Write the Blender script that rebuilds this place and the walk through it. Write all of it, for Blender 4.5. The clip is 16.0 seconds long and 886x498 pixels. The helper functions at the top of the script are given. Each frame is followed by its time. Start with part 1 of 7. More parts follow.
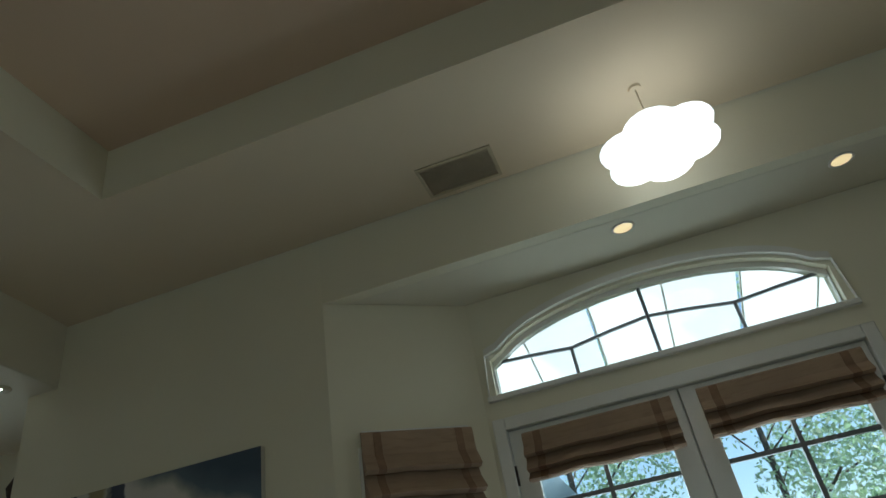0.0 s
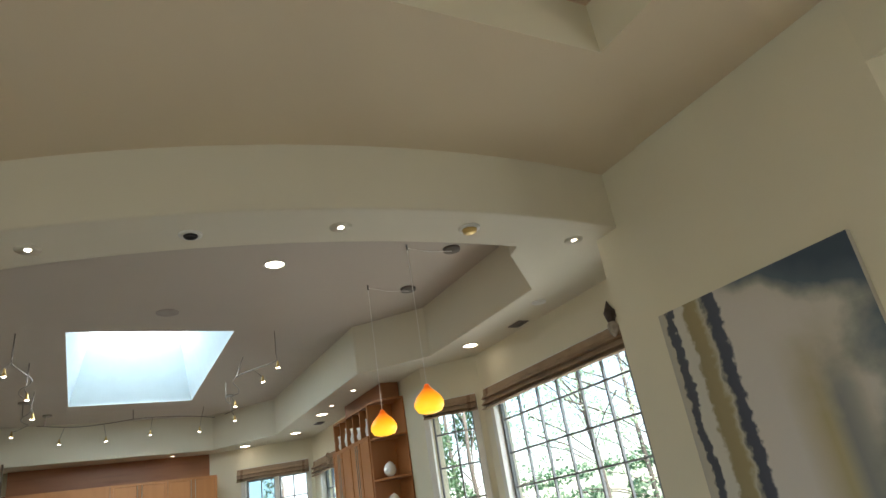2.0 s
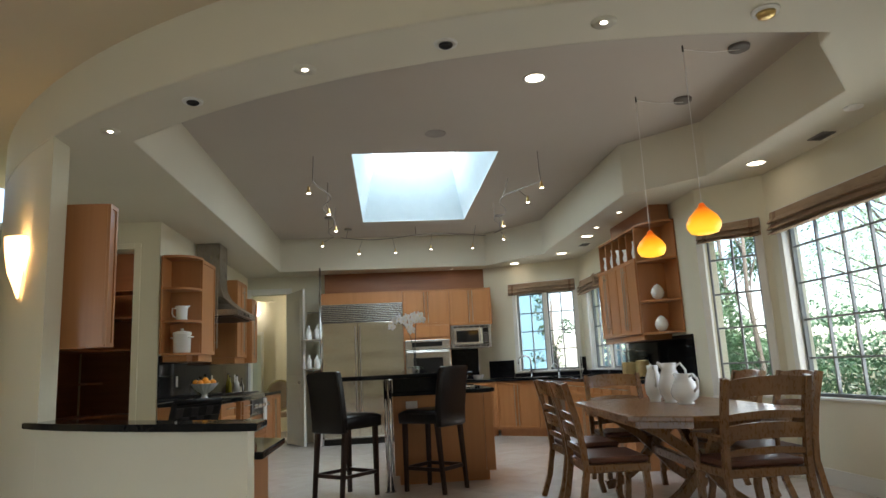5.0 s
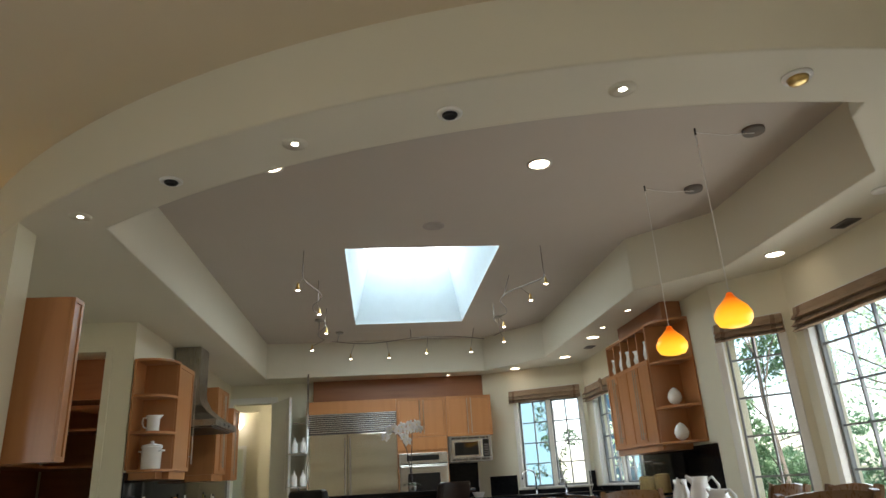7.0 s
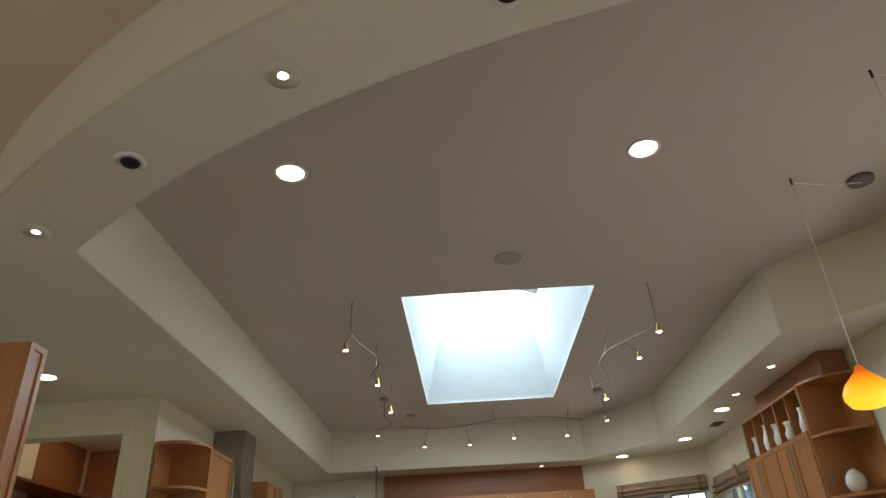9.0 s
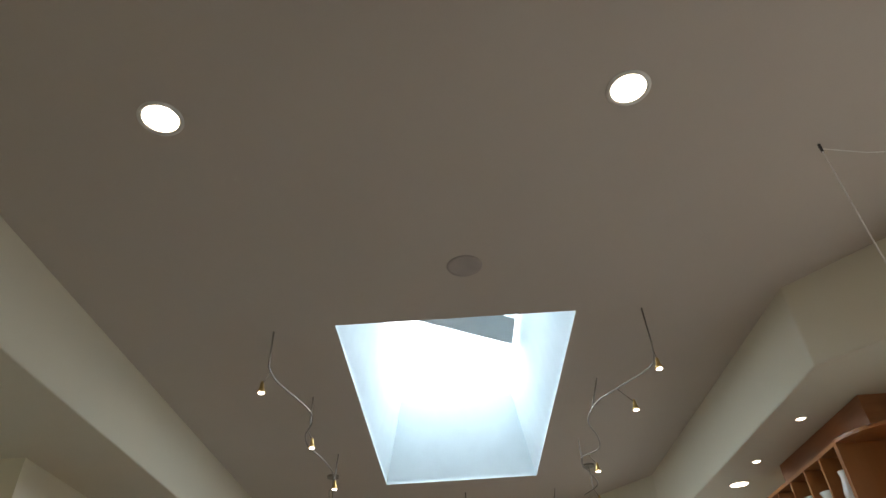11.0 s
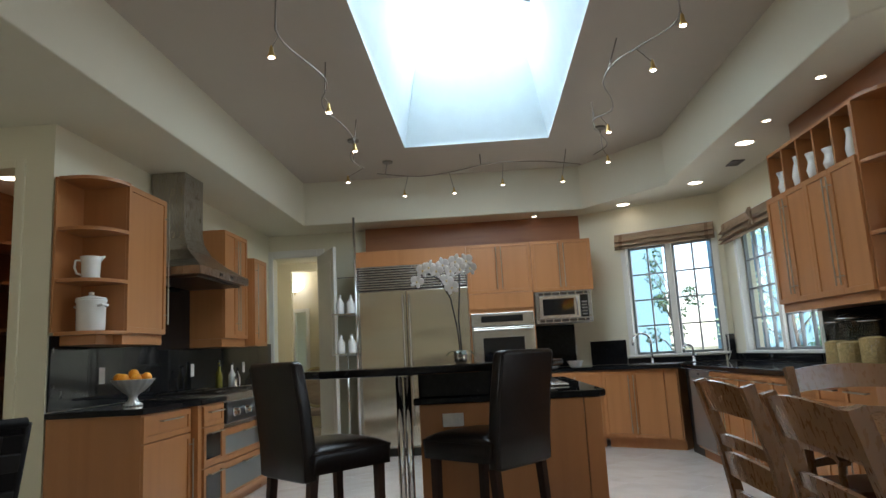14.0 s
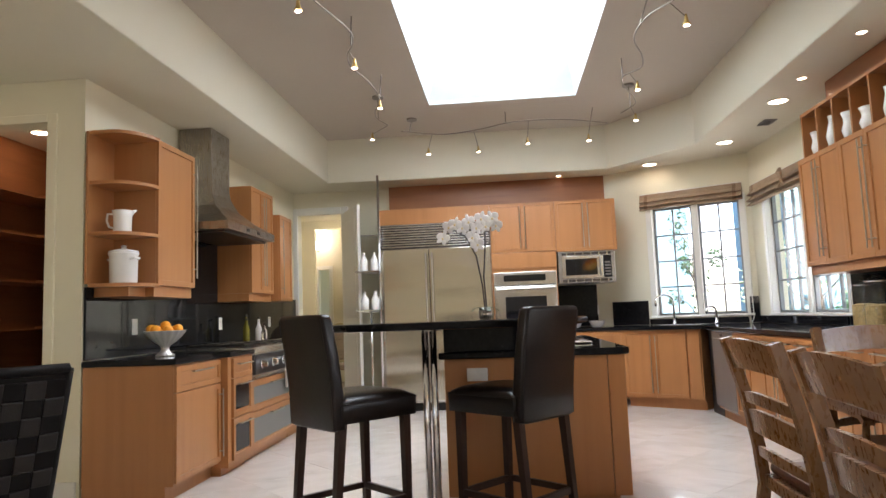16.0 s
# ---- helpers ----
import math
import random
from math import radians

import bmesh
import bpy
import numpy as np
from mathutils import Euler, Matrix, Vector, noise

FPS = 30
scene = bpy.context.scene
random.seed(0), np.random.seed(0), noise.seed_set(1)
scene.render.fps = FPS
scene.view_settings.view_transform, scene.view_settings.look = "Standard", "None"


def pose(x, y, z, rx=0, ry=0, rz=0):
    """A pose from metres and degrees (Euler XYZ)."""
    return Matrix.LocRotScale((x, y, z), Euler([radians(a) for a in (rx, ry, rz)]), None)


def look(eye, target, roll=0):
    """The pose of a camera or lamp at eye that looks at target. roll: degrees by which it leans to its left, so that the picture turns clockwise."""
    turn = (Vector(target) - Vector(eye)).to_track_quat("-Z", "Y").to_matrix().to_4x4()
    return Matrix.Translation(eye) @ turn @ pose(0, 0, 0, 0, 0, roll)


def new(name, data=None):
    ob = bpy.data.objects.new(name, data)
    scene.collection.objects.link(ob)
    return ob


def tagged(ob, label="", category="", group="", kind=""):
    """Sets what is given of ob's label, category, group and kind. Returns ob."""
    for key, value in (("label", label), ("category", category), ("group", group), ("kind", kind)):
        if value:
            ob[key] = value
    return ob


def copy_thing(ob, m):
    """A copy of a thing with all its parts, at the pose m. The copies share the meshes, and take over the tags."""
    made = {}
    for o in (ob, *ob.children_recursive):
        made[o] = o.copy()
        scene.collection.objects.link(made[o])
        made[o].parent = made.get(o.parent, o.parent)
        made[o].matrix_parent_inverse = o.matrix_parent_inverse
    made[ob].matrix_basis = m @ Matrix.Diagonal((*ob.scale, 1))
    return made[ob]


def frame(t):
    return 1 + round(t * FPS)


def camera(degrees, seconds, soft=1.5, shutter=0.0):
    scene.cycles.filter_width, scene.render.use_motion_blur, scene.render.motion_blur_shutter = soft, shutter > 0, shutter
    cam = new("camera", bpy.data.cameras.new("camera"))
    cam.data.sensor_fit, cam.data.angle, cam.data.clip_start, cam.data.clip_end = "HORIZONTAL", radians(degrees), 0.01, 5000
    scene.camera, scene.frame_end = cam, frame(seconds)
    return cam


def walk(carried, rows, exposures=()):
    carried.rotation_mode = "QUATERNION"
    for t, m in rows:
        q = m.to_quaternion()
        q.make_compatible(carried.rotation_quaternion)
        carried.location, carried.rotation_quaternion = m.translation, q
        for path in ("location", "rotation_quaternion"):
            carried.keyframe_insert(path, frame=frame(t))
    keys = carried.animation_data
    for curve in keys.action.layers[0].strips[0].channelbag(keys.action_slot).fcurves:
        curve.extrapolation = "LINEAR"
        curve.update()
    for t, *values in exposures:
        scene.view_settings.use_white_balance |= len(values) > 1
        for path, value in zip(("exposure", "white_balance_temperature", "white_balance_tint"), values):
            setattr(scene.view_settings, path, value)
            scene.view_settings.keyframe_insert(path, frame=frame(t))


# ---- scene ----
cam = camera(68.0, 16.0, soft=1.5)
PATH = [
    (0, (-0.104, 0.15, 1.094), (-0.5, 1.801, 2.151), -10.7),
    (0.5, (-0.102, 0.069, 1.125), (-0.787, 1.679, 2.094), -10.0),
    (1, (-0.177, 0.016, 1.132), (-1.124, 1.51, 2.065), -10.1),
    (1.5, (-0.245, -0.056, 1.194), (-1.531, 1.209, 2.056), -11.6),
    (2, (-0.327, -0.091, 1.17), (-1.918, 0.845, 1.94), -9.5),
    (2.5, (-0.422, -0.004, 1.166), (-2.214, 0.586, 1.829), -6.0),
    (3, (-0.459, 0.055, 1.149), (-2.38, 0.355, 1.615), -4.2),
    (3.5, (-0.514, 0.045, 1.152), (-2.477, 0.219, 1.493), -2.7),
    (6, (-0.651, -0.04, 1.142), (-2.601, 0.172, 1.534), -3.2),
    (6.5, (-0.807, -0.067, 1.136), (-2.718, 0.255, 1.63), -5.3),
    (7, (-1.04, -0.01, 1.151), (-2.912, 0.2, 1.824), -3.4),
    (7.5, (-1.339, 0.027, 1.16), (-3.2, 0.051, 1.894), -1.7),
    (8, (-1.707, 0.027, 1.177), (-3.536, 0.106, 1.984), -3.0),
    (8.5, (-2.065, 0.114, 1.186), (-3.841, 0.155, 2.105), -3.4),
    (9, (-2.423, 0.162, 1.187), (-4.18, 0.127, 2.144), -3.1),
    (11.5, (-3.703, 0.463, 1.203), (-5.26, 0.463, 2.459), -3.3),
    (12, (-3.701, 0.475, 1.241), (-5.24, 0.453, 2.518), -2.7),
    (12.5, (-3.685, 0.447, 1.245), (-5.276, 0.445, 2.458), -3.5),
    (13, (-3.685, 0.421, 1.206), (-5.418, 0.435, 2.204), -3.8),
    (13.5, (-3.666, 0.435, 1.203), (-5.568, 0.384, 1.819), -3.1),
    (14, (-3.662, 0.443, 1.16), (-5.634, 0.336, 1.477), -3.1),
    (14.5, (-3.668, 0.432, 1.138), (-5.655, 0.292, 1.316), -2.7),
    (15, (-3.674, 0.417, 1.126), (-5.665, 0.253, 1.226), -2.6),
    (15.5, (-3.663, 0.443, 1.137), (-5.648, 0.268, 1.303), -2.8),
    (16, (-3.646, 0.411, 1.14), (-5.628, 0.235, 1.34), -2.2),
]
walk(cam, [(t, look(eye, target, roll)) for t, eye, target, roll in PATH],
     exposures=[(0, 0.45, 5600, 2), (0.5, 0.72, 5850, 8), (1.0, 1.27, 5900, 9), (1.5, 1.95, 6500, 12), (2.0, 1.95, 6500, 13), (3.0, 1.7, 6450, 13), (3.5, 1.83, 6450, 15), (6, 1.85, 6500, 15), (8, 1.85, 6800, 17), (9, 1.8, 6800, 18),
                (11.5, 1.7, 6500, 17), (12.5, 1.68, 6400, 16), (13.0, 1.45, 6100, 13), (13.5, 1.33, 5900, 12), (14.2, 2.12, 6400, 18), (15.0, 2.5, 6700, 24), (16, 2.7, 6750, 25)])

# ---- world, sun and large lights ----
SUN_EL, SUN_AZ = 54, 86
world = bpy.data.worlds.new("sky")
scene.world = world
world.use_nodes = True
wn = world.node_tree.nodes
sky = wn.new("ShaderNodeTexSky")
sky.sky_type, sky.sun_disc = "NISHITA", False
sky.sun_elevation, sky.sun_rotation = radians(SUN_EL), radians(SUN_AZ)
wn["Background"].inputs["Strength"].default_value = 0.15
world.node_tree.links.new(sky.outputs["Color"], wn["Background"].inputs["Color"])


def lamp(name, kind, m, power, colour, **more):
    data = bpy.data.lights.new(name, kind)
    data.energy, data.color = power, colour
    ob = new(name, data)
    ob.matrix_world = m
    return ob, data


sun_dir = Vector((math.sin(radians(SUN_AZ)) * math.cos(radians(SUN_EL)), math.cos(radians(SUN_AZ)) * math.cos(radians(SUN_EL)), math.sin(radians(SUN_EL))))
sun, sun_data = lamp("sun", "SUN", look(sun_dir * 60, (0, 0, 0)), 5.0, (1.0, 0.95, 0.87))
sun_data.angle = radians(0.53)


def opening_light(name, centre, toward, wide, high, power, colour=(0.93, 0.97, 1.0)):
    """The sky's light that comes in by an opening."""
    ob, data = lamp(name, "AREA", look(centre, Vector(centre) + Vector(toward)), power, colour)
    data.shape, data.size, data.size_y = "RECTANGLE", wide, high
    return ob


opening_light("daylight_dining", (-5.1, 3.86, 1.5), (0, -1, 0), 2.4, 1.4, 8.5)
opening_light("daylight_side", (-6.93, 3.62, 1.5), (0.684, -0.729, 0), 0.5, 1.4, 1.4)
opening_light("daylight_sink", (-11.86, 2.75, 1.68), (0.868, -0.496, 0), 0.9, 1.2, 2.1)
opening_light("daylight_range", (-10.2, 3.42, 1.6), (0, -1, 0), 1.1, 1.0, 2.1)
opening_light("daylight_doors", (0.12, 3.72, 1.3), (0, -1, 0), 1.4, 1.2, 10)
opening_light("daylight_arch", (0.12, 3.72, 2.42), (0, -1, -0.15), 1.6, 0.3, 1.5)
# added fill from behind the camera; no window is known there
opening_light("fill_great_room", (0.5, -5.1, 1.5), (0, 1, 0), 4.4, 2.0, 9)
opening_light("daylight_skylight", (-8.985, 0.49, 3.47), (0, 0, -1), 3.2, 1.5, 16, (0.80, 0.96, 1.0))

# ---- materials ----
def mat(name, colour, rough=0.5, metal=0.0, vary=0.12, scale=6.0, bump=0.0, bump_scale=60.0, stretch=(1, 1, 1), spec=0.5, island=0.0, coat=0.0):
    """A surface with two scales of colour variation and a fine relief."""
    m = bpy.data.materials.new(name)
    m.use_nodes = True
    t = m.node_tree
    n, l = t.nodes, t.links
    b = n["Principled BSDF"]
    b.inputs["Roughness"].default_value = rough
    b.inputs["Metallic"].default_value = metal
    b.inputs["Specular IOR Level"].default_value = spec
    b.inputs["Coat Weight"].default_value = coat
    b.inputs["Coat Roughness"].default_value = 0.15
    co = n.new("ShaderNodeTexCoord")
    mp = n.new("ShaderNodeMapping")
    mp.inputs["Scale"].default_value = stretch
    l.new(co.outputs["Object"], mp.inputs["Vector"])
    big, fine = n.new("ShaderNodeTexNoise"), n.new("ShaderNodeTexNoise")
    big.inputs["Scale"].default_value, big.inputs["Detail"].default_value = scale, 4
    fine.inputs["Scale"].default_value, fine.inputs["Detail"].default_value = bump_scale, 3
    for k in (big, fine):
        l.new(mp.outputs["Vector"], k.inputs["Vector"])
    add = n.new("ShaderNodeMath")
    add.operation = "MULTIPLY_ADD"
    l.new(fine.outputs["Fac"], add.inputs[0])
    add.inputs[1].default_value = 0.35
    l.new(big.outputs["Fac"], add.inputs[2])
    last = add.outputs[0]
    if island:
        oi = n.new("ShaderNodeObjectInfo")
        ia = n.new("ShaderNodeMath")
        ia.operation = "MULTIPLY_ADD"
        l.new(oi.outputs["Random"], ia.inputs[0])
        ia.inputs[1].default_value = island
        l.new(last, ia.inputs[2])
        last = ia.outputs[0]
    mr = n.new("ShaderNodeMapRange")
    mr.inputs["From Min"].default_value, mr.inputs["From Max"].default_value = 0.4, 0.95 + island
    mr.inputs["To Min"].default_value, mr.inputs["To Max"].default_value = 1 - vary, 1 + vary
    l.new(last, mr.inputs["Value"])
    mul = n.new("ShaderNodeMix")
    mul.data_type, mul.blend_type = "RGBA", "MULTIPLY"
    mul.inputs["Factor"].default_value = 1
    mul.inputs["A"].default_value = (*colour, 1)
    l.new(mr.outputs["Result"], mul.inputs["B"])
    l.new(mul.outputs["Result"], b.inputs["Base Color"])
    rr = n.new("ShaderNodeMapRange")
    rr.inputs["To Min"].default_value, rr.inputs["To Max"].default_value = rough * 0.85, min(1, rough * 1.15)
    l.new(fine.outputs["Fac"], rr.inputs["Value"])
    l.new(rr.outputs["Result"], b.inputs["Roughness"])
    if bump:
        bp = n.new("ShaderNodeBump")
        bp.inputs["Strength"].default_value, bp.inputs["Distance"].default_value = bump, 0.004
        l.new(fine.outputs["Fac"], bp.inputs["Height"])
        l.new(bp.outputs["Normal"], b.inputs["Normal"])
    return m


def two_tone(m, second, scale, low, high, kind="NOISE", stretch=(1, 1, 1), detail=6.0, distortion=0.0):
    """Lays a second colour over a material's own, in veins, grain or patches."""
    t = m.node_tree
    n, l = t.nodes, t.links
    b = n["Principled BSDF"]
    was = b.inputs["Base Color"].links[0].from_socket
    co, mp = n.new("ShaderNodeTexCoord"), n.new("ShaderNodeMapping")
    mp.inputs["Scale"].default_value = stretch
    l.new(co.outputs["Object"], mp.inputs["Vector"])
    tx = n.new("ShaderNodeTexNoise")
    tx.inputs["Scale"].default_value, tx.inputs["Detail"].default_value, tx.inputs["Distortion"].default_value = scale, detail, distortion
    l.new(mp.outputs["Vector"], tx.inputs["Vector"])
    rp = n.new("ShaderNodeMapRange")
    rp.inputs["From Min"].default_value, rp.inputs["From Max"].default_value = low, high
    l.new(tx.outputs["Fac"], rp.inputs["Value"])
    mx = n.new("ShaderNodeMix")
    mx.data_type = "RGBA"
    l.new(rp.outputs["Result"], mx.inputs["Factor"])
    l.new(was, mx.inputs["A"])
    mx.inputs["B"].default_value = (*second, 1)
    l.new(mx.outputs["Result"], b.inputs["Base Color"])
    return m


def soft_edges(m, r):
    """Rounds the shading of plastered corners, as worn drywall beads do."""
    t = m.node_tree
    bv = t.nodes.new("ShaderNodeBevel")
    bv.samples = 4
    bv.inputs["Radius"].default_value = r
    bp = next((k for k in t.nodes if k.bl_idname == "ShaderNodeBump"), None)
    t.links.new(bv.outputs["Normal"], bp.inputs["Normal"])


def glow(name, colour, strength):
    m = mat(name, colour, 0.4)
    b = m.node_tree.nodes["Principled BSDF"]
    b.inputs["Emission Color"].default_value = (*colour, 1)
    b.inputs["Emission Strength"].default_value = strength
    return m


def clear(name, colour=(1, 1, 1), rough=0.0):
    m = bpy.data.materials.new(name)
    m.use_nodes = True
    b = m.node_tree.nodes["Principled BSDF"]
    b.inputs["Base Color"].default_value = (*colour, 1)
    b.inputs["Roughness"].default_value = rough
    b.inputs["Transmission Weight"].default_value = 1.0
    b.inputs["IOR"].default_value = 1.45
    return m


def pane_glass(name):
    """Thin window glass: mostly clear, a little mirror."""
    m = bpy.data.materials.new(name)
    m.use_nodes = True
    t = m.node_tree
    n, l = t.nodes, t.links
    tr, gl, fr, mr, mx = (n.new("ShaderNode" + k) for k in ("BsdfTransparent", "BsdfGlossy", "LayerWeight", "MapRange", "MixShader"))
    tr.inputs["Color"].default_value = (0.96, 0.98, 0.97, 1)
    gl.inputs["Roughness"].default_value = 0.02
    fr.inputs["Blend"].default_value = 0.3
    l.new(fr.outputs["Facing"], mr.inputs["Value"])
    mr.inputs["From Min"].default_value, mr.inputs["To Min"].default_value, mr.inputs["To Max"].default_value = 0.4, 0.03, 0.15
    l.new(mr.outputs["Result"], mx.inputs[0])
    l.new(tr.outputs[0], mx.inputs[1])
    l.new(gl.outputs[0], mx.inputs[2])
    l.new(mx.outputs[0], n["Material Output"].inputs["Surface"])
    return m


WALL = mat("cream_wall_paint", (0.74, 0.695, 0.53), 0.7, vary=0.035, scale=1.2, bump=0.15, bump_scale=120)
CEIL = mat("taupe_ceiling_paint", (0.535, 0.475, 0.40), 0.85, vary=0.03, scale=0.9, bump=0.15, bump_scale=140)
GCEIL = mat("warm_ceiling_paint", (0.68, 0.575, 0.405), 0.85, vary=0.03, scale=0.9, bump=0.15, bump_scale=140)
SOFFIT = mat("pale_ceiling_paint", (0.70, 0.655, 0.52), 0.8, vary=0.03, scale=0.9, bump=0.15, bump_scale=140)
soft_edges(SOFFIT, 0.025)
WHITE = mat("white_trim_paint", (0.76, 0.74, 0.67), 0.4, vary=0.03, scale=3)
MAPLE = two_tone(mat("maple_veneer", (0.44, 0.185, 0.062), 0.38, vary=0.05, scale=2.0, bump=0.05, bump_scale=30, stretch=(6, 6, 0.6), island=0.3, coat=0.15),
                 (0.39, 0.157, 0.051), 2.0, 0.45, 0.8, stretch=(7, 7, 0.3))
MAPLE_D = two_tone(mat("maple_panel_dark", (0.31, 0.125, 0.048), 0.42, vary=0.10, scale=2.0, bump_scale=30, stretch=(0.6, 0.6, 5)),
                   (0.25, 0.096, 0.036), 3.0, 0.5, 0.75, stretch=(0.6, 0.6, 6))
OAK = two_tone(mat("antique_oak", (0.195, 0.092, 0.031), 0.28, vary=0.14, scale=2.0, bump=0.06, bump_scale=25, stretch=(2.5, 2.5, 1), island=0.3, coat=0.2),
               (0.125, 0.056, 0.019), 2.2, 0.40, 0.80, stretch=(3, 3, 1))
GRANITE = two_tone(mat("black_granite", (0.010, 0.010, 0.011), 0.05, vary=0.4, scale=30, bump_scale=200, spec=0.17), (0.045, 0.045, 0.05), 14, 0.66, 0.85, detail=10, distortion=1.5)
STEEL_W = mat("wavy_steel", (0.66, 0.63, 0.54), 0.20, 1.0, vary=0.05, scale=2, bump=1.0, bump_scale=1.5, stretch=(0.6, 0.6, 2.2))
next(k for k in STEEL_W.node_tree.nodes if k.bl_idname == "ShaderNodeBump").inputs["Distance"].default_value = 0.025
for k in STEEL_W.node_tree.nodes:
    if k.bl_idname == "ShaderNodeTexNoise":
        k.inputs["Detail"].default_value = 0.3
SATIN = mat("satin_steel_front", (0.30, 0.29, 0.28), 0.42, 0.7, vary=0.06, scale=3)
KNOBS = mat("dark_steel_panel", (0.07, 0.07, 0.07), 0.3, 0.8)
STEEL = mat("brushed_steel", (0.58, 0.56, 0.52), 0.26, 1.0, vary=0.06, scale=3, bump=0.04, bump_scale=200, stretch=(1, 1, 0.05))
CHROME = mat("polished_chrome", (0.62, 0.62, 0.62), 0.12, 1.0, vary=0.03)
IRON = mat("dark_metal", (0.10, 0.09, 0.08), 0.4, 1.0, vary=0.1)
RAIL = mat("bronzed_nickel", (0.26, 0.235, 0.20), 0.34, 1.0, vary=0.1)
# darker copy of the steel; the hood's dark reflections sit in its colour
HOOD = mat("darkened_steel", (0.36, 0.335, 0.30), 0.28, 1.0, vary=0.08, scale=3, bump=0.04, bump_scale=200, stretch=(1, 1, 0.05))
NICKEL = mat("satin_nickel", (0.42, 0.39, 0.34), 0.3, 1.0, vary=0.05)
LEATHER = mat("dark_brown_leather", (0.008, 0.0048, 0.004), 0.30, spec=0.30, vary=0.45, scale=7, bump=0.35, bump_scale=110)
SEAT = mat("chestnut_seat_leather", (0.10, 0.035, 0.018), 0.35, vary=0.3, scale=5, bump=0.3, bump_scale=120)
DARKWOOD = mat("espresso_wood", (0.030, 0.013, 0.008), 0.36, spec=0.3, vary=0.25, scale=4, stretch=(4, 4, 0.6))
WEAVE = mat("woven_dark_strap", (0.006, 0.005, 0.005), 0.6, spec=0.15, vary=0.35, scale=8, bump=0.3, bump_scale=150, island=0.6)
WEAVE_L = mat("woven_light_strap", (0.010, 0.0085, 0.008), 0.40, spec=0.34, vary=0.3, scale=8, bump=0.3, bump_scale=150, island=0.6)
CERAMIC = mat("white_glazed_ceramic", (0.82, 0.81, 0.77), 0.2, vary=0.03, scale=6, coat=0.3)
LINEN = two_tone(mat("linen_blind", (0.36, 0.255, 0.165), 0.9, vary=0.15, scale=5, bump=0.6, bump_scale=350), (0.30, 0.205, 0.13), 9, 0.5, 0.7, stretch=(1, 1, 6))
BRAID = mat("rust_braid", (0.235, 0.145, 0.085), 0.9, vary=0.2, scale=20, bump=0.4, bump_scale=300)
SASH = mat("grey_window_metal", (0.20, 0.21, 0.21), 0.45, vary=0.08)
MARBLE = two_tone(mat("cream_marble", (0.72, 0.66, 0.595), 0.06, vary=0.06, scale=1.1, bump_scale=40, island=0.35), (0.60, 0.535, 0.47), 1.5, 0.42, 0.72, detail=10, distortion=1.6)
GROUT = mat("floor_joint", (0.62, 0.56, 0.49), 0.5)
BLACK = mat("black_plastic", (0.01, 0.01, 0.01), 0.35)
SCREEN = mat("black_glass", (0.008, 0.008, 0.01), 0.05)
FROST = mat("frosted_panel", (0.16, 0.165, 0.155), 0.35, vary=0.05)
ORANGE = mat("orange_fruit", (0.90, 0.36, 0.02), 0.45, vary=0.1, bump=0.3, bump_scale=150)
PETAL = mat("white_petal", (0.85, 0.84, 0.83), 0.5, vary=0.05)
LIP = mat("petal_lip", (0.75, 0.62, 0.35), 0.5)
TWIG = mat("dark_flower_stem", (0.022, 0.018, 0.012), 0.5)
STEM = mat("green_stem", (0.05, 0.07, 0.025), 0.5)
SILVER = mat("pleated_silver", (0.78, 0.77, 0.74), 0.3, 0.35)
PLATE = mat("ivory_plate", (0.78, 0.76, 0.70), 0.4)
GRILLE = mat("grey_grille", (0.16, 0.14, 0.12), 0.6)
BRASS = mat("aged_brass", (0.60, 0.42, 0.16), 0.3, 1.0)
GLASS = clear("clear_glass")
SHELF_GLASS = clear("greenish_shelf_glass", (0.72, 0.80, 0.78))
PANE = pane_glass("window_glass")
GRAIN = mat("dry_grain", (0.52, 0.34, 0.14), 0.9, vary=0.4, scale=80)
OIL = mat("olive_oil", (0.20, 0.17, 0.02), 0.15)
BARK = mat("tree_bark", (0.11, 0.095, 0.08), 0.9, vary=0.3, scale=8, bump=0.8, bump_scale=30)
# pale blue stucco, darkened in colour as if the wings stood in shade
STUCCO = mat("shaded_blue_stucco", (0.13, 0.25, 0.32), 0.9, vary=0.05, scale=2)
EARTH = two_tone(mat("garden_ground", (0.13, 0.11, 0.07), 0.95, vary=0.3, scale=1.5), (0.07, 0.10, 0.03), 1.2, 0.45, 0.6)
LAMP_HOT = glow("lit_lamp", (1.0, 0.87, 0.66), 3.0)
LAMP_SPOT = glow("lit_spot", (1.0, 0.90, 0.74), 5.0)
OPAL = glow("opal_shade_lit", (1.0, 0.97, 0.93), 1.15)
SCONCE = glow("sconce_shade_lit", (1.0, 0.72, 0.34), 0.7)


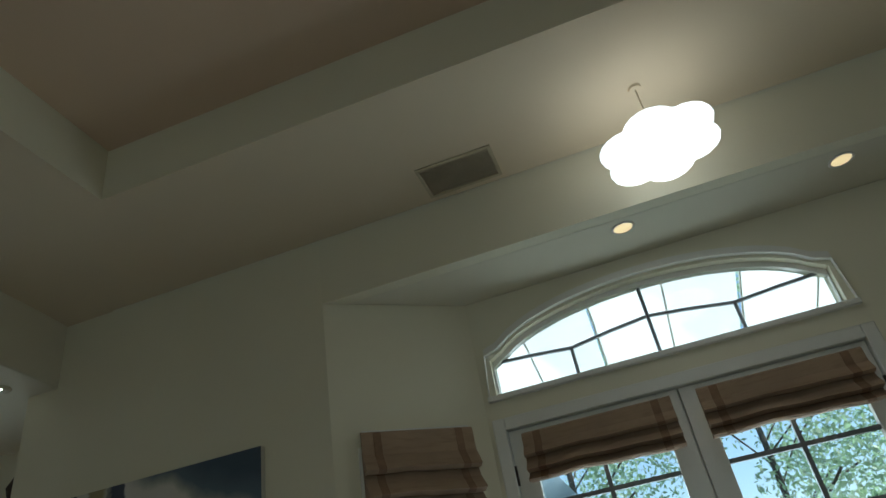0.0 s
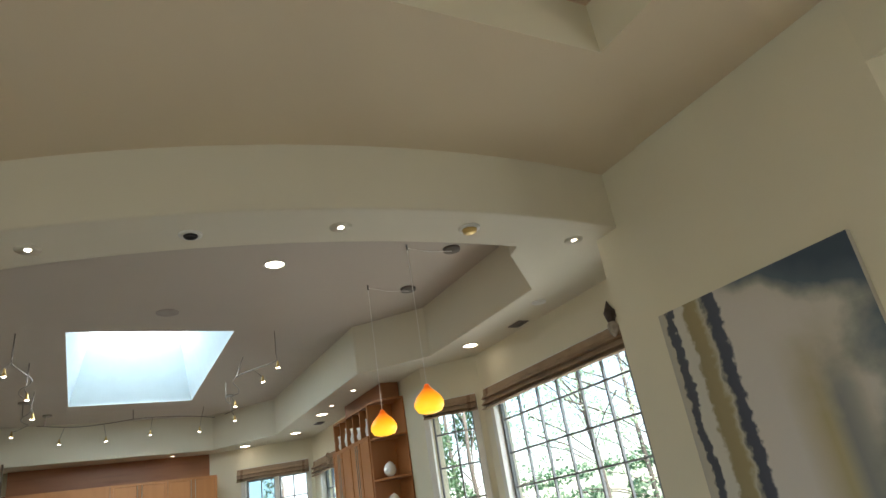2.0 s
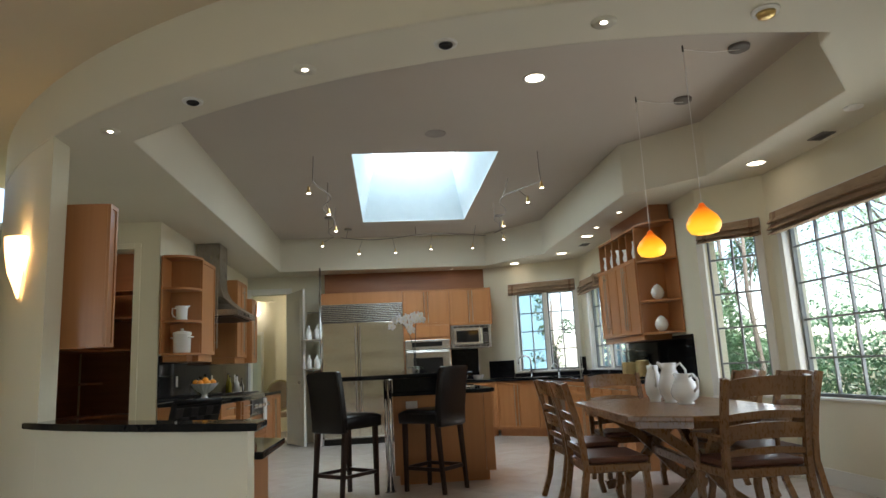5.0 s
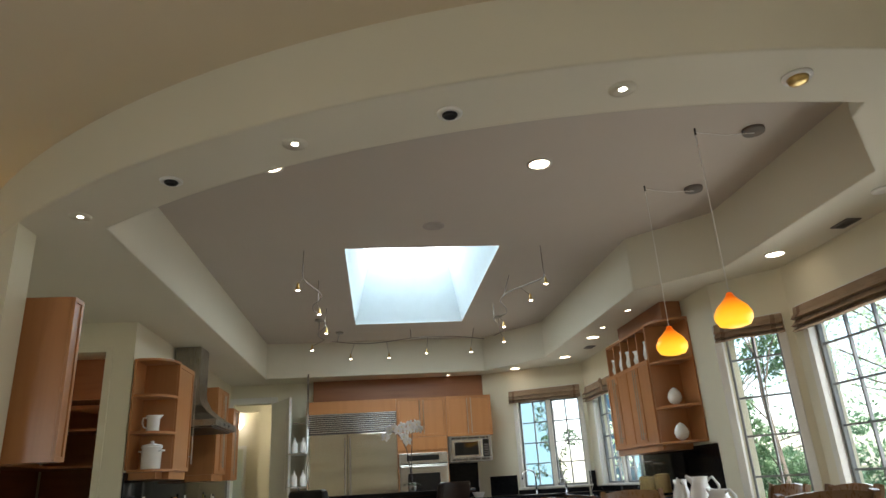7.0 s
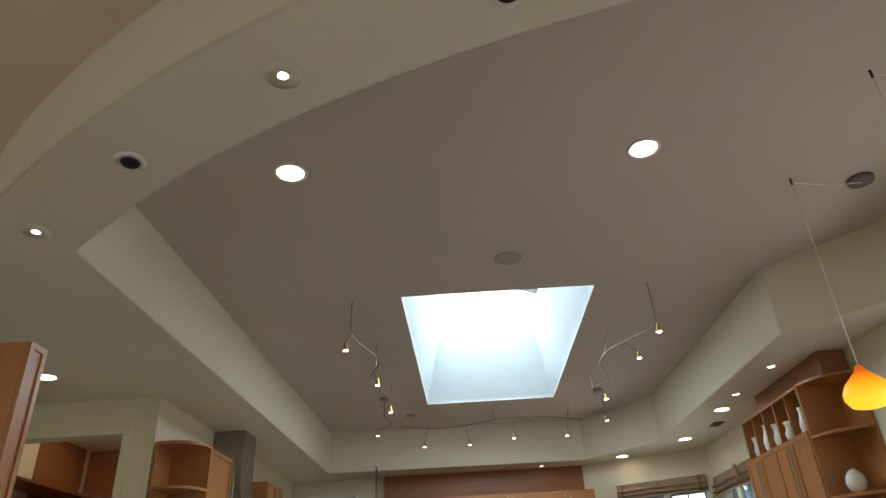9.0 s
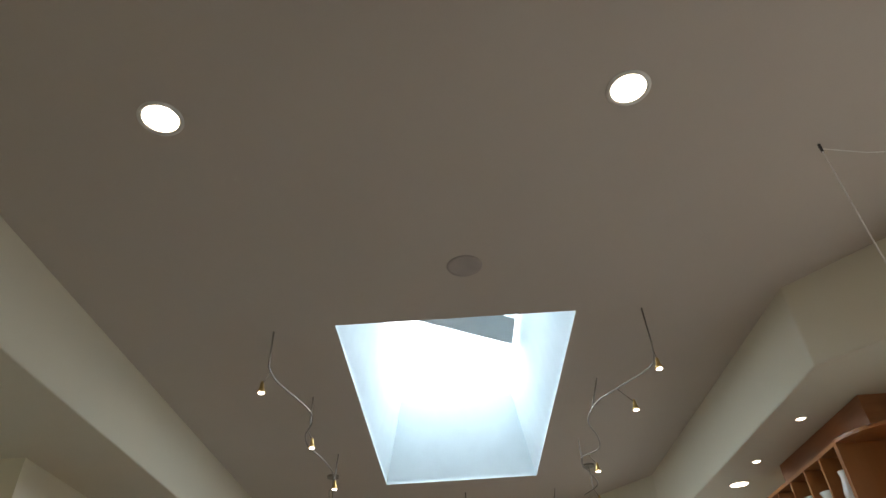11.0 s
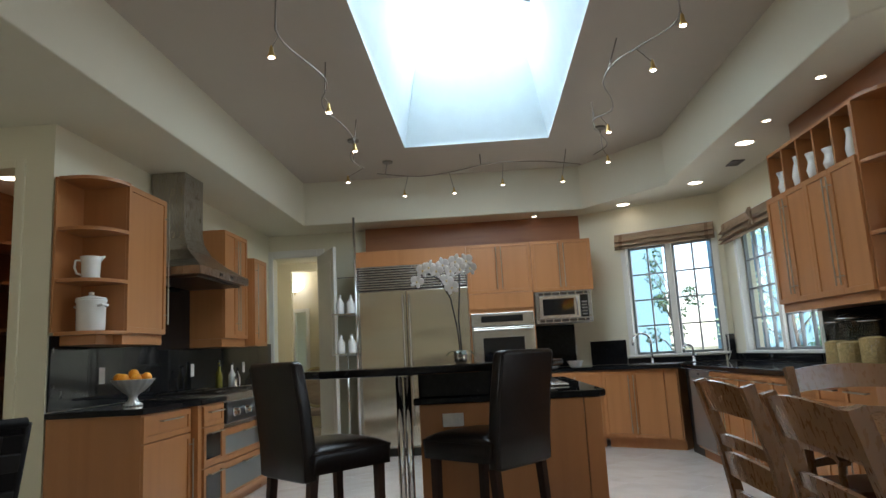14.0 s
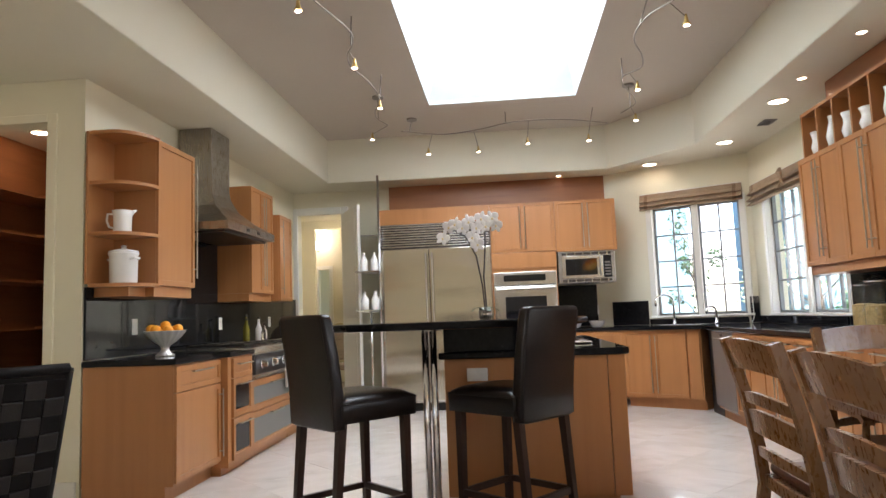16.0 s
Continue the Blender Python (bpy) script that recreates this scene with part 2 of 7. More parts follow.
def amber_glass(name):
    """Blown amber shade with its bulb's light coming through, brighter below."""
    m = glow(name, (1.0, 0.42, 0.02), 1.0)
    t = m.node_tree
    n, l = t.nodes, t.links
    b = n["Principled BSDF"]
    co, sp, mr, rp = (n.new("ShaderNode" + k) for k in ("TexCoord", "SeparateXYZ", "MapRange", "ValToRGB"))
    l.new(co.outputs["Object"], sp.inputs[0])
    l.new(sp.outputs["Z"], mr.inputs["Value"])
    mr.inputs["From Min"].default_value, mr.inputs["From Max"].default_value = 0.0, 0.22
    l.new(mr.outputs["Result"], rp.inputs["Fac"])
    e = rp.color_ramp.elements
    e[0].color, e[0].position = (1.0, 0.56, 0.03, 1), 0.12
    e[1].color, e[1].position = (0.50, 0.07, 0.002, 1), 0.92
    k = e.new(0.5)
    k.color = (1.0, 0.34, 0.008, 1)
    l.new(rp.outputs["Color"], b.inputs["Emission Color"])
    l.new(rp.outputs["Color"], b.inputs["Base Color"])
    b.inputs["Emission Strength"].default_value = 0.33
    b.inputs["Roughness"].default_value = 0.1
    return m


AMBER = amber_glass("amber_glass")
BULB = glow("amber_bulb_lit", (1.0, 0.68, 0.22), 0.9)


def leaf_mat(name, a, c):
    m = two_tone(mat(name, a, 0.5, vary=0.3, scale=3), c, 2.5, 0.45, 0.65)
    b = m.node_tree.nodes["Principled BSDF"]
    t = m.node_tree
    tl, mx = t.nodes.new("ShaderNodeBsdfTranslucent"), t.nodes.new("ShaderNodeMixShader")
    tl.inputs["Color"].default_value = (c[0] * 1.15, c[1] * 1.5, c[2] * 1.3, 1)
    mx.inputs[0].default_value = 0.35
    t.links.new(b.outputs[0], mx.inputs[1])
    t.links.new(tl.outputs[0], mx.inputs[2])
    t.links.new(mx.outputs[0], t.nodes["Material Output"].inputs["Surface"])
    return m


LEAF_A = leaf_mat("garden_leaf", (0.07, 0.13, 0.075), (0.14, 0.22, 0.12))
# green far above real foliage: strong sunlight is mixed into the colour
LEAF_B = leaf_mat("sun_paled_leaf", (0.30, 0.40, 0.26), (0.52, 0.58, 0.42))
LEAF_C = leaf_mat("hedge_leaf", (0.035, 0.07, 0.04), (0.07, 0.115, 0.06))


# ---- building helpers ----
def link(name, bm, material, parent=None, label="", smooth=False):
    me = bpy.data.meshes.new(name)
    bmesh.ops.recalc_face_normals(bm, faces=bm.faces)
    bm.to_mesh(me)
    bm.free()
    if smooth:
        for p in me.polygons:
            p.use_smooth = True
    me.materials.append(material)
    ob = new(name, me)
    if parent:
        ob.parent = parent
    if label:
        ob["label"] = label
    return ob


def part(name, bm, material, parent, label="", smooth=False):
    return link(name, bm, material, parent, label, smooth)


def thing(name, m, label, category, group="", kind=""):
    ob = new(name)
    ob.empty_display_size = 0.1
    ob.matrix_world = m
    return tagged(ob, label, category, group, kind)


def box(bm, x0, x1, y0, y1, z0, z1, bevel=0.0, m=None):
    vs = [bm.verts.new((x, y, z)) for x in (x0, x1) for y in (y0, y1) for z in (z0, z1)]
    fs = [bm.faces.new([vs[i] for i in f]) for f in ((0, 1, 3, 2), (4, 6, 7, 5), (0, 4, 5, 1), (2, 3, 7, 6), (0, 2, 6, 4), (1, 5, 7, 3))]
    if bevel:
        es = list({e for f in fs for e in f.edges})
        r = bmesh.ops.bevel(bm, geom=es, offset=bevel, segments=2, affect="EDGES", profile=0.5)
        vs = list({v for f in r["faces"] for v in f.verts} | {v for v in vs if v.is_valid})
    if m is not None:
        bmesh.ops.transform(bm, matrix=m, verts=[v for v in vs if v.is_valid])
    return bm


def cube(x0, x1, y0, y1, z0, z1, bevel=0.0):
    return box(bmesh.new(), x0, x1, y0, y1, z0, z1, bevel)


def prism(bm, pts, z0, z1):
    lo, hi = [bm.verts.new((x, y, z0)) for x, y in pts], [bm.verts.new((x, y, z1)) for x, y in pts]
    bm.faces.new(lo[::-1]), bm.faces.new(hi)
    k = len(pts)
    for i in range(k):
        bm.faces.new((lo[i], lo[(i + 1) % k], hi[(i + 1) % k], hi[i]))
    return bm


def rounded_prism(bm, pts, z0, z1, bevel):
    prism(bm, pts, z0, z1)
    es = [e for e in bm.edges if abs(e.verts[0].co.z - e.verts[1].co.z) < 1e-6]
    bmesh.ops.bevel(bm, geom=es, offset=bevel, segments=3, affect="EDGES", profile=0.5)
    return bm


def lathe(bm, profile, seg=24, at=(0, 0, 0), ripple=0.0, lobes=0):
    """A turned shape from (radius, height) pairs; ripple adds fluting."""
    rings = []
    for r, z in profile:
        ring = []
        for i in range(seg):
            a = 2 * math.pi * i / seg
            rr = r * (1 + ripple * math.cos(lobes * a)) if lobes else r
            ring.append(bm.verts.new((at[0] + rr * math.cos(a), at[1] + rr * math.sin(a), at[2] + z)))
        rings.append(ring)
    for a, c in zip(rings, rings[1:]):
        for i in range(seg):
            bm.faces.new((a[i], a[(i + 1) % seg], c[(i + 1) % seg], c[i]))
    for ring in (rings[0], rings[-1]):
        if (ring[0].co - ring[seg // 2].co).length > 0.004:
            bm.faces.new(ring)
    return bm


def tube(bm, pts, r, seg=8, r_end=None):
    """A round bar along a line of points."""
    pts = [Vector(p) for p in pts]
    rings = []
    for i, p in enumerate(pts):
        d = (pts[min(i + 1, len(pts) - 1)] - pts[max(i - 1, 0)]).normalized()
        u = d.orthogonal().normalized() if not rings else (last_u - d * last_u.dot(d)).normalized()
        last_u = u
        w = d.cross(u)
        rr = r if r_end is None else r + (r_end - r) * i / (len(pts) - 1)
        rings.append([bm.verts.new(p + (u * math.cos(2 * math.pi * k / seg) + w * math.sin(2 * math.pi * k / seg)) * rr) for k in range(seg)])
    for a, c in zip(rings, rings[1:]):
        for k in range(seg):
            bm.faces.new((a[k], a[(k + 1) % seg], c[(k + 1) % seg], c[k]))
    bm.faces.new(rings[0][::-1]), bm.faces.new(rings[-1])
    return bm


def swept_bar(bm, pts, wide, thick):
    """A flat bar along points in the x-z plane: wide along y, thick across its run."""
    pts = [Vector(p) for p in pts]
    rings = []
    for i, p in enumerate(pts):
        d = (pts[min(i + 1, len(pts) - 1)] - pts[max(i - 1, 0)]).normalized()
        w = Vector((0, 1, 0))
        u = d.cross(w).normalized()
        rings.append([bm.verts.new(p + u * a * thick / 2 + w * c * wide / 2) for a, c in ((-1, -1), (1, -1), (1, 1), (-1, 1))])
    for a, c in zip(rings, rings[1:]):
        for k in range(4):
            bm.faces.new((a[k], a[(k + 1) % 4], c[(k + 1) % 4], c[k]))
    bm.faces.new(rings[0][::-1]), bm.faces.new(rings[-1])
    return bm


def ball(bm, at, r, squash=(1, 1, 1), u=12, v=8):
    bmesh.ops.create_uvsphere(bm, u_segments=u, v_segments=v, radius=1, matrix=Matrix.Translation(at) @ Matrix.Diagonal((r * squash[0], r * squash[1], r * squash[2], 1)))
    return bm


def wall_frame(p0, p1):
    """Local frame of a wall: x along it, y outwards (to the left of p0 to p1), z up."""
    return Matrix.Translation((*p0, 0)) @ Matrix.Rotation(math.atan2(p1[1] - p0[1], p1[0] - p0[0]), 4, "Z")


def wall(name, p0, p1, z0, z1, thick, openings=(), material=None):
    """A wall with thickness whose openings (u0, u1, z0, z1) go right through."""
    length = math.hypot(p1[0] - p0[0], p1[1] - p0[1])
    us = sorted({0.0, length, *(o[0] for o in openings), *(o[1] for o in openings)})
    zs = sorted({z0, z1, *(o[2] for o in openings), *(o[3] for o in openings)})
    solid = {(i, j) for i in range(len(us) - 1) for j in range(len(zs) - 1)
             if not any(o[0] <= (us[i] + us[i + 1]) / 2 <= o[1] and o[2] <= (zs[j] + zs[j + 1]) / 2 <= o[3] for o in openings)}
    bm = bmesh.new()
    vs = {}

    def v(i, j, d):
        if (i, j, d) not in vs:
            vs[i, j, d] = bm.verts.new((us[i], d * thick, zs[j]))
        return vs[i, j, d]

    for i, j in solid:
        for d in (0, 1):
            bm.faces.new((v(i, j, d), v(i + 1, j, d), v(i + 1, j + 1, d), v(i, j + 1, d)))
        for di, dj, a, c in ((-1, 0, (i, j), (i, j + 1)), (1, 0, (i + 1, j), (i + 1, j + 1)), (0, -1, (i, j), (i + 1, j)), (0, 1, (i, j + 1), (i + 1, j + 1))):
            if (i + di, j + dj) not in solid:
                bm.faces.new((v(*a, 0), v(*c, 0), v(*c, 1), v(*a, 1)))
    ob = link(name, bm, material or WALL)
    ob.matrix_world = wall_frame(p0, p1)
    return tagged(ob, kind="structure")


def plate(bm, outer, holes, z):
    """A flat sheet with holes in it."""
    edges = []
    rings = []
    for loop in (outer, *holes):
        vs = [bm.verts.new((x, y, z)) for x, y in loop]
        edges += [bm.edges.new((vs[i], vs[(i + 1) % len(vs)])) for i in range(len(vs))]
        rings.append(vs)
    bmesh.ops.triangle_fill(bm, use_beauty=True, edges=edges)
    return rings


def skirt(bm, ring, dz, closed=True):
    top = [bm.verts.new(v.co + Vector((0, 0, dz))) for v in ring]
    k = len(ring)
    for i in range(k if closed else k - 1):
        bm.faces.new((ring[i], ring[(i + 1) % k], top[(i + 1) % k], top[i]))
    return top


# ---- the large structure ----
SOF, TRAY, GC = 2.88, 3.44, 3.30
CX, CY, RF, RR = -9.86, 2.3, 6.55, 6.11


def on_arc(r, y):
    return CX + math.sqrt(r * r - (y - CY) ** 2)


def arc_by_y(r, y0, y1, k):
    return [(on_arc(r, y0 + (y1 - y0) * i / k), y0 + (y1 - y0) * i / k) for i in range(k + 1)]


# kitchen ceiling: a lower rim, a raised middle with the skylight's opening, and the bowed beam's face
TRAY_RING = [*arc_by_y(RR, 2.52, -1.34, 28), (-5.30, -1.78), (-11.80, -1.76), (-11.88, 1.78), (-10.86, 2.56), (-7.22, 2.59), (-6.55, 3.19), (-4.55, 3.19), (-3.90, 2.56)]
SKY = [(-7.34, -0.30), (-10.63, -0.30), (-10.63, 1.285), (-7.34, 1.285)]
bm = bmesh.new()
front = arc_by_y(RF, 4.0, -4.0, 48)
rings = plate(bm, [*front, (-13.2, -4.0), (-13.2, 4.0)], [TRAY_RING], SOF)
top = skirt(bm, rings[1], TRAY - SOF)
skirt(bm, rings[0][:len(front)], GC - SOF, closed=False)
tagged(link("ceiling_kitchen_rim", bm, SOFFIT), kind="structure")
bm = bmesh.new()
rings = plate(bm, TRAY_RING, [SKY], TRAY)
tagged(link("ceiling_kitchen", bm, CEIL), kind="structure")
# skylight shaft
bm = bmesh.new()
ring = [bm.verts.new((x, y, TRAY)) for x, y in SKY]
up = [bm.verts.new((x + sx, y + sy, TRAY + 0.80)) for (x, y), (sx, sy) in zip(SKY, ((-0.25, 0.2), (0.35, 0.2), (0.35, -0.2), (-0.25, -0.2)))]
for i in range(4):
    bm.faces.new((ring[i], ring[(i + 1) % 4], up[(i + 1) % 4], up[i]))
# white plaster; the sky's blue light is put into its colour
SHAFT = mat("sky_tinted_shaft", (0.73, 0.83, 0.86), 0.6, vary=0.03)
skylight = thing("skylight", pose(0, 0, 0), "white plastered skylight well with a frosted pane", "skylight", kind="structure")
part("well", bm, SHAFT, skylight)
bm = bmesh.new()
bm.faces.new([bm.verts.new((x, y, TRAY + 0.80)) for x, y in ((-10.36, -0.15), (-7.54, -0.15), (-7.54, 1.14), (-10.36, 1.14))])
# the pane's colours carry the sky's cyan too
FROSTED = mat("sky_tinted_frost", (0.70, 0.82, 0.86), 0.5)
ft = FROSTED.node_tree
f_tl, f_mx = ft.nodes.new("ShaderNodeBsdfTranslucent"), ft.nodes.new("ShaderNodeMixShader")
f_tl.inputs["Color"].default_value = (0.80, 0.97, 1.0, 1)
f_mx.inputs[0].default_value = 0.9
ft.links.new(ft.nodes["Principled BSDF"].outputs[0], f_mx.inputs[1])
ft.links.new(f_tl.outputs[0], f_mx.inputs[2])
ft.links.new(f_mx.outputs[0], ft.nodes["Material Output"].inputs["Surface"])
part("pane", bm, FROSTED, skylight, "frosted pane tinted with the sky's blue")
part("crossbar", prism(bmesh.new(), [(-8.35, -0.14), (-9.08, 1.04), (-8.62, 1.04), (-7.89, -0.14)], TRAY + 0.73, TRAY + 0.79), SHAFT, skylight, "plastered bar across the pane")

# great room ceiling with its own raised middle
GT = [(-2.27, 2.19), (3.6, 2.19), (3.6, -3.2), (-2.27, -3.2)]
bm = bmesh.new()
rings = plate(bm, [*arc_by_y(RF, 4.0, -4.0, 48), (-5.6, -5.2), (5.0, -5.2), (5.0, 3.09), (-3.0, 3.09)], [GT], GC)
tagged(link("ceiling_great_room", bm, GCEIL), kind="structure")
bm = bmesh.new()
ring = [bm.verts.new((x, y, GC)) for x, y in GT]
up = skirt(bm, ring, 0.32)
tagged(link("ceiling_great_room_step", bm, WALL), kind="structure")
bm = bmesh.new()
prism(bm, [(x, y) for x, y in GT], GC + 0.32, GC + 0.40)
tagged(link("ceiling_great_room_raised", bm, mat("apricot_ceiling_paint", (0.66, 0.50, 0.34), 0.85, vary=0.04, scale=0.9, bump=0.15, bump_scale=140)), kind="structure")
# the doors' bay has a lower ceiling
bm = bmesh.new()
prism(bm, [(-1.446, 3.18), (-0.87, 3.62), (2.23, 3.62), (2.755, 3.18)], SOF, GC + 0.05)
tagged(link("ceiling_bay", bm, SOFFIT), kind="structure")
tagged(link("wall_bay_header", prism(bmesh.new(), [(-1.55, 3.10), (-1.446, 3.18), (2.755, 3.18), (2.85, 3.10)], SOF, GC + 0.02), WALL), kind="structure")
# roof slab over all, open at the skylight
bm = bmesh.new()
plate(bm, [(-13.4, -5.6), (5.3, -5.6), (5.3, 4.3), (-13.4, 4.3)], [[(-10.36, -0.16), (-7.53, -0.16), (-7.53, 1.15), (-10.36, 1.15)]], TRAY + 0.79)
tagged(link("roof", bm, STUCCO), kind="structure")

# floor bed; the marble tiles are laid at the end
bm = cube(-13.6, 5.2, -5.4, 4.2, -0.12, -0.006)
floor = tagged(link("floor", bm, GROUT), kind="structure")

# walls; every one is drawn so that outdoors lies to its left
T = 0.16
WALL_H = GC + 0.02
wall("wall_art", (-1.55, 3.10), (-3.58, 3.10), 0, WALL_H, -0.70)
wall("wall_bay_west", (-0.87, 3.62), (-1.55, 3.10), 0, SOF, -T, [(0.16, 0.68, 0.25, 2.02)])
wall("wall_bay_east", (2.85, 3.10), (2.23, 3.62), 0, SOF, -T)
wall("wall_east_side", (5.0, 3.12), (2.85, 3.12), 0, WALL_H, -T)
wall("wall_dining", (-3.58, 3.77), (-6.58, 3.77), 0, SOF, -T, [(0.37, 2.805, 0.74, 2.42)])
wall("wall_dining_corner", (-6.58, 3.77), (-7.08, 3.30), 0, SOF, -T, [(0.116, 0.668, 0.74, 2.42)])
wall("wall_cooking", (-7.08, 3.30), (-11.42, 3.30), 0, SOF, -T, [(2.35, 3.95, 1.03, 2.36)])
wall("wall_sink", (-11.42, 3.30), (-12.40, 1.585), 0, SOF, -T, [(0.11, 1.17, 1.03, 2.38)])
wall("wall_back", (-12.40, 2.05), (-12.40, -2.60), 0, SOF, -T, [(3.80, 4.41, -0.001, 2.57)])
wall("wall_range", (-12.4, -2.42), (-7.99, -2.42), 0, SOF, -0.14)
wall("wall_pantry", (-7.85, -2.42), (-7.85, -4.0), 0, SOF, -0.14, [(0.27, 1.20, -0.001, 2.58)])
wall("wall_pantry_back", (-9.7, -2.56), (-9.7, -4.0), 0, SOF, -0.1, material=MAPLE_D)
wall("wall_south", (-13.2, -4.0), (-5.0, -4.0), 0, SOF, -T)
# unseen wall; its opening is made up for the fill lamp
wall("wall_great_south", (-6.0, -5.2), (5.0, -5.2), 0, WALL_H, -T, [(4.2, 8.8, 0.4, 2.5)])
wall("wall_great_east", (5.0, -5.2), (5.0, 3.12), 0, WALL_H, -T)
wall("wall_great_west", (-5.6, -4.0), (-5.6, -5.2), 0, WALL_H, -T)


def curved_wall(name, y0, y1, z0, z1, r_out, r_in, material, k=16, bevel=0.0):
    bm = bmesh.new()
    pts = arc_by_y(r_out, y0, y1, k) + arc_by_y(r_in, y0, y1, k)[::-1]
    prism(bm, pts, z0, z1)
    if bevel:
        bmesh.ops.bevel(bm, geom=[e for e in bm.edges if e.calc_face_angle(0) > 0.7], offset=bevel, segments=3, affect="EDGES")
    return link(name, bm, material)


tagged(curved_wall("wall_bowed", -2.27, -4.0, 0, GC + 0.01, RF - 0.003, RF - 0.17, WALL), kind="structure")
tagged(curved_wall("wall_half_height", -0.70, -2.269, 0, 0.885, RF - 0.003, RF - 0.15, WALL), kind="structure")
# skirting boards
for name, p0, p1 in (("baseboard_dining", (-3.60, 3.77), (-6.57, 3.77)), ("baseboard_corner", (-6.59, 3.765), (-7.07, 3.31)), ("baseboard_art", (-1.57, 3.10), (-3.57, 3.10)), ("baseboard_pantry", (-7.85, -2.44), (-7.85, -2.63))):
    ln = math.hypot(p1[0] - p0[0], p1[1] - p0[1])
    ob = link(name, cube(0, ln, 0.0, 0.016, 0, 0.14, 0.004), WHITE)
    ob.matrix_world = wall_frame(p0, p1)
    tagged(ob, kind="structure")

# the hall behind the back wall
wall("wall_hall", (-15.05, -0.9), (-15.05, -3.4), 0, 2.9, -0.10, [(1.49, 2.0, -0.001, 2.75)])
wall("wall_hall_far", (-15.60, -1.9), (-15.60, -3.4), 0, 2.9, -0.10, [(0.89, 1.09, -0.001, 2.06)])
tagged(link("wall_hall_side", cube(-15.60, -15.15, -1.98, -1.90, 0, 2.9), WALL), kind="structure")
tagged(link("wall_hall_end", cube(-16.30, -16.20, -3.3, -2.3, 0, 2.9), WALL), kind="structure")
tagged(link("wall_hall_north", cube(-15.05, -13.6, -1.3, -1.2, 0, 2.9), WALL), kind="structure")
tagged(link("wall_hall_south", cube(-16.20, -12.56, -3.5, -3.4, 0, 2.9), WALL), kind="structure")
tagged(link("wall_hall_east", cube(-12.7, -12.56, -1.2, 0.0, 0, 2.9), WALL), kind="structure")
tagged(link("floor_hall", cube(-16.3, -13.6, -3.5, -0.9, -0.12, -0.003), MARBLE), kind="structure")
tagged(link("ceiling_hall", cube(-16.3, -12.56, -3.5, 0.0, 2.9, 2.95), WALL), kind="structure")

# wall with the garden doors and the arched light over them
DX0, DX1, DC = -0.79, 1.05, 0.13
ARCH = [(DX1, 2.28), (DX1, 2.50)] + [(DC + 0.92 * math.sin(a), 2.50 + 0.235 * (math.cos(a * 1.0) - math.cos(1.3)) / (1 - math.cos(1.3))) for a in
        [1.3 - 2.6 * i / 22 for i in range(1, 22)]] + [(DX0, 2.50), (DX0, 2.28)]


def arch_top(x):
    """Height of the arched opening at x."""
    s = max(-1, min(1, (x - DC) / 0.92))
    a = max(-1.3, min(1.3, math.asin(s)))
    return 2.50 + 0.235 * max(0, math.cos(a) - math.cos(1.3)) / (1 - math.cos(1.3))


bm = bmesh.new()
plate(bm, [(-0.87, 0), (2.23, 0), (2.23, SOF), (-0.87, SOF)], [[(DX0, 0.002), (DX1, 0.002), (DX1, 2.10), (DX0, 2.10)], ARCH], 0)
ext = bmesh.ops.extrude_face_region(bm, geom=bm.faces[:])
bmesh.ops.translate(bm, vec=(0, 0, -T), verts=[g for g in ext["geom"] if isinstance(g, bmesh.types.BMVert)])
ob = link("wall_bay_doors", bm, WALL)
ob.matrix_world = Matrix.Translation((0, 3.62, 0)) @ Matrix.Rotation(radians(90), 4, "X")
tagged(ob, kind="structure")


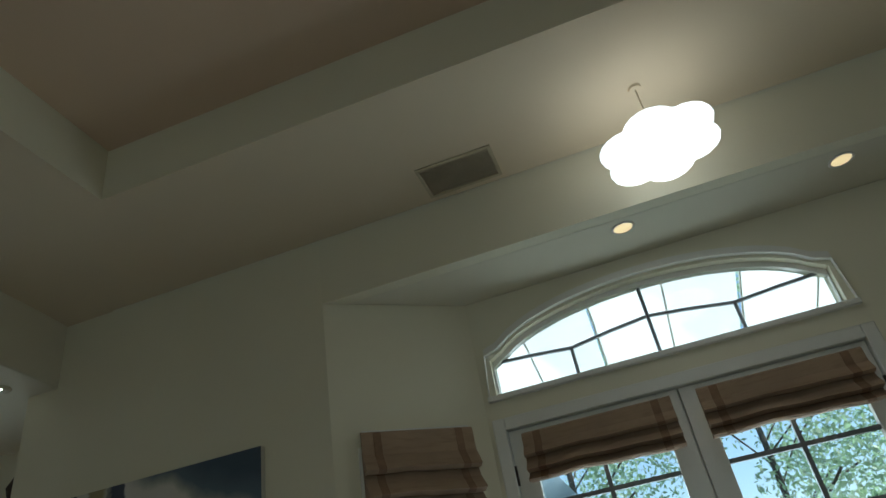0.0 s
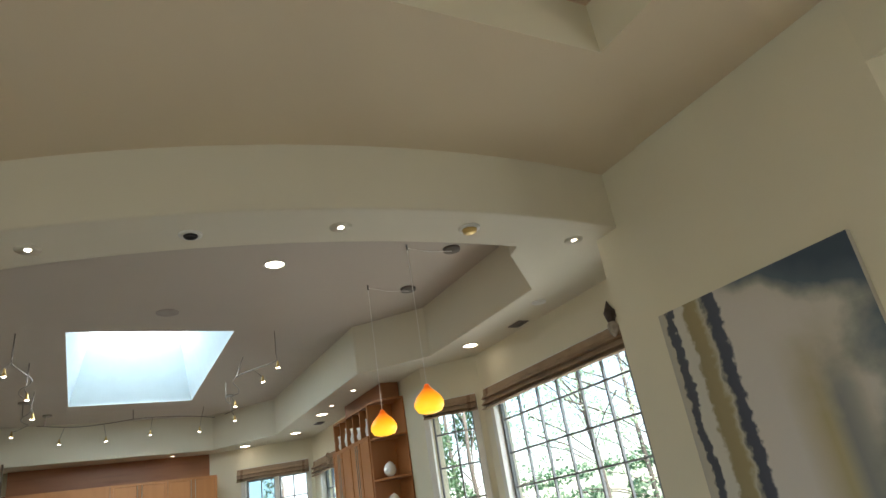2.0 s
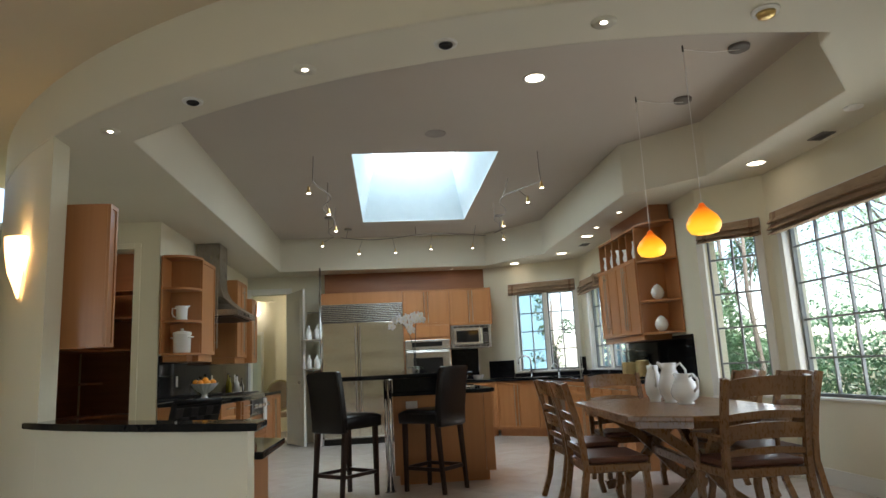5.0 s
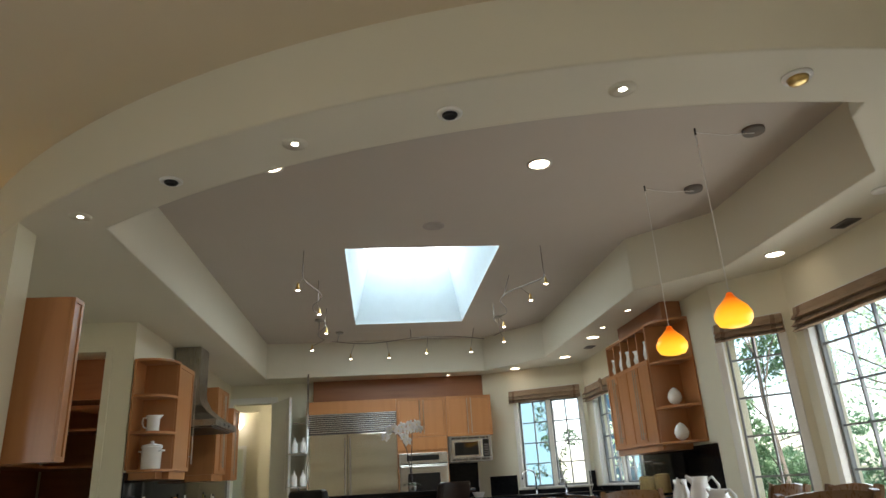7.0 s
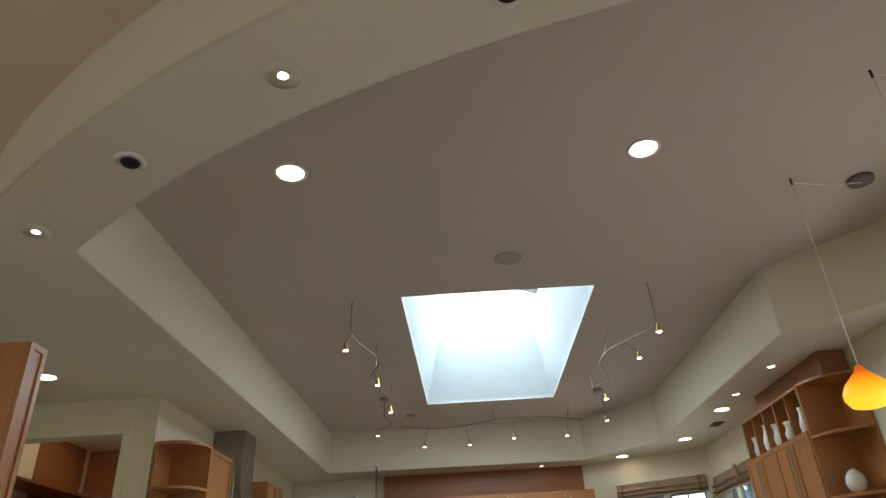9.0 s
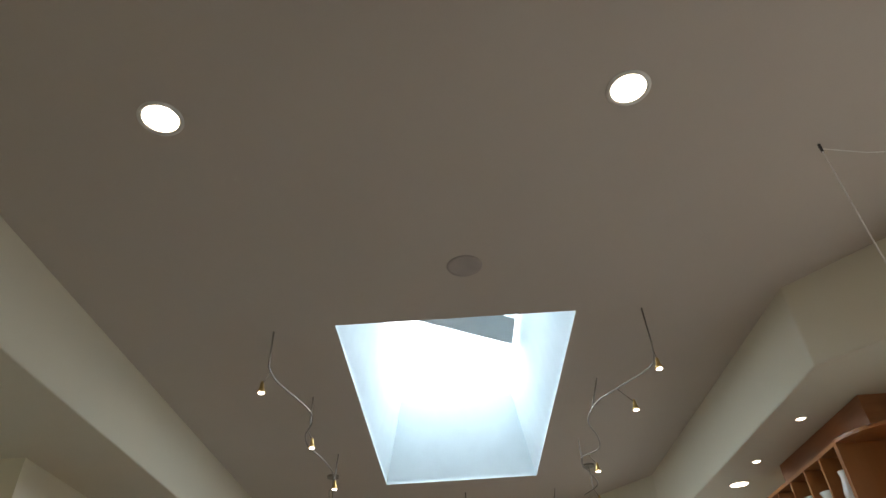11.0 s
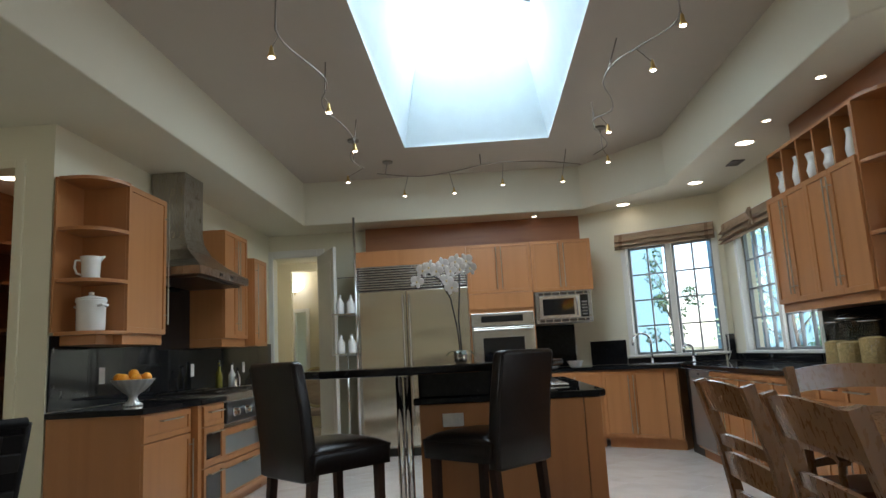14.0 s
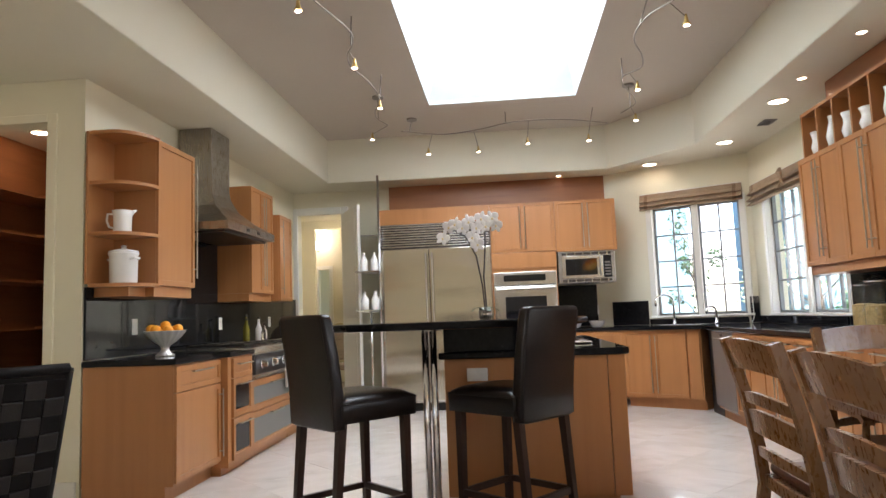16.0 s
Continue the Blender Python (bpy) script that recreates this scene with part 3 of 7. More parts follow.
def window(name, p0, p1, u0, u1, z0, z1, panels, cols, rows, label, deep=0.09):
    """A fixed window in a wall: white frame, grey sashes, glazing bars and panes."""
    w = thing(name, wall_frame(p0, p1), label, "window", kind="structure")
    bm = bmesh.new()
    for a in ((u0 - 0.05, u0 + 0.02, z0 - 0.03, z1 + 0.04), (u1 - 0.02, u1 + 0.05, z0 - 0.03, z1 + 0.04), (u0 + 0.02, u1 - 0.02, z1 - 0.02, z1 + 0.04)):
        box(bm, a[0], a[1], -deep - 0.02, 0.018, a[2], a[3], 0.004)
    for i in range(1, panels):
        u = u0 + (u1 - u0) * i / panels
        box(bm, u - 0.035, u + 0.035, -deep - 0.015, -0.02, z0, z1 - 0.02, 0.004)
    part("window_frame", bm, WHITE, w)
    part("window_sill", cube(u0 - 0.06, u1 + 0.06, -deep, 0.03, z0 - 0.028, z0, 0.006), WHITE, w)
    for i in range(panels):
        a = u0 + 0.02 + (u1 - u0 - 0.04) * i / panels + (0.03 if i else 0.004)
        c = u0 + 0.02 + (u1 - u0 - 0.04) * (i + 1) / panels - (0.03 if i < panels - 1 else 0.004)
        bm = bmesh.new()
        b = 0.028
        for q in ((a, a + b, z0, z1 - 0.022), (c - b, c, z0, z1 - 0.022), (a + b, c - b, z0, z0 + b), (a + b, c - b, z1 - 0.022 - b, z1 - 0.022)):
            box(bm, q[0], q[1], -deep - 0.005, -deep + 0.035, q[2], q[3], 0.003)
        sash = part("sash", bm, SASH, w)
        for j in range(1, cols):
            u = a + b + (c - a - 2 * b) * j / cols
            part("glazing_bar", cube(u - 0.009, u + 0.009, -deep, -deep + 0.028, z0 + b, z1 - 0.022 - b), SASH, sash)
        levels = rows if isinstance(rows, tuple) else [z0 + b + (z1 - z0 - 0.022 - 2 * b) * j / rows for j in range(1, rows)]
        for z in levels:
            part("glazing_bar", cube(a + b, c - b, -deep + 0.001, -deep + 0.026, z - 0.009, z + 0.009), SASH, sash)
        g = part("pane", cube(a + b - 0.004, c - b + 0.004, -deep + 0.010, -deep + 0.015, z0 + b - 0.004, z1 - 0.018 - b), PANE, sash)
        g.visible_shadow = False
    return w


def roman_blind(p0, p1, u0, u1, top, drop, label, tuft=False):
    """A linen roman shade drawn up into soft folds, with a darker braid near each edge."""
    w = thing("roman_blind", wall_frame(p0, p1), label, "blind", "roman blinds")
    f = min(0.05, drop * 0.17)
    prof = [(0.035, top), (0.050, top - 0.01), (0.056, top - drop * 0.30), (0.056 + f * 0.7, top - drop * 0.43), (0.056 + f, top - drop * 0.49), (0.05 + f * 0.6, top - drop * 0.525), (0.045, top - drop * 0.51),
            (0.062, top - drop * 0.62), (0.062 + f * 0.8, top - drop * 0.73), (0.062 + f * 1.1, top - drop * 0.78), (0.05 + f * 0.6, top - drop * 0.81), (0.045, top - drop * 0.80),
            (0.068, top - drop * 0.88), (0.068 + f * 0.9, top - drop * 0.97), (0.06 + f * 0.7, top - drop), (0.03, top - drop + 0.006), (0.03, top - 0.02)]
    k = 24

    def sheet(a, c, out, n):
        bm = bmesh.new()
        cols = []
        for i in range(n + 1):
            u = a + (c - a) * i / n
            s = (u - u0) / (u1 - u0)
            sag = 0.006 * math.sin(math.pi * s * 2.0 + 0.5) + 0.003 * math.sin(17 * s)
            cols.append([bm.verts.new((u, y + (out if j not in (0, len(prof) - 1, len(prof) - 2) else 0), z - sag * min(1, (top - z) / drop))) for j, (y, z) in enumerate(prof)])
        for a1, c1 in zip(cols, cols[1:]):
            for j in range(len(prof)):
                q = (j + 1) % len(prof)
                bm.faces.new((a1[j], a1[q], c1[q], c1[j]))
        bm.faces.new(cols[0]), bm.faces.new(cols[-1][::-1])
        return bm

    part("cloth", sheet(u0, u1, 0, k), LINEN, w, smooth=False)
    for a in (u0 + 0.06, u1 - 0.10):
        part("braid", sheet(a, a + 0.04, 0.004, 2), BRAID, w, "darker woven braid")
    part("head_rail", cube(u0 + 0.01, u1 - 0.01, 0.003, 0.03, top - 0.03, top + 0.01), WHITE, w)
    if tuft:
        bm = bmesh.new()
        c = (u0 + u1) / 2
        for d in (-1, 1):
            tube(bm, [(c, 0.10, top - 0.12), (c + d * 0.05, 0.12, top - 0.05), (c + d * 0.02, 0.11, top - 0.01), (c, 0.10, top - 0.12), (c + d * 0.06, 0.11, top - 0.2)], 0.012, 6)
        part("tie", bm, LINEN, w)
    return w


window("window_1", (-3.80, 3.77), (-6.58, 3.77), 0.15, 2.585, 0.74, 2.42, 1, 7, (1.075, 1.423, 1.761, 2.104), "large white-framed dining window with small panes")
window("window_2", (-6.58, 3.77), (-7.08, 3.30), 0.116, 0.668, 0.74, 2.42, 1, 2, (1.053, 1.406, 1.752, 2.107), "narrow white-framed window with small panes")
window("window_3", (-11.42, 3.30), (-12.40, 1.585), 0.11, 1.17, 1.03, 2.38, 2, 2, 4, "white-framed window over the kitchen sink")
window("window_4", (-7.08, 3.30), (-11.42, 3.30), 2.35, 3.95, 1.03, 2.36, 2, 3, 4, "white-framed window over the side counter")
window("window_5", (-0.87, 3.62), (-1.55, 3.10), 0.16, 0.68, 0.25, 2.02, 1, 2, 5, "narrow window beside the garden doors")
BL = "tan linen roman blind gathered over a window"
roman_blind((-3.80, 3.77), (-6.58, 3.77), 0.10, 2.66, 2.47, 0.225, BL)
roman_blind((-6.58, 3.77), (-7.08, 3.30), 0.065, 0.686, 2.46, 0.18, BL)
roman_blind((-11.42, 3.30), (-12.40, 1.585), 0.08, 1.27, 2.54, 0.20, BL)
roman_blind((-7.08, 3.30), (-11.42, 3.30), 2.30, 4.21, 2.47, 0.24, "tan linen roman blind tied up over a window", True)
roman_blind((-0.87, 3.62), (-1.55, 3.10), 0.12, 0.72, 2.13, 0.42, BL)

# arched light: casing, bars and glass
arch = thing("window_6", pose(0, 3.62, 0), "white arched window over the garden doors", "window", kind="structure")


def along_arch(y, off, r):
    bm = bmesh.new()
    pts = [(DX0 - off, 2.28)] + [(x, arch_top(x) + off) for x in [DX0 - off * 0.5 + (DX1 - DX0 + off) * i / 24 for i in range(25)]] + [(DX1 + off, 2.28)]
    rings = [[bm.verts.new((x + sx, y + sy, z + sz)) for sx, sy, sz in ((0, -r, -r), (0, r, -r), (0, r, r), (0, -r, r))] for x, z in pts]
    for a, c in zip(rings, rings[1:]):
        for k in range(4):
            bm.faces.new((a[k], a[(k + 1) % 4], c[(k + 1) % 4], c[k]))
    return bm


part("casing", along_arch(-0.012, 0.04, 0.02), WHITE, arch)
part("frame", along_arch(0.07, -0.01, 0.022), WHITE, arch)
part("sill", cube(DX0 - 0.05, DX1 + 0.05, -0.03, 0.12, 2.255, 2.285, 0.005), WHITE, arch)
bars = [[(-0.33, 2.285), (-0.33, 2.47)], [(0.12, 2.285), (0.12, arch_top(0.12))], [(0.57, 2.285), (0.57, 2.47)],
        [(DX0, 2.505), (-0.55, 2.49), (-0.33, 2.47), (-0.1, 2.505), (0.12, 2.53), (0.34, 2.505), (0.57, 2.47), (0.8, 2.49), (DX1, 2.505)]]
for line in bars:
    part("glazing_bar", tube(bmesh.new(), [(x, 0.075, z) for x, z in line], 0.0105, 6), SASH, arch)
bm = bmesh.new()
prism(bm, ARCH, 0, 0.005)
bmesh.ops.transform(bm, matrix=Matrix.Translation((0, 0.08, 0)) @ Matrix.Rotation(radians(90), 4, "X"), verts=bm.verts)
g = part("pane", bm, PANE, arch)
g.visible_shadow = False

# garden doors
bm = bmesh.new()
for a in ((DX0 - 0.055, DX0 + 0.012, 0, 2.155), (DX1 - 0.012, DX1 + 0.055, 0, 2.155), (DX0 + 0.012, DX1 - 0.012, 2.088, 2.155)):
    box(bm, a[0], a[1], 3.60, 3.72, a[2], a[3], 0.006)
tagged(link("trim_doors", bm, WHITE), kind="structure")


def garden_door(name, x0, x1):
    d = thing(name, pose(0, 3.66, 0), "white glazed garden door, closed, with small panes", "door", kind="structure")
    bm = bmesh.new()
    for q in ((x0, x0 + 0.11, 0.01, 2.085), (x1 - 0.11, x1, 0.01, 2.085), (x0 + 0.11, x1 - 0.11, 1.975, 2.085), (x0 + 0.11, x1 - 0.11, 0.01, 0.26)):
        box(bm, q[0], q[1], -0.022, 0.022, q[2], q[3], 0.004)
    part("leaf", bm, WHITE, d)
    x = (x0 + x1) / 2
    part("glazing_bar", cube(x - 0.011, x + 0.011, -0.012, 0.012, 0.26, 1.975), SASH, d)
    for j in range(1, 6):
        z = 0.26 + 1.715 * j / 6
        part("glazing_bar", cube(x0 + 0.11, x1 - 0.11, -0.0115, 0.0115, z - 0.011, z + 0.011), SASH, d)
    g = part("pane", cube(x0 + 0.105, x1 - 0.105, -0.003, 0.003, 0.255, 1.98), PANE, d)
    g.visible_shadow = False
    for z in (0.3, 1.85):
        part("hinge", tube(bmesh.new(), [((x0 if x0 < 0 else x1), -0.03, z - 0.05), ((x0 if x0 < 0 else x1), -0.03, z + 0.05)], 0.008), IRON, d)
    return d


garden_door("door_1", DX0 + 0.016, DC - 0.004)
tagged(link("trim_door_meeting", cube(DC - 0.02, DC + 0.02, 3.684, 3.70, 0.01, 2.085, 0.003), WHITE), kind="structure")
garden_door("door_2", DC + 0.004, DX1 - 0.016)
roman_blind((DC - 0.03, 3.635), (DX0 + 0.0, 3.635), 0.02, 0.80, 2.05, 0.26, "tan linen roman blind on a glazed door")
roman_blind((DX1 - 0.04, 3.635), (DC + 0.0, 3.635), 0.02, 0.80, 2.05, 0.26, "tan linen roman blind on a glazed door")

# kitchen doorway: casing and open door
bm = bmesh.new()
for a in ((-2.46, -2.36, 0, 2.67), (-1.75, -1.65, 0, 2.67), (-2.36, -1.75, 2.57, 2.67)):
    box(bm, -12.42, -12.375, a[0], a[1], a[2], a[3], 0.008)
tagged(link("trim_hall_door", bm, WHITE), kind="structure")
d = thing("door_3", pose(-12.37, -1.70, 0, 0, 0, -62), "white panelled door standing open into the kitchen", "door", kind="structure")
part("leaf", cube(0, 0.04, 0.0, 0.78, 0.01, 2.56, 0.004), WHITE, d)
for z0, z1 in ((0.2, 1.0), (1.15, 2.4)):
    part("panel", cube(0.038, 0.046, 0.12, 0.66, z0, z1, 0.004), WHITE, d)
part("handle", lathe(bmesh.new(), [(0.003, 0), (0.022, 0.01), (0.028, 0.03), (0.02, 0.05), (0.003, 0.055)], 12, (0.09, 0.72, 1.0)), NICKEL, d)
# pantry doorway casing
bm = bmesh.new()
for a in ((-3.71, -3.62, 0, 2.64), (-2.69, -2.62, 0, 2.64), (-3.62, -2.69, 2.58, 2.64)):
    box(bm, -7.86, -7.835, a[0], a[1], a[2], a[3], 0.005)
tagged(link("trim_pantry", bm, WALL), kind="structure")


# ---- kitchen: cabinets and appliances ----
def bar_handle(parent, p0, p1, out=0.032, r=0.0055, mt=None):
    """A straight bar on two stand-offs; the front it sits on faces local -y."""
    bm = bmesh.new()
    a, c = Vector(p0) + Vector((0, -out, 0)), Vector(p1) + Vector((0, -out, 0))
    tube(bm, [a, c], r, 8)
    for s in (0.08, 0.92):
        q = a + (c - a) * s
        tube(bm, [q, q + Vector((0, out, 0))], r * 0.8, 6)
    part("handle", bm, mt or NICKEL, parent, "satin metal bar handle")


def shaker(parent, name, u0, u1, z0, z1, handle="", rail=0.055, infill=None, plain=False):
    """A framed front with a recessed panel, 20 mm proud of the carcase."""
    bm = bmesh.new()
    g = 0.002
    u0, u1, z0, z1 = u0 + g, u1 - g, z0 + g, z1 - g
    if plain:
        box(bm, u0, u1, -0.021, -0.001, z0, z1, 0.002)
    else:
        rail = min(rail, (u1 - u0) / 3.2, (z1 - z0) / 3.2)
        box(bm, u0, u1, -0.021, -0.001, z0, z1)
        bmesh.ops.recalc_face_normals(bm, faces=bm.faces)
        f = min(bm.faces, key=lambda q: q.calc_center_median().y)
        bmesh.ops.inset_individual(bm, faces=[f], thickness=rail)
        bmesh.ops.inset_individual(bm, faces=[f], thickness=0.003, depth=-0.009)
    d = part(name, bm, MAPLE, parent)
    if infill is not None and not plain:
        part("panel", cube(u0 + rail - 0.001, u1 - rail + 0.001, -0.0145, -0.0125, z0 + rail - 0.001, z1 - rail + 0.001), infill, d)
    if handle == "h":
        c, w = (u0 + u1) / 2, min(0.30, (u1 - u0) * 0.7) / 2
        bar_handle(d, (c - w, -0.021, z1 - 0.045), (c + w, -0.021, z1 - 0.045))
    elif handle in ("l", "r"):
        u = u0 + 0.028 if handle == "l" else u1 - 0.028
        h = (z1 - z0) * 0.86
        zc = (z0 + z1) / 2
        bar_handle(d, (u, -0.021, zc - h / 2), (u, -0.021, zc + h / 2))
    return d


def cabinet(m, w, d, z0, z1, fronts, label, toe=0.0, valance=0.0, category="cabinet", group="kitchen cabinets"):
    """A cabinet unit: carcase behind local y=0, fronts on it."""
    c = thing("cabinet", m, label, category, group)
    part("body", cube(0, w, 0, d, z0 + toe, z1), MAPLE, c)
    if toe:
        part("plinth", cube(0.005, w - 0.005, 0.06, d, 0, toe), MAPLE, c)
    if valance:
        part("light_rail", cube(0.0, w, 0.01, d, z0 - valance, z0 - 0.001, 0.003), MAPLE, c)
    for u0, u1, a, b, kind, handle in fronts:
        shaker(c, "drawer" if kind == "drawer" else "door", u0, u1, a, b, handle, infill=FROST if kind == "frost" else (SCREEN if kind == "glass" else None), plain=kind == "plain")
    return c


CB = "honey maple cabinet with framed doors and bar handles"
BACK = lambda y: pose(-11.62, y, 0, 0, 0, 90)
LEFT = lambda x, y=-1.77: pose(x, y, 0, 0, 0, 180)
RIGHT = lambda x, y=2.55: pose(x, y, 0, 0, 0, 0)

# back run: tall panel over the refrigerator, oven tower, microwave bay
c = cabinet(BACK(-1.10), 1.385, 0.76, 2.26, 2.46, [(0.0, 1.385, 2.26, 2.46, "plain", "")], "maple cabinet over the steel refrigerator")
tagged(link("side_trim", cube(-12.38, -11.62, -1.105, -1.076, 0.0, 2.258, 0.003), WHITE), "pale end panel beside the steel refrigerator", "panel")
cabinet(BACK(0.29), 0.78, 0.76, 1.86, 2.46, [(0, 0.39, 1.86, 2.46, "door", "r"), (0.39, 0.78, 1.86, 2.46, "door", "l")], CB)
c = cabinet(BACK(0.29), 0.78, 0.76, 0.0, 1.858, [(0, 0.78, 1.665, 1.858, "plain", ""), (0, 0.78, 0.12, 0.62, "drawer", "h")], "maple oven tower with a built-in wall oven", toe=0.1)
cabinet(BACK(1.072), 0.72, 0.76, 1.84, 2.46, [(0, 0.36, 1.84, 2.46, "door", "r"), (0.36, 0.72, 1.84, 2.46, "door", "l")], CB)
cabinet(BACK(1.072), 0.73, 0.76, 0.0, 0.88, [(0, 0.365, 0.12, 0.87, "door", "r"), (0.365, 0.73, 0.12, 0.87, "door", "l")], CB, toe=0.1)
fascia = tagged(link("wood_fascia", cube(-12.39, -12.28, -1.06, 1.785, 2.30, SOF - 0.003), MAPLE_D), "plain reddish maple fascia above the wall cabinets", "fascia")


def refrigerator():
    f = thing("refrigerator", BACK(-1.07), "wide built-in stainless steel refrigerator with a louvred top grille", "refrigerator")
    w = 1.355
    part("body", cube(0, w, 0.0, 0.74, 0.10, 2.255), STEEL, f)
    part("plinth", cube(0.02, w - 0.02, 0.05, 0.7, 0, 0.10), BLACK, f)
    part("kick_rail", tube(bmesh.new(), [(0.05, -0.03, 0.12), (w - 0.05, -0.03, 0.12)], 0.008), NICKEL, f)
    split = 0.60
    for a, b, s in ((0.004, split - 0.003, 1), (split + 0.003, w - 0.004, -1)):
        d = part("door", cube(a, b, -0.035, -0.002, 0.13, 1.955, 0.006), STEEL_W, f)
        u = b - 0.035 if s > 0 else a + 0.035
        bar_handle(d, (u, -0.035, 0.35), (u, -0.035, 1.90), 0.05, 0.011, NICKEL)
    g = part("grille", cube(0.004, w - 0.004, -0.012, -0.002, 1.965, 2.25), IRON, f, "louvred steel grille")
    for i in range(9):
        z = 1.985 + i * 0.0305
        bm = box(bmesh.new(), 0.012, w - 0.012, -0.042, -0.014, z - 0.004, z + 0.012, 0.002)
        part("slat", bm, STEEL, g)
    part("grille_frame", cube(0.0, w, -0.03, 0.0, 2.252, 2.265), STEEL, f)


refrigerator()

oven = thing("wall_oven", BACK(0.305) @ pose(0, 0, -0.035), "stainless built-in wall oven with a black glass door", "oven")
part("surround", cube(0.0, 0.75, -0.028, 0.5, 0.80, 1.655, 0.004), STEEL, oven)
part("display", cube(0.12, 0.62, -0.034, -0.026, 1.545, 1.62), SCREEN, oven, "black control display")
# black strip on the surround gives the joint its shade
part("gap", cube(0.01, 0.74, -0.030, -0.027, 1.487, 1.500), BLACK, oven, "black strip drawn as the shaded gap above the oven door")
d = part("door", cube(0.015, 0.735, -0.05, -0.028, 0.83, 1.485, 0.005), STEEL, oven)
part("window", cube(0.13, 0.62, -0.054, -0.048, 0.95, 1.36), SCREEN, d, "black glass window")
bar_handle(d, (0.03, -0.05, 1.455), (0.72, -0.05, 1.455), 0.045, 0.012, HOOD)

mw = thing("microwave_oven", BACK(1.085), "stainless built-in microwave oven with a vented trim frame", "microwave")
# ordinary steel with the dark room it mirrors put into the colour
DARK_STEEL = mat("dark_reflecting_steel", (0.36, 0.345, 0.32), 0.28, 1.0, vary=0.06, scale=3)
part("body", cube(0.0, 0.67, 0.0, 0.45, 1.46, 1.835), DARK_STEEL, mw)
part("trim_frame", cube(0.0, 0.67, -0.02, 0.0, 1.46, 1.835, 0.004), DARK_STEEL, mw)
d = part("door", cube(0.045, 0.525, -0.045, -0.02, 1.515, 1.78, 0.004), STEEL, mw)
part("window", cube(0.085, 0.455, -0.049, -0.043, 1.55, 1.745), SCREEN, d, "black glass window")
part("handle", tube(bmesh.new(), [(0.49, -0.045, 1.54), (0.49, -0.07, 1.56), (0.49, -0.07, 1.735), (0.49, -0.045, 1.755)], 0.008, 8), NICKEL, d, smooth=True)
c = part("control_panel", cube(0.530, 0.625, -0.043, -0.02, 1.515, 1.78, 0.003), SCREEN, mw, "black control panel")
for i in range(5):
    part("key", cube(0.545, 0.61, -0.046, -0.043, 1.54 + i * 0.036, 1.56 + i * 0.036, 0.002), GRILLE, c)
for z in (1.473, 1.793):
    part("vent_band", cube(0.045, 0.625, -0.0215, -0.019, z, z + 0.028), IRON, mw, "dark vent band")
    for i in range(6):
        part("vent_rib", cube(0.10 + i * 0.095, 0.112 + i * 0.095, -0.024, -0.0215, z, z + 0.028), STEEL, mw)

# splash panels of black granite
def slab(name, bm, label, category="worktop"):
    return tagged(link(name, bm, GRANITE), label, category)


slab("backsplash", cube(-12.39, -12.375, 1.075, 1.74, 0.925, 1.46), "black granite backsplash under the microwave", "backsplash")
splash = thing("backsplash", pose(0, 0, 0), "polished black granite backsplash in upright panels behind the range", "backsplash")
for x0, x1, z1 in ((-8.28, -7.86, 1.42), (-8.742, -8.282, 1.42), (-9.348, -8.744, 2.0), (-9.95, -9.350, 2.0), (-10.75, -9.952, 1.42), (-11.55, -10.752, 1.42), (-12.38, -11.552, 1.42)):
    part("panel", cube(x0, x1, -2.415, -2.400, 0.925, z1, 0.001), GRANITE, splash)
slab("backsplash", cube(-9.45, -7.45, 3.285, 3.298, 0.925, 1.38), "black granite backsplash under the wall cabinets", "backsplash")

# sink run on the angled wall and the side run
DIAG = lambda u, off=0.0: Matrix.Translation((-11.62, 1.80, 0)) @ Matrix.Rotation(radians(54.5), 4, "Z") @ Matrix.Translation((u, off, 0))
cabinet(DIAG(0.0), 0.90, 0.60, 0.0, 0.88, [(0, 0.37, 0.12, 0.87, "door", "r"), (0.37, 0.74, 0.12, 0.87, "door", "l"), (0.76, 0.89, 0.12, 0.87, "plain", "")], "maple sink cabinet with two framed doors", toe=0.1)
# solid black stands in for the shade in this open gap
gap_block = tagged(link("gap_shade", cube(-11.05, -10.70, 2.60, 3.2, 0.0, 0.88), BLACK), "black block in place of the shaded gap beside the dishwasher", "panel")
dw = thing("dishwasher", RIGHT(-10.69), "stainless dishwasher built under the counter", "dishwasher")
part("body", cube(0, 0.60, 0, 0.58, 0.1, 0.88), STEEL, dw)
part("door", cube(0.003, 0.597, -0.024, -0.002, 0.13, 0.80, 0.004), SATIN, dw)
part("control_strip", cube(0.003, 0.597, -0.026, -0.002, 0.802, 0.872, 0.004), SATIN, dw)
part("latch", cube(0.27, 0.33, -0.030, -0.025, 0.825, 0.85, 0.002), BLACK, dw)
part("plinth", cube(0, 0.6, 0.05, 0.5, 0, 0.1), MAPLE, dw)
for i, (x, w) in enumerate(((-10.085, 0.67), (-9.415, 0.67), (-8.745, 0.67), (-8.075, 0.67))):
    cabinet(RIGHT(x), w - 0.002, 0.60, 0.0, 0.88, [(0, w / 2, 0.72, 0.87, "drawer", "h"), (w / 2, w, 0.72, 0.87, "drawer", "h"),
            (0, w / 2, 0.12, 0.715, "door", "r"), (w / 2, w, 0.12, 0.715, "door", "l")], CB, toe=0.1)
bm = bmesh.new()
rounded_prism(bm, [(-12.36, 1.065), (-11.59, 1.065), (-11.59, 1.78), (-11.01, 2.52), (-7.40, 2.52), (-7.40, 3.284), (-11.39, 3.284), (-12.36, 1.60)], 0.882, 0.922, 0.008)
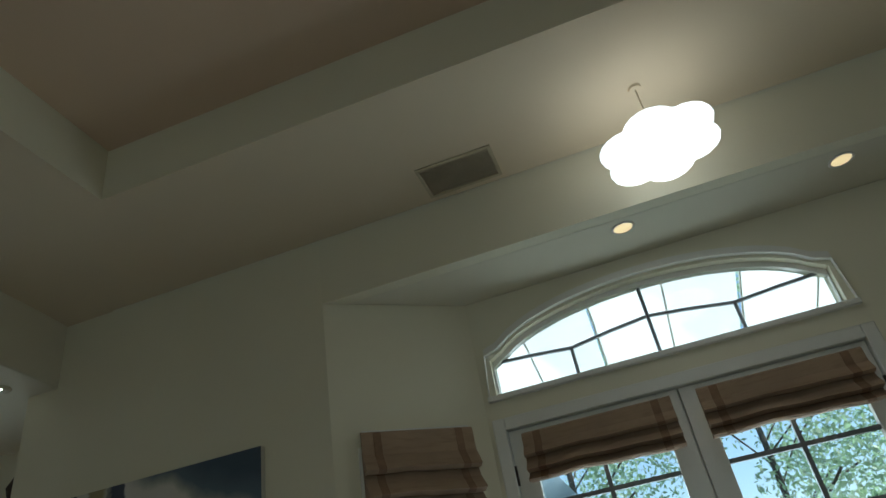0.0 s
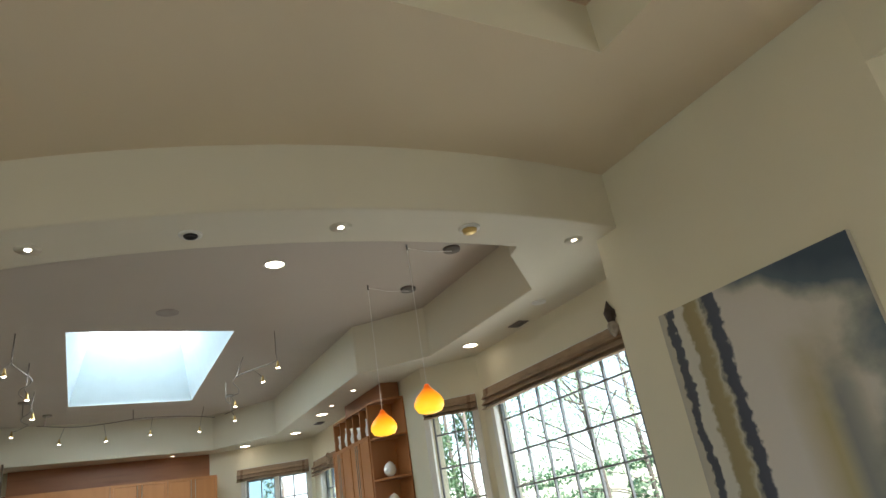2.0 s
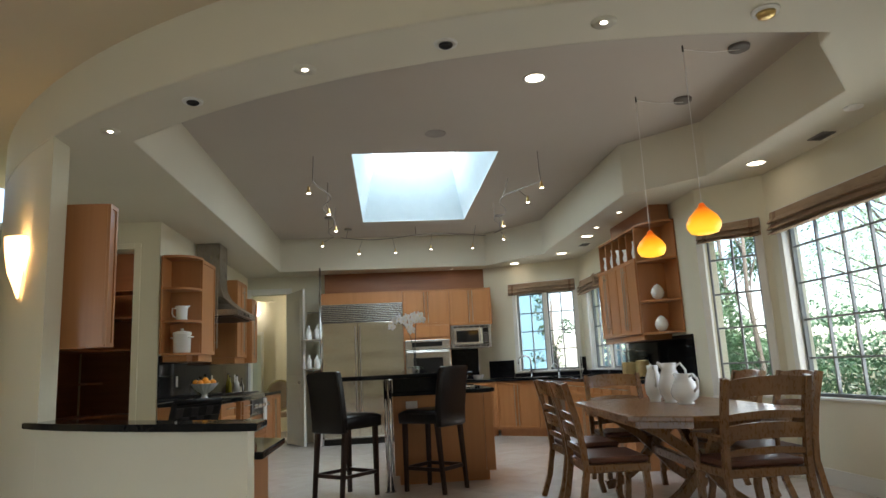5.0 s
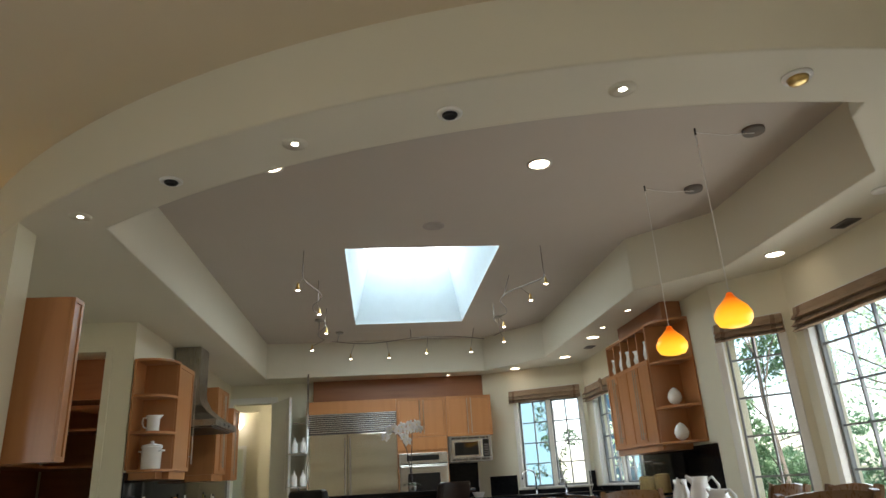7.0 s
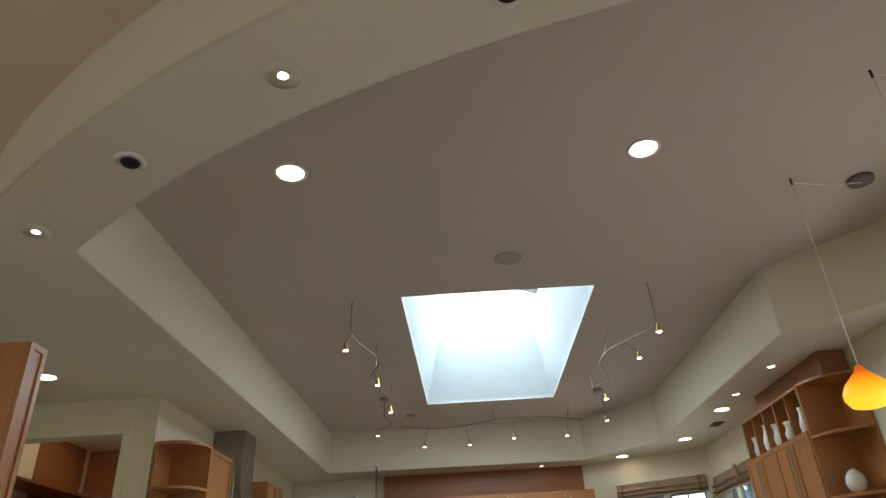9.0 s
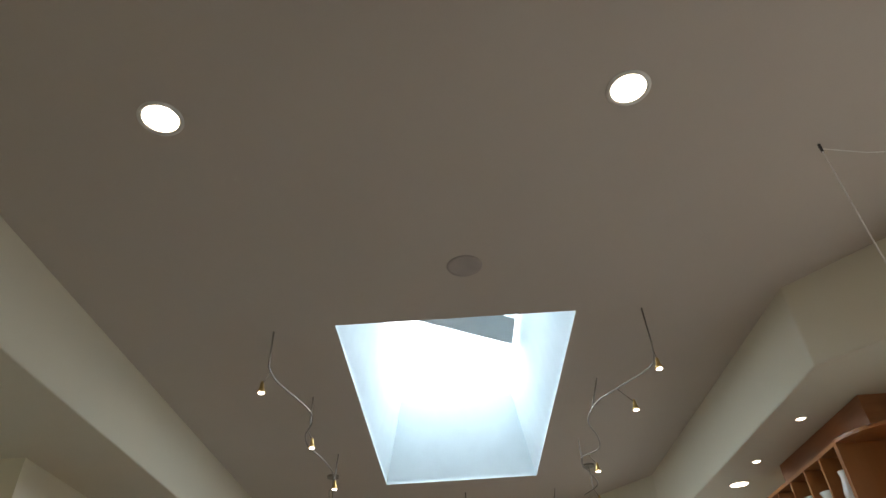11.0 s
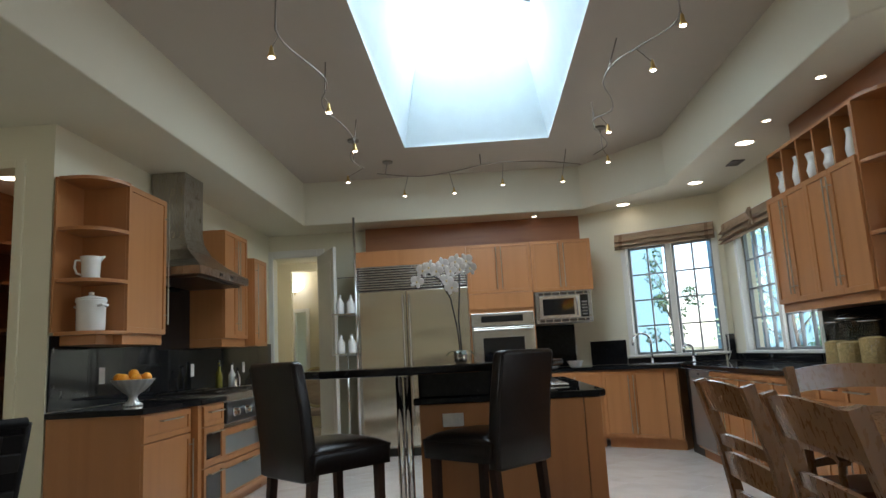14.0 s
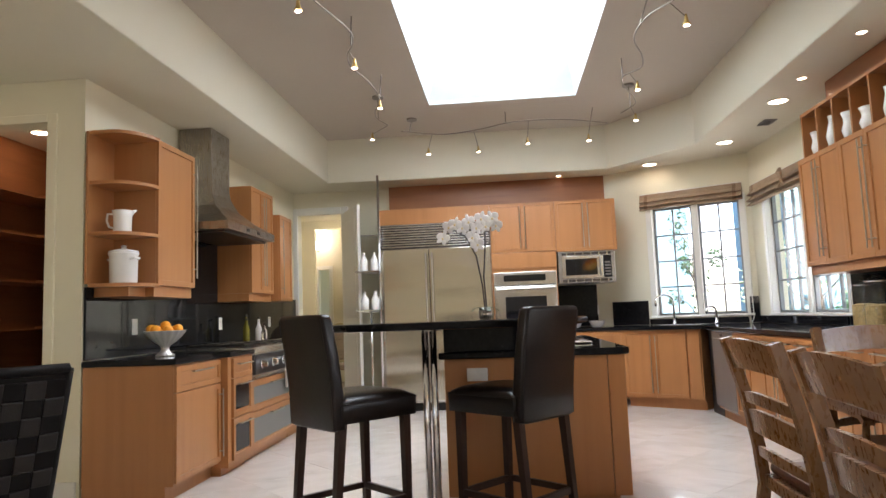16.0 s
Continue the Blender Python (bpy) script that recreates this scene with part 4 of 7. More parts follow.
slab("worktop", bm, "polished black granite worktop round the sink corner")
SINK_WALL = wall_frame((-11.42, 3.30), (-12.40, 1.585))
for name, q, label in (("splash_ledge", (0.12, 1.25, 0.003, 0.02, 0.924, 0.99), "black granite upstand below the sink window"), ("splash_block", (1.26, 1.72, 0.003, 0.018, 0.924, 1.22), "tall black granite splash beside the sink window"), ("splash_block", (0.0, 0.095, 0.003, 0.018, 0.924, 1.22), "tall black granite splash in the corner")):
    ob = slab(name, cube(*q), label, "backsplash")
    ob.matrix_world = SINK_WALL
slab("backsplash", cube(-11.37, -9.46, 3.27, 3.285, 0.924, 1.0), "black granite upstand below the side window", "backsplash")


def faucet(m, high, reach, label):
    f = thing("faucet", m, label, "faucet")
    part("base", lathe(bmesh.new(), [(0.028, 0), (0.028, 0.012), (0.016, 0.03), (0.014, 0.07)], 14), CHROME, f, smooth=True)
    pts = [(0, 0, 0.05), (0, 0, high * 0.75)] + [(0, -reach / 2 + reach / 2 * math.cos(a), high * 0.75 + high * 0.25 * math.sin(a)) for a in [math.pi * i / 10 for i in range(1, 11)]] + [(0, -reach, high * 0.62)]
    part("spout", tube(bmesh.new(), pts, 0.0135, 10), CHROME, f, smooth=True)
    part("lever", tube(bmesh.new(), [(0.015, 0, 0.06), (0.07, -0.01, 0.085)], 0.006, 8), CHROME, f)


faucet(DIAG(0.42, 0.52) @ pose(0, 0, 0.922, 0, 0, -35), 0.36, 0.24, "chrome gooseneck kitchen faucet by the sink")
faucet(DIAG(0.92, 0.50) @ pose(0, 0, 0.922, 0, 0, -35), 0.20, 0.13, "small chrome filter faucet by the sink")
sink = thing("sink", DIAG(0.30, 0.12) @ pose(0, 0, 0.924), "undermounted steel kitchen sink", "sink")
bm = bmesh.new()
for q in ((0, 0.02, 0, 0.36), (0.53, 0.55, 0, 0.36), (0.02, 0.53, 0, 0.02), (0.02, 0.53, 0.34, 0.36)):
    box(bm, q[0], q[1], q[2], q[3], -0.001, 0.003)
part("rim", bm, STEEL, sink)
# flat dark sheet paints the shaded hollow; no depth is modelled
part("basin_shade", cube(0.02, 0.53, 0.02, 0.34, -0.002, 0.0), IRON, sink)

# wall cabinets on the side run, with pigeon-holes over them
wc = lambda x, w: cabinet(RIGHT(x, 2.95), w, 0.345, 1.42, 2.31, [(0, w / 2, 1.42, 2.31, "door", "r"), (w / 2, w, 1.42, 2.31, "door", "l")], CB, valance=0.07)
wc(-9.33, 0.66)
wc(-8.67, 0.70)
nook = thing("pigeon_hole_shelf", RIGHT(-9.26, 2.95), "maple pigeon-hole shelf on top of the wall cabinets", "shelf")
W = 1.29
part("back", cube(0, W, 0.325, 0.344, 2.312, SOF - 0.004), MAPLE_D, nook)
part("top", cube(0, W, 0.0, 0.324, 2.66, 2.685), MAPLE, nook)
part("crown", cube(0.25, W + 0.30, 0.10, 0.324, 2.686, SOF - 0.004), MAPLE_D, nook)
for i in range(6):
    u = i * (W - 0.02) / 5
    part("divider", cube(u, u + 0.02, 0.0, 0.324, 2.312, 2.659), MAPLE, nook)


def vase(x, y, z, h, r, neck, label):
    v = tagged(link("vase", lathe(bmesh.new(), [(r * 0.55, 0), (r * 0.8, h * 0.08), (r, h * 0.35), (r * 0.75, h * 0.62), (neck, h * 0.8), (neck * 1.25, h), (neck * 0.9, h * 0.98), (neck * 0.6, h * 0.6)], 20), CERAMIC, smooth=True), label, "vase", "white vases")
    v.location = (x, y, z)


for i, (h, r, n) in enumerate(((0.19, 0.055, 0.045), (0.25, 0.055, 0.028), (0.20, 0.065, 0.05), (0.16, 0.07, 0.055), (0.22, 0.05, 0.03))):
    vase(-9.13 + i * 0.254, 3.015, 2.313, h, r, n, "small white ceramic vase in a pigeon-hole")


def corner_shelf(m, w, d, z0, z1, levels, label):
    """Open end shelves with bowed fronts. Local x runs from the neighbour cabinet outwards."""
    s = thing("corner_shelf", m, label, "shelf")

    outline = [(0, d), (0, 0)] + [(w * math.sin(a), d * (1 - math.cos(a))) for a in [math.pi / 2 * i / 10 for i in range(1, 10)]] + [(w, d)]
    part("back", cube(0.0, w, d - 0.015, d, z0, z1), MAPLE, s)
    part("side", cube(-0.001, 0.015, 0.0, d - 0.015, z0, z1), MAPLE, s)
    for z in levels:
        bm = bmesh.new()
        pts = outline
        prism(bm, pts, z - 0.012, z + 0.012)
        part("shelf", bm, MAPLE, s)
    return s


corner_shelf(RIGHT(-7.97, 2.95), 0.36, 0.345, 1.41, 2.69, (1.42, 1.78, 2.25, 2.68), "maple open end shelves holding white eggs")
for x, y, z, r in ((-7.78, 3.10, 1.434, 0.075), (-7.80, 3.10, 1.794, 0.075)):
    e = tagged(link("ceramic_egg", lathe(bmesh.new(), [(0.02, 0), (r * 0.8, 0.03), (r, 0.075), (r * 0.86, 0.12), (r * 0.5, 0.16), (0.004, 0.18)], 20), CERAMIC, smooth=True), "white ceramic egg on an open shelf", "ornament", "white eggs")
    e.location = (x, y, z)


def jar(x, y, h, r, fill, m, label):
    j = thing("storage_jar", pose(x, y, 0.923), label, "jar", "glass jars")
    part("glass", lathe(bmesh.new(), [(r * 0.95, 0), (r, 0.02), (r, h * 0.8), (r * 0.8, h * 0.9), (r * 0.8, h * 0.93), (r * 0.76, h * 0.93), (r * 0.76, h * 0.89), (r * 0.95, h * 0.79), (r * 0.95, 0.012)], 20), PANE, j, smooth=True)
    part("filling", lathe(bmesh.new(), [(r * 0.93, 0.014), (r * 0.93, h * fill * 0.94), (r * 0.5, h * fill), (0.003, h * fill * 0.97)], 18), m, j)
    part("lid", lathe(bmesh.new(), [(r * 0.85, h * 0.93), (r * 0.88, h * 0.97), (r * 0.3, h), (r * 0.25, h * 1.06), (0.003, h * 1.07)], 18), PANE, j, smooth=True)
    part("clasp_ring", lathe(bmesh.new(), [(r * 0.84, h * 0.915), (r * 0.86, h * 0.92), (r * 0.86, h * 0.935), (r * 0.84, h * 0.94)], 20), CHROME, j, "wire clasp ring", smooth=True)


jar(-8.62, 2.98, 0.34, 0.085, 0.55, GRAIN, "glass jar half full of dry pasta")
jar(-8.40, 2.96, 0.36, 0.09, 0.5, GRAIN, "glass jar half full of grain")
jar(-8.17, 2.98, 0.33, 0.085, 0.62, GRAIN, "glass jar of dry goods with a lid")
for y in (1.25, 1.52):
    b = tagged(link("dish", lathe(bmesh.new(), [(0.05, 0), (0.065, 0.01), (0.095, 0.075), (0.10, 0.08), (0.09, 0.07), (0.05, 0.015)], 20, ripple=0.03, lobes=10), CERAMIC, smooth=True), "small white fluted dish on the worktop", "dish", "white dishes")
    b.location = (-11.75, y, 0.923)

# range wall: base units, cooker, wall units, hood
cabinet(LEFT(-7.84), 0.68, 0.63, 0.0, 0.88, [(0, 0.68, 0.70, 0.87, "drawer", "h"), (0, 0.68, 0.115, 0.695, "door", "r")], "maple base cabinet with one drawer over a door", toe=0.1)
cabinet(LEFT(-8.53, -1.70), 0.47, 0.70, 0.0, 0.88, [(0.06, 0.44, 0.72, 0.87, "drawer", "h"), (0.06, 0.44, 0.42, 0.715, "glass", "h"), (0.06, 0.44, 0.10, 0.415, "glass", "h")], "narrow maple pull-out unit with glass-fronted drawers", toe=0.06)
cabinet(LEFT(-9.01, -1.72), 1.10, 0.68, 0.0, 0.66, [(0, 1.10, 0.40, 0.655, "frost", "h"), (0, 1.10, 0.09, 0.395, "frost", "h")], "maple drawer unit with frosted glass fronts under the cooktop", toe=0.06)
cabinet(LEFT(-10.12, -1.72), 1.30, 0.68, 0.0, 0.88, [(0, 0.65, 0.12, 0.87, "door", "r"), (0.65, 1.30, 0.12, 0.87, "door", "l")], CB, toe=0.1)
rng = thing("range_cooker", LEFT(-9.02, -1.72), "stainless range top with a row of knobs", "cooktop")
part("body", cube(0, 1.08, -0.02, 0.66, 0.662, 0.93), STEEL, rng)
part("control_panel", cube(0.0, 1.08, -0.05, -0.02, 0.70, 0.87, 0.01), KNOBS, rng)
for i in range(4):
    u = 0.13 + i * 0.27
    bm = lathe(bmesh.new(), [(0.038, 0), (0.038, 0.012), (0.029, 0.017), (0.026, 0.05), (0.003, 0.055)], 18)
    bmesh.ops.transform(bm, matrix=pose(u, -0.05, 0.785, 90), verts=bm.verts)
    part("knob", bm, CHROME, rng)
for i in range(3):
    bm = bmesh.new()
    for k in range(3):
        tube(bm, [(0.05 + i * 0.345, 0.08 + k * 0.24, 0.955), (0.34 + i * 0.345, 0.08 + k * 0.24, 0.955)], 0.008, 6)
        tube(bm, [(0.06 + i * 0.345 + k * 0.13, 0.06, 0.95), (0.06 + i * 0.345 + k * 0.13, 0.58, 0.95)], 0.008, 6)
    part("grate", bm, IRON, rng)
bm = bmesh.new()
rounded_prism(bm, [(-7.82, -2.399), (-7.82, -1.745), (-8.50, -1.745), (-8.53, -1.675), (-9.015, -1.675), (-9.015, -2.399)], 0.882, 0.922, 0.008)
slab("worktop", bm, "polished black granite worktop beside the range")
bm = bmesh.new()
rounded_prism(bm, [(-10.105, -2.399), (-10.105, -1.695), (-11.43, -1.695), (-11.43, -2.399)], 0.882, 0.922, 0.008)
slab("worktop", bm, "polished black granite worktop past the range")
cabinet(LEFT(-8.15, -2.07), 0.57, 0.345, 1.43, 2.50, [(0, 0.57, 1.43, 2.50, "door", "r")], "maple wall cabinet beside the hood", valance=0.08)
cabinet(LEFT(-9.92, -2.07), 0.62, 0.345, 1.43, 2.50, [(0, 0.31, 1.43, 2.50, "door", "r"), (0.31, 0.62, 1.43, 2.50, "door", "l")], "maple wall cabinet on the far side of the hood", valance=0.08)
cabinet(LEFT(-10.56, -2.00), 0.40, 0.415, 1.36, 2.30, [(0, 0.40, 1.36, 2.30, "door", "l")], "lower maple wall cabinet by the doorway")


def left_corner_shelf():
    s = thing("corner_shelf", pose(-7.84, -2.405, 0), "maple open end shelves with bowed fronts holding white crockery", "shelf")
    w, d = 0.315, 0.335
    curve = [(-w, d + 0.012)] + [(-w + (w - 0.02) * math.sin(a), (d - 0.20) + 0.21 * math.cos(a)) for a in [math.pi / 2 * i / 10 for i in range(1, 11)]] + [(-0.02, 0.0), (-w, 0.0)]
    part("back", cube(-w + 0.001, -0.005, 0.0, 0.016, 1.44, 2.50), MAPLE, s)
    for z in (1.43, 1.785, 2.14, 2.495):
        bm = bmesh.new()
        prism(bm, [(x, y + 0.017) for x, y in curve], z - 0.012, z + 0.012)
        part("shelf", bm, MAPLE, s)
    part("foot", cube(-w, -0.10, 0.01, 0.26, 1.352, 1.417), MAPLE, s)


left_corner_shelf()


def hood():
    h = thing("range_hood", pose(-9.33, -2.40, -0.05), "stainless chimney range hood with a flared canopy", "hood")
    part("chimney", cube(-0.19, 0.19, 0.0, 0.30, 2.33, SOF + 0.046, 0.003), HOOD, h)
    bm = bmesh.new()
    prof = [(0.19, 0.30, 2.40), (0.20, 0.31, 2.33), (0.25, 0.36, 2.22), (0.36, 0.47, 2.12), (0.545, 0.60, 2.03), (0.545, 0.60, 1.965)]
    rings = [[bm.verts.new(v) for v in ((-a, 0, z), (a, 0, z), (a, y, z), (-a, y, z))] for a, y, z in prof]
    for a, c in zip(rings, rings[1:]):
        for k in range(4):
            bm.faces.new((a[k], a[(k + 1) % 4], c[(k + 1) % 4], c[k]))
    bm.faces.new(rings[-1])
    part("canopy", bm, HOOD, h)
    part("filter", cube(-0.48, 0.48, 0.06, 0.54, 1.945, 1.964), IRON, h, "dark mesh filter")
    for u in (-0.12, 0.12):
        part("button", cube(u - 0.03, u + 0.03, 0.60, 0.606, 1.985, 2.01), BLACK, h)


hood()

# crockery, fruit, bottles, sockets
def outlet(m, label="ivory double socket plate"):
    o = thing("outlet", m, label, "outlet", "wall sockets")
    part("plate", cube(-0.037, 0.037, -0.006, 0, -0.06, 0.06, 0.002), PLATE, o)
    for z in (-0.022, 0.022):
        part("socket", cube(-0.016, 0.016, -0.0085, -0.006, z - 0.013, z + 0.013, 0.001), PLATE, o)


for x in (-8.45, -9.98, -11.35):
    outlet(pose(x, -2.40, 1.14, 0, 0, 180), "ivory switch plate on black granite")
outlet(pose(-7.506, 0.24, 0.79, 0, 90, 90), "ivory double socket plate on the island")
outlet(pose(-12.374, 1.66, 1.13, 0, 0, 90), "ivory socket plate on black granite")

mug = thing("jug", pose(-7.985, -2.22, 1.798, 0, 0, -62), "white lidless ceramic milk jug", "jug")
part("body", lathe(bmesh.new(), [(0.058, 0), (0.062, 0.01), (0.058, 0.02), (0.062, 0.12), (0.070, 0.155), (0.066, 0.156), (0.055, 0.12), (0.055, 0.02)], 24), CERAMIC, mug, smooth=True)
part("handle", tube(bmesh.new(), [(0.058, 0, 0.13), (0.095, 0, 0.13), (0.10, 0, 0.08), (0.085, 0, 0.04), (0.058, 0, 0.03)], 0.008, 8), CERAMIC, mug, smooth=True)
part("lip", tube(bmesh.new(), [(-0.050, 0, 0.135), (-0.070, 0, 0.153), (-0.088, 0, 0.160)], 0.020, 10, 0.006), CERAMIC, mug, smooth=True)
pot = thing("crock", pose(-7.985, -2.21, 1.443), "white lidded ceramic crock with side lugs", "crock")
part("body", lathe(bmesh.new(), [(0.085, 0), (0.09, 0.01), (0.093, 0.19), (0.10, 0.20), (0.10, 0.212)], 28), CERAMIC, pot, smooth=True)
part("lid", lathe(bmesh.new(), [(0.098, 0.213), (0.095, 0.225), (0.03, 0.24), (0.016, 0.245), (0.02, 0.262), (0.003, 0.268)], 28), CERAMIC, pot, smooth=True)
for a in (75, 255):
    q = Vector((math.cos(radians(a)), math.sin(radians(a)), 0))
    n = Vector((-q.y, q.x, 0)) * 0.035
    part("lug", tube(bmesh.new(), [q * 0.092 - n + Vector((0, 0, 0.165)), q * 0.118 - n * 0.7 + Vector((0, 0, 0.17)), q * 0.118 + n * 0.7 + Vector((0, 0, 0.17)), q * 0.092 + n + Vector((0, 0, 0.165))], 0.009, 8), CERAMIC, pot)
bowl = tagged(link("fruit_bowl", lathe(bmesh.new(), [(0.062, 0), (0.064, 0.010), (0.036, 0.030), (0.026, 0.055), (0.034, 0.075), (0.072, 0.100), (0.112, 0.140), (0.138, 0.178), (0.142, 0.182), (0.134, 0.178), (0.104, 0.142), (0.02, 0.100)], 64, ripple=0.035, lobes=16), SILVER, smooth=True),
              "fluted silver footed bowl with oranges", "bowl")
bowl.location = (-8.20, -2.02, 0.923)
for i, (x, y, z) in enumerate(((0.045, 0.045, 0.182), (-0.045, 0.055, 0.182), (0.0, -0.05, 0.180), (0.075, -0.03, 0.188), (-0.078, -0.02, 0.188), (0.015, 0.01, 0.216), (-0.02, 0.085, 0.19), (0.03, -0.088, 0.192))):
    o = tagged(link("orange", ball(bmesh.new(), (0, 0, 0), 0.036, u=14, v=10), ORANGE, smooth=True), "ripe orange in the silver bowl", "orange", "oranges")
    o.location = (-8.20 + x, -2.02 + y, 0.923 + z)
for x, y, h, r, m in ((-10.16, -2.20, 0.26, 0.03, OIL), (-10.24, -2.24, 0.30, 0.032, OIL), (-10.33, -2.14, 0.27, 0.035, SILVER), (-10.27, -2.06, 0.22, 0.03, GLASS)):
    b = thing("bottle", pose(x, y, 0.923), "oil bottle on the worktop by the range", "bottle", "oil bottles")
    part("glass", lathe(bmesh.new(), [(r, 0), (r, h * 0.55), (r * 0.4, h * 0.72), (r * 0.35, h * 0.92)], 14), m, b, smooth=True)
    part("cap", lathe(bmesh.new(), [(r * 0.42, h * 0.92), (r * 0.42, h)], 10), BLACK, b)

# pole with glass shelves by the doorway
pole = thing("pole_shelf", pose(-11.50, -1.165, 0), "floor-to-ceiling chrome pole with glass shelves", "shelf")
part("pole", tube(bmesh.new(), [(0, 0.10, 0), (0, 0.10, SOF)], 0.016, 12), CHROME, pole, smooth=True)
part("pole", tube(bmesh.new(), [(0, -0.02, 0), (0, -0.02, 1.25)], 0.012, 12), CHROME, pole, smooth=True)
for z in (1.22, 1.69, 2.15):
    part("arm", tube(bmesh.new(), [(0, 0.11, z - 0.01), (0, -0.12, z - 0.01)], 0.007, 8), CHROME, pole)
    if z < 2:
        part("shelf", cube(-0.10, 0.10, -0.19, 0.10, z, z + 0.010, 0.002), SHELF_GLASS, pole, "clear glass shelf")
        # added chrome strip imitates light caught in the glass edge
        part("edge_glint", cube(0.1005, 0.104, -0.19, 0.10, z - 0.002, z + 0.011, 0.001), CHROME, pole, "chrome strip added for the glint of the glass edge")
for y, z in ((-1.255, 1.231), (-1.125, 1.231), (-1.255, 1.701), (-1.125, 1.701)):
    b = tagged(link("bottle", lathe(bmesh.new(), [(0.045, 0), (0.048, 0.01), (0.048, 0.13), (0.02, 0.18), (0.016, 0.22), (0.022, 0.225)], 16), CERAMIC, smooth=True), "white bottle on a glass shelf", "bottle", "white bottles")
    b.location = (-11.47, y, z)

# island with a raised bar
isl = thing("kitchen_island", pose(0, 0, 0), "maple kitchen island with panelled end and dark plinth", "island")
part("body", cube(-9.40, -7.53, 0.06, 1.07, 0.10, 0.88), MAPLE, isl)
part("plinth", cube(-9.34, -7.57, 0.10, 1.02, 0, 0.10), MAPLE, isl)
part("end_panel", cube(-7.53, -7.508, 0.05, 0.982, 0.10, 0.88, 0.002), MAPLE, isl)
part("corner_stile", cube(-7.53, -7.504, 0.985, 1.08, 0.10, 0.88, 0.003), MAPLE, isl)
bm = bmesh.new()
rounded_prism(bm, [(-9.44, 0.02), (-7.47, 0.02), (-7.47, 1.07), (-7.51, 1.11), (-9.44, 1.11)], 0.882, 0.922, 0.01)
slab("worktop", bm, "black granite worktop of the island")
slab("bar_riser", cube(-7.62, -7.50, 0.05, 0.80, 0.9225, 1.062, 0.004), "black granite riser carrying the raised bar", "riser")
bm = bmesh.new()
pts = [(-7.66, -0.42), (-7.62, -0.52), (-7.52, -0.60), (-7.38, -0.62), (-7.25, -0.56), (-7.15, -0.44), (-7.08, -0.22), (-7.05, 0.05), (-7.08, 0.35), (-7.17, 0.62), (-7.30, 0.80), (-7.45, 0.88), (-7.60, 0.88), (-7.66, 0.80)]
rounded_prism(bm, pts[::-1], 1.064, 1.106, 0.014)
slab("breakfast_bar", bm, "curved raised bar top of polished black granite", "bar")
post = thing("bar_post", pose(-7.20, 0.0, 0), "pair of polished chrome bar posts", "post")
for y in (-0.022, 0.022):
    part("tube", tube(bmesh.new(), [(0, y, 0.006), (0, y, 1.063)], 0.019, 14), CHROME, post, smooth=True)
part("foot_plate", lathe(bmesh.new(), [(0.055, 0), (0.055, 0.006)], 20), CHROME, post)
part("top_plate", lathe(bmesh.new(), [(0.055, 1.057), (0.055, 1.0635)], 20), CHROME, post)
ct = thing("cooktop", pose(-8.35, 0.72, 0.924), "low stainless gas cooktop on the island", "cooktop")
part("tray", cube(-0.35, 0.35, -0.25, 0.25, 0, 0.012, 0.004), STEEL, ct)
for x in (-0.17, 0.17):
    bm = bmesh.new()
    for k in (-0.12, 0, 0.12):
        tube(bm, [(x - 0.13, k, 0.035), (x + 0.13, k, 0.035)], 0.006, 6)
        tube(bm, [(x + k, -0.18, 0.03), (x + k, 0.18, 0.03)], 0.006, 6)
    part("grate", bm, IRON, ct)


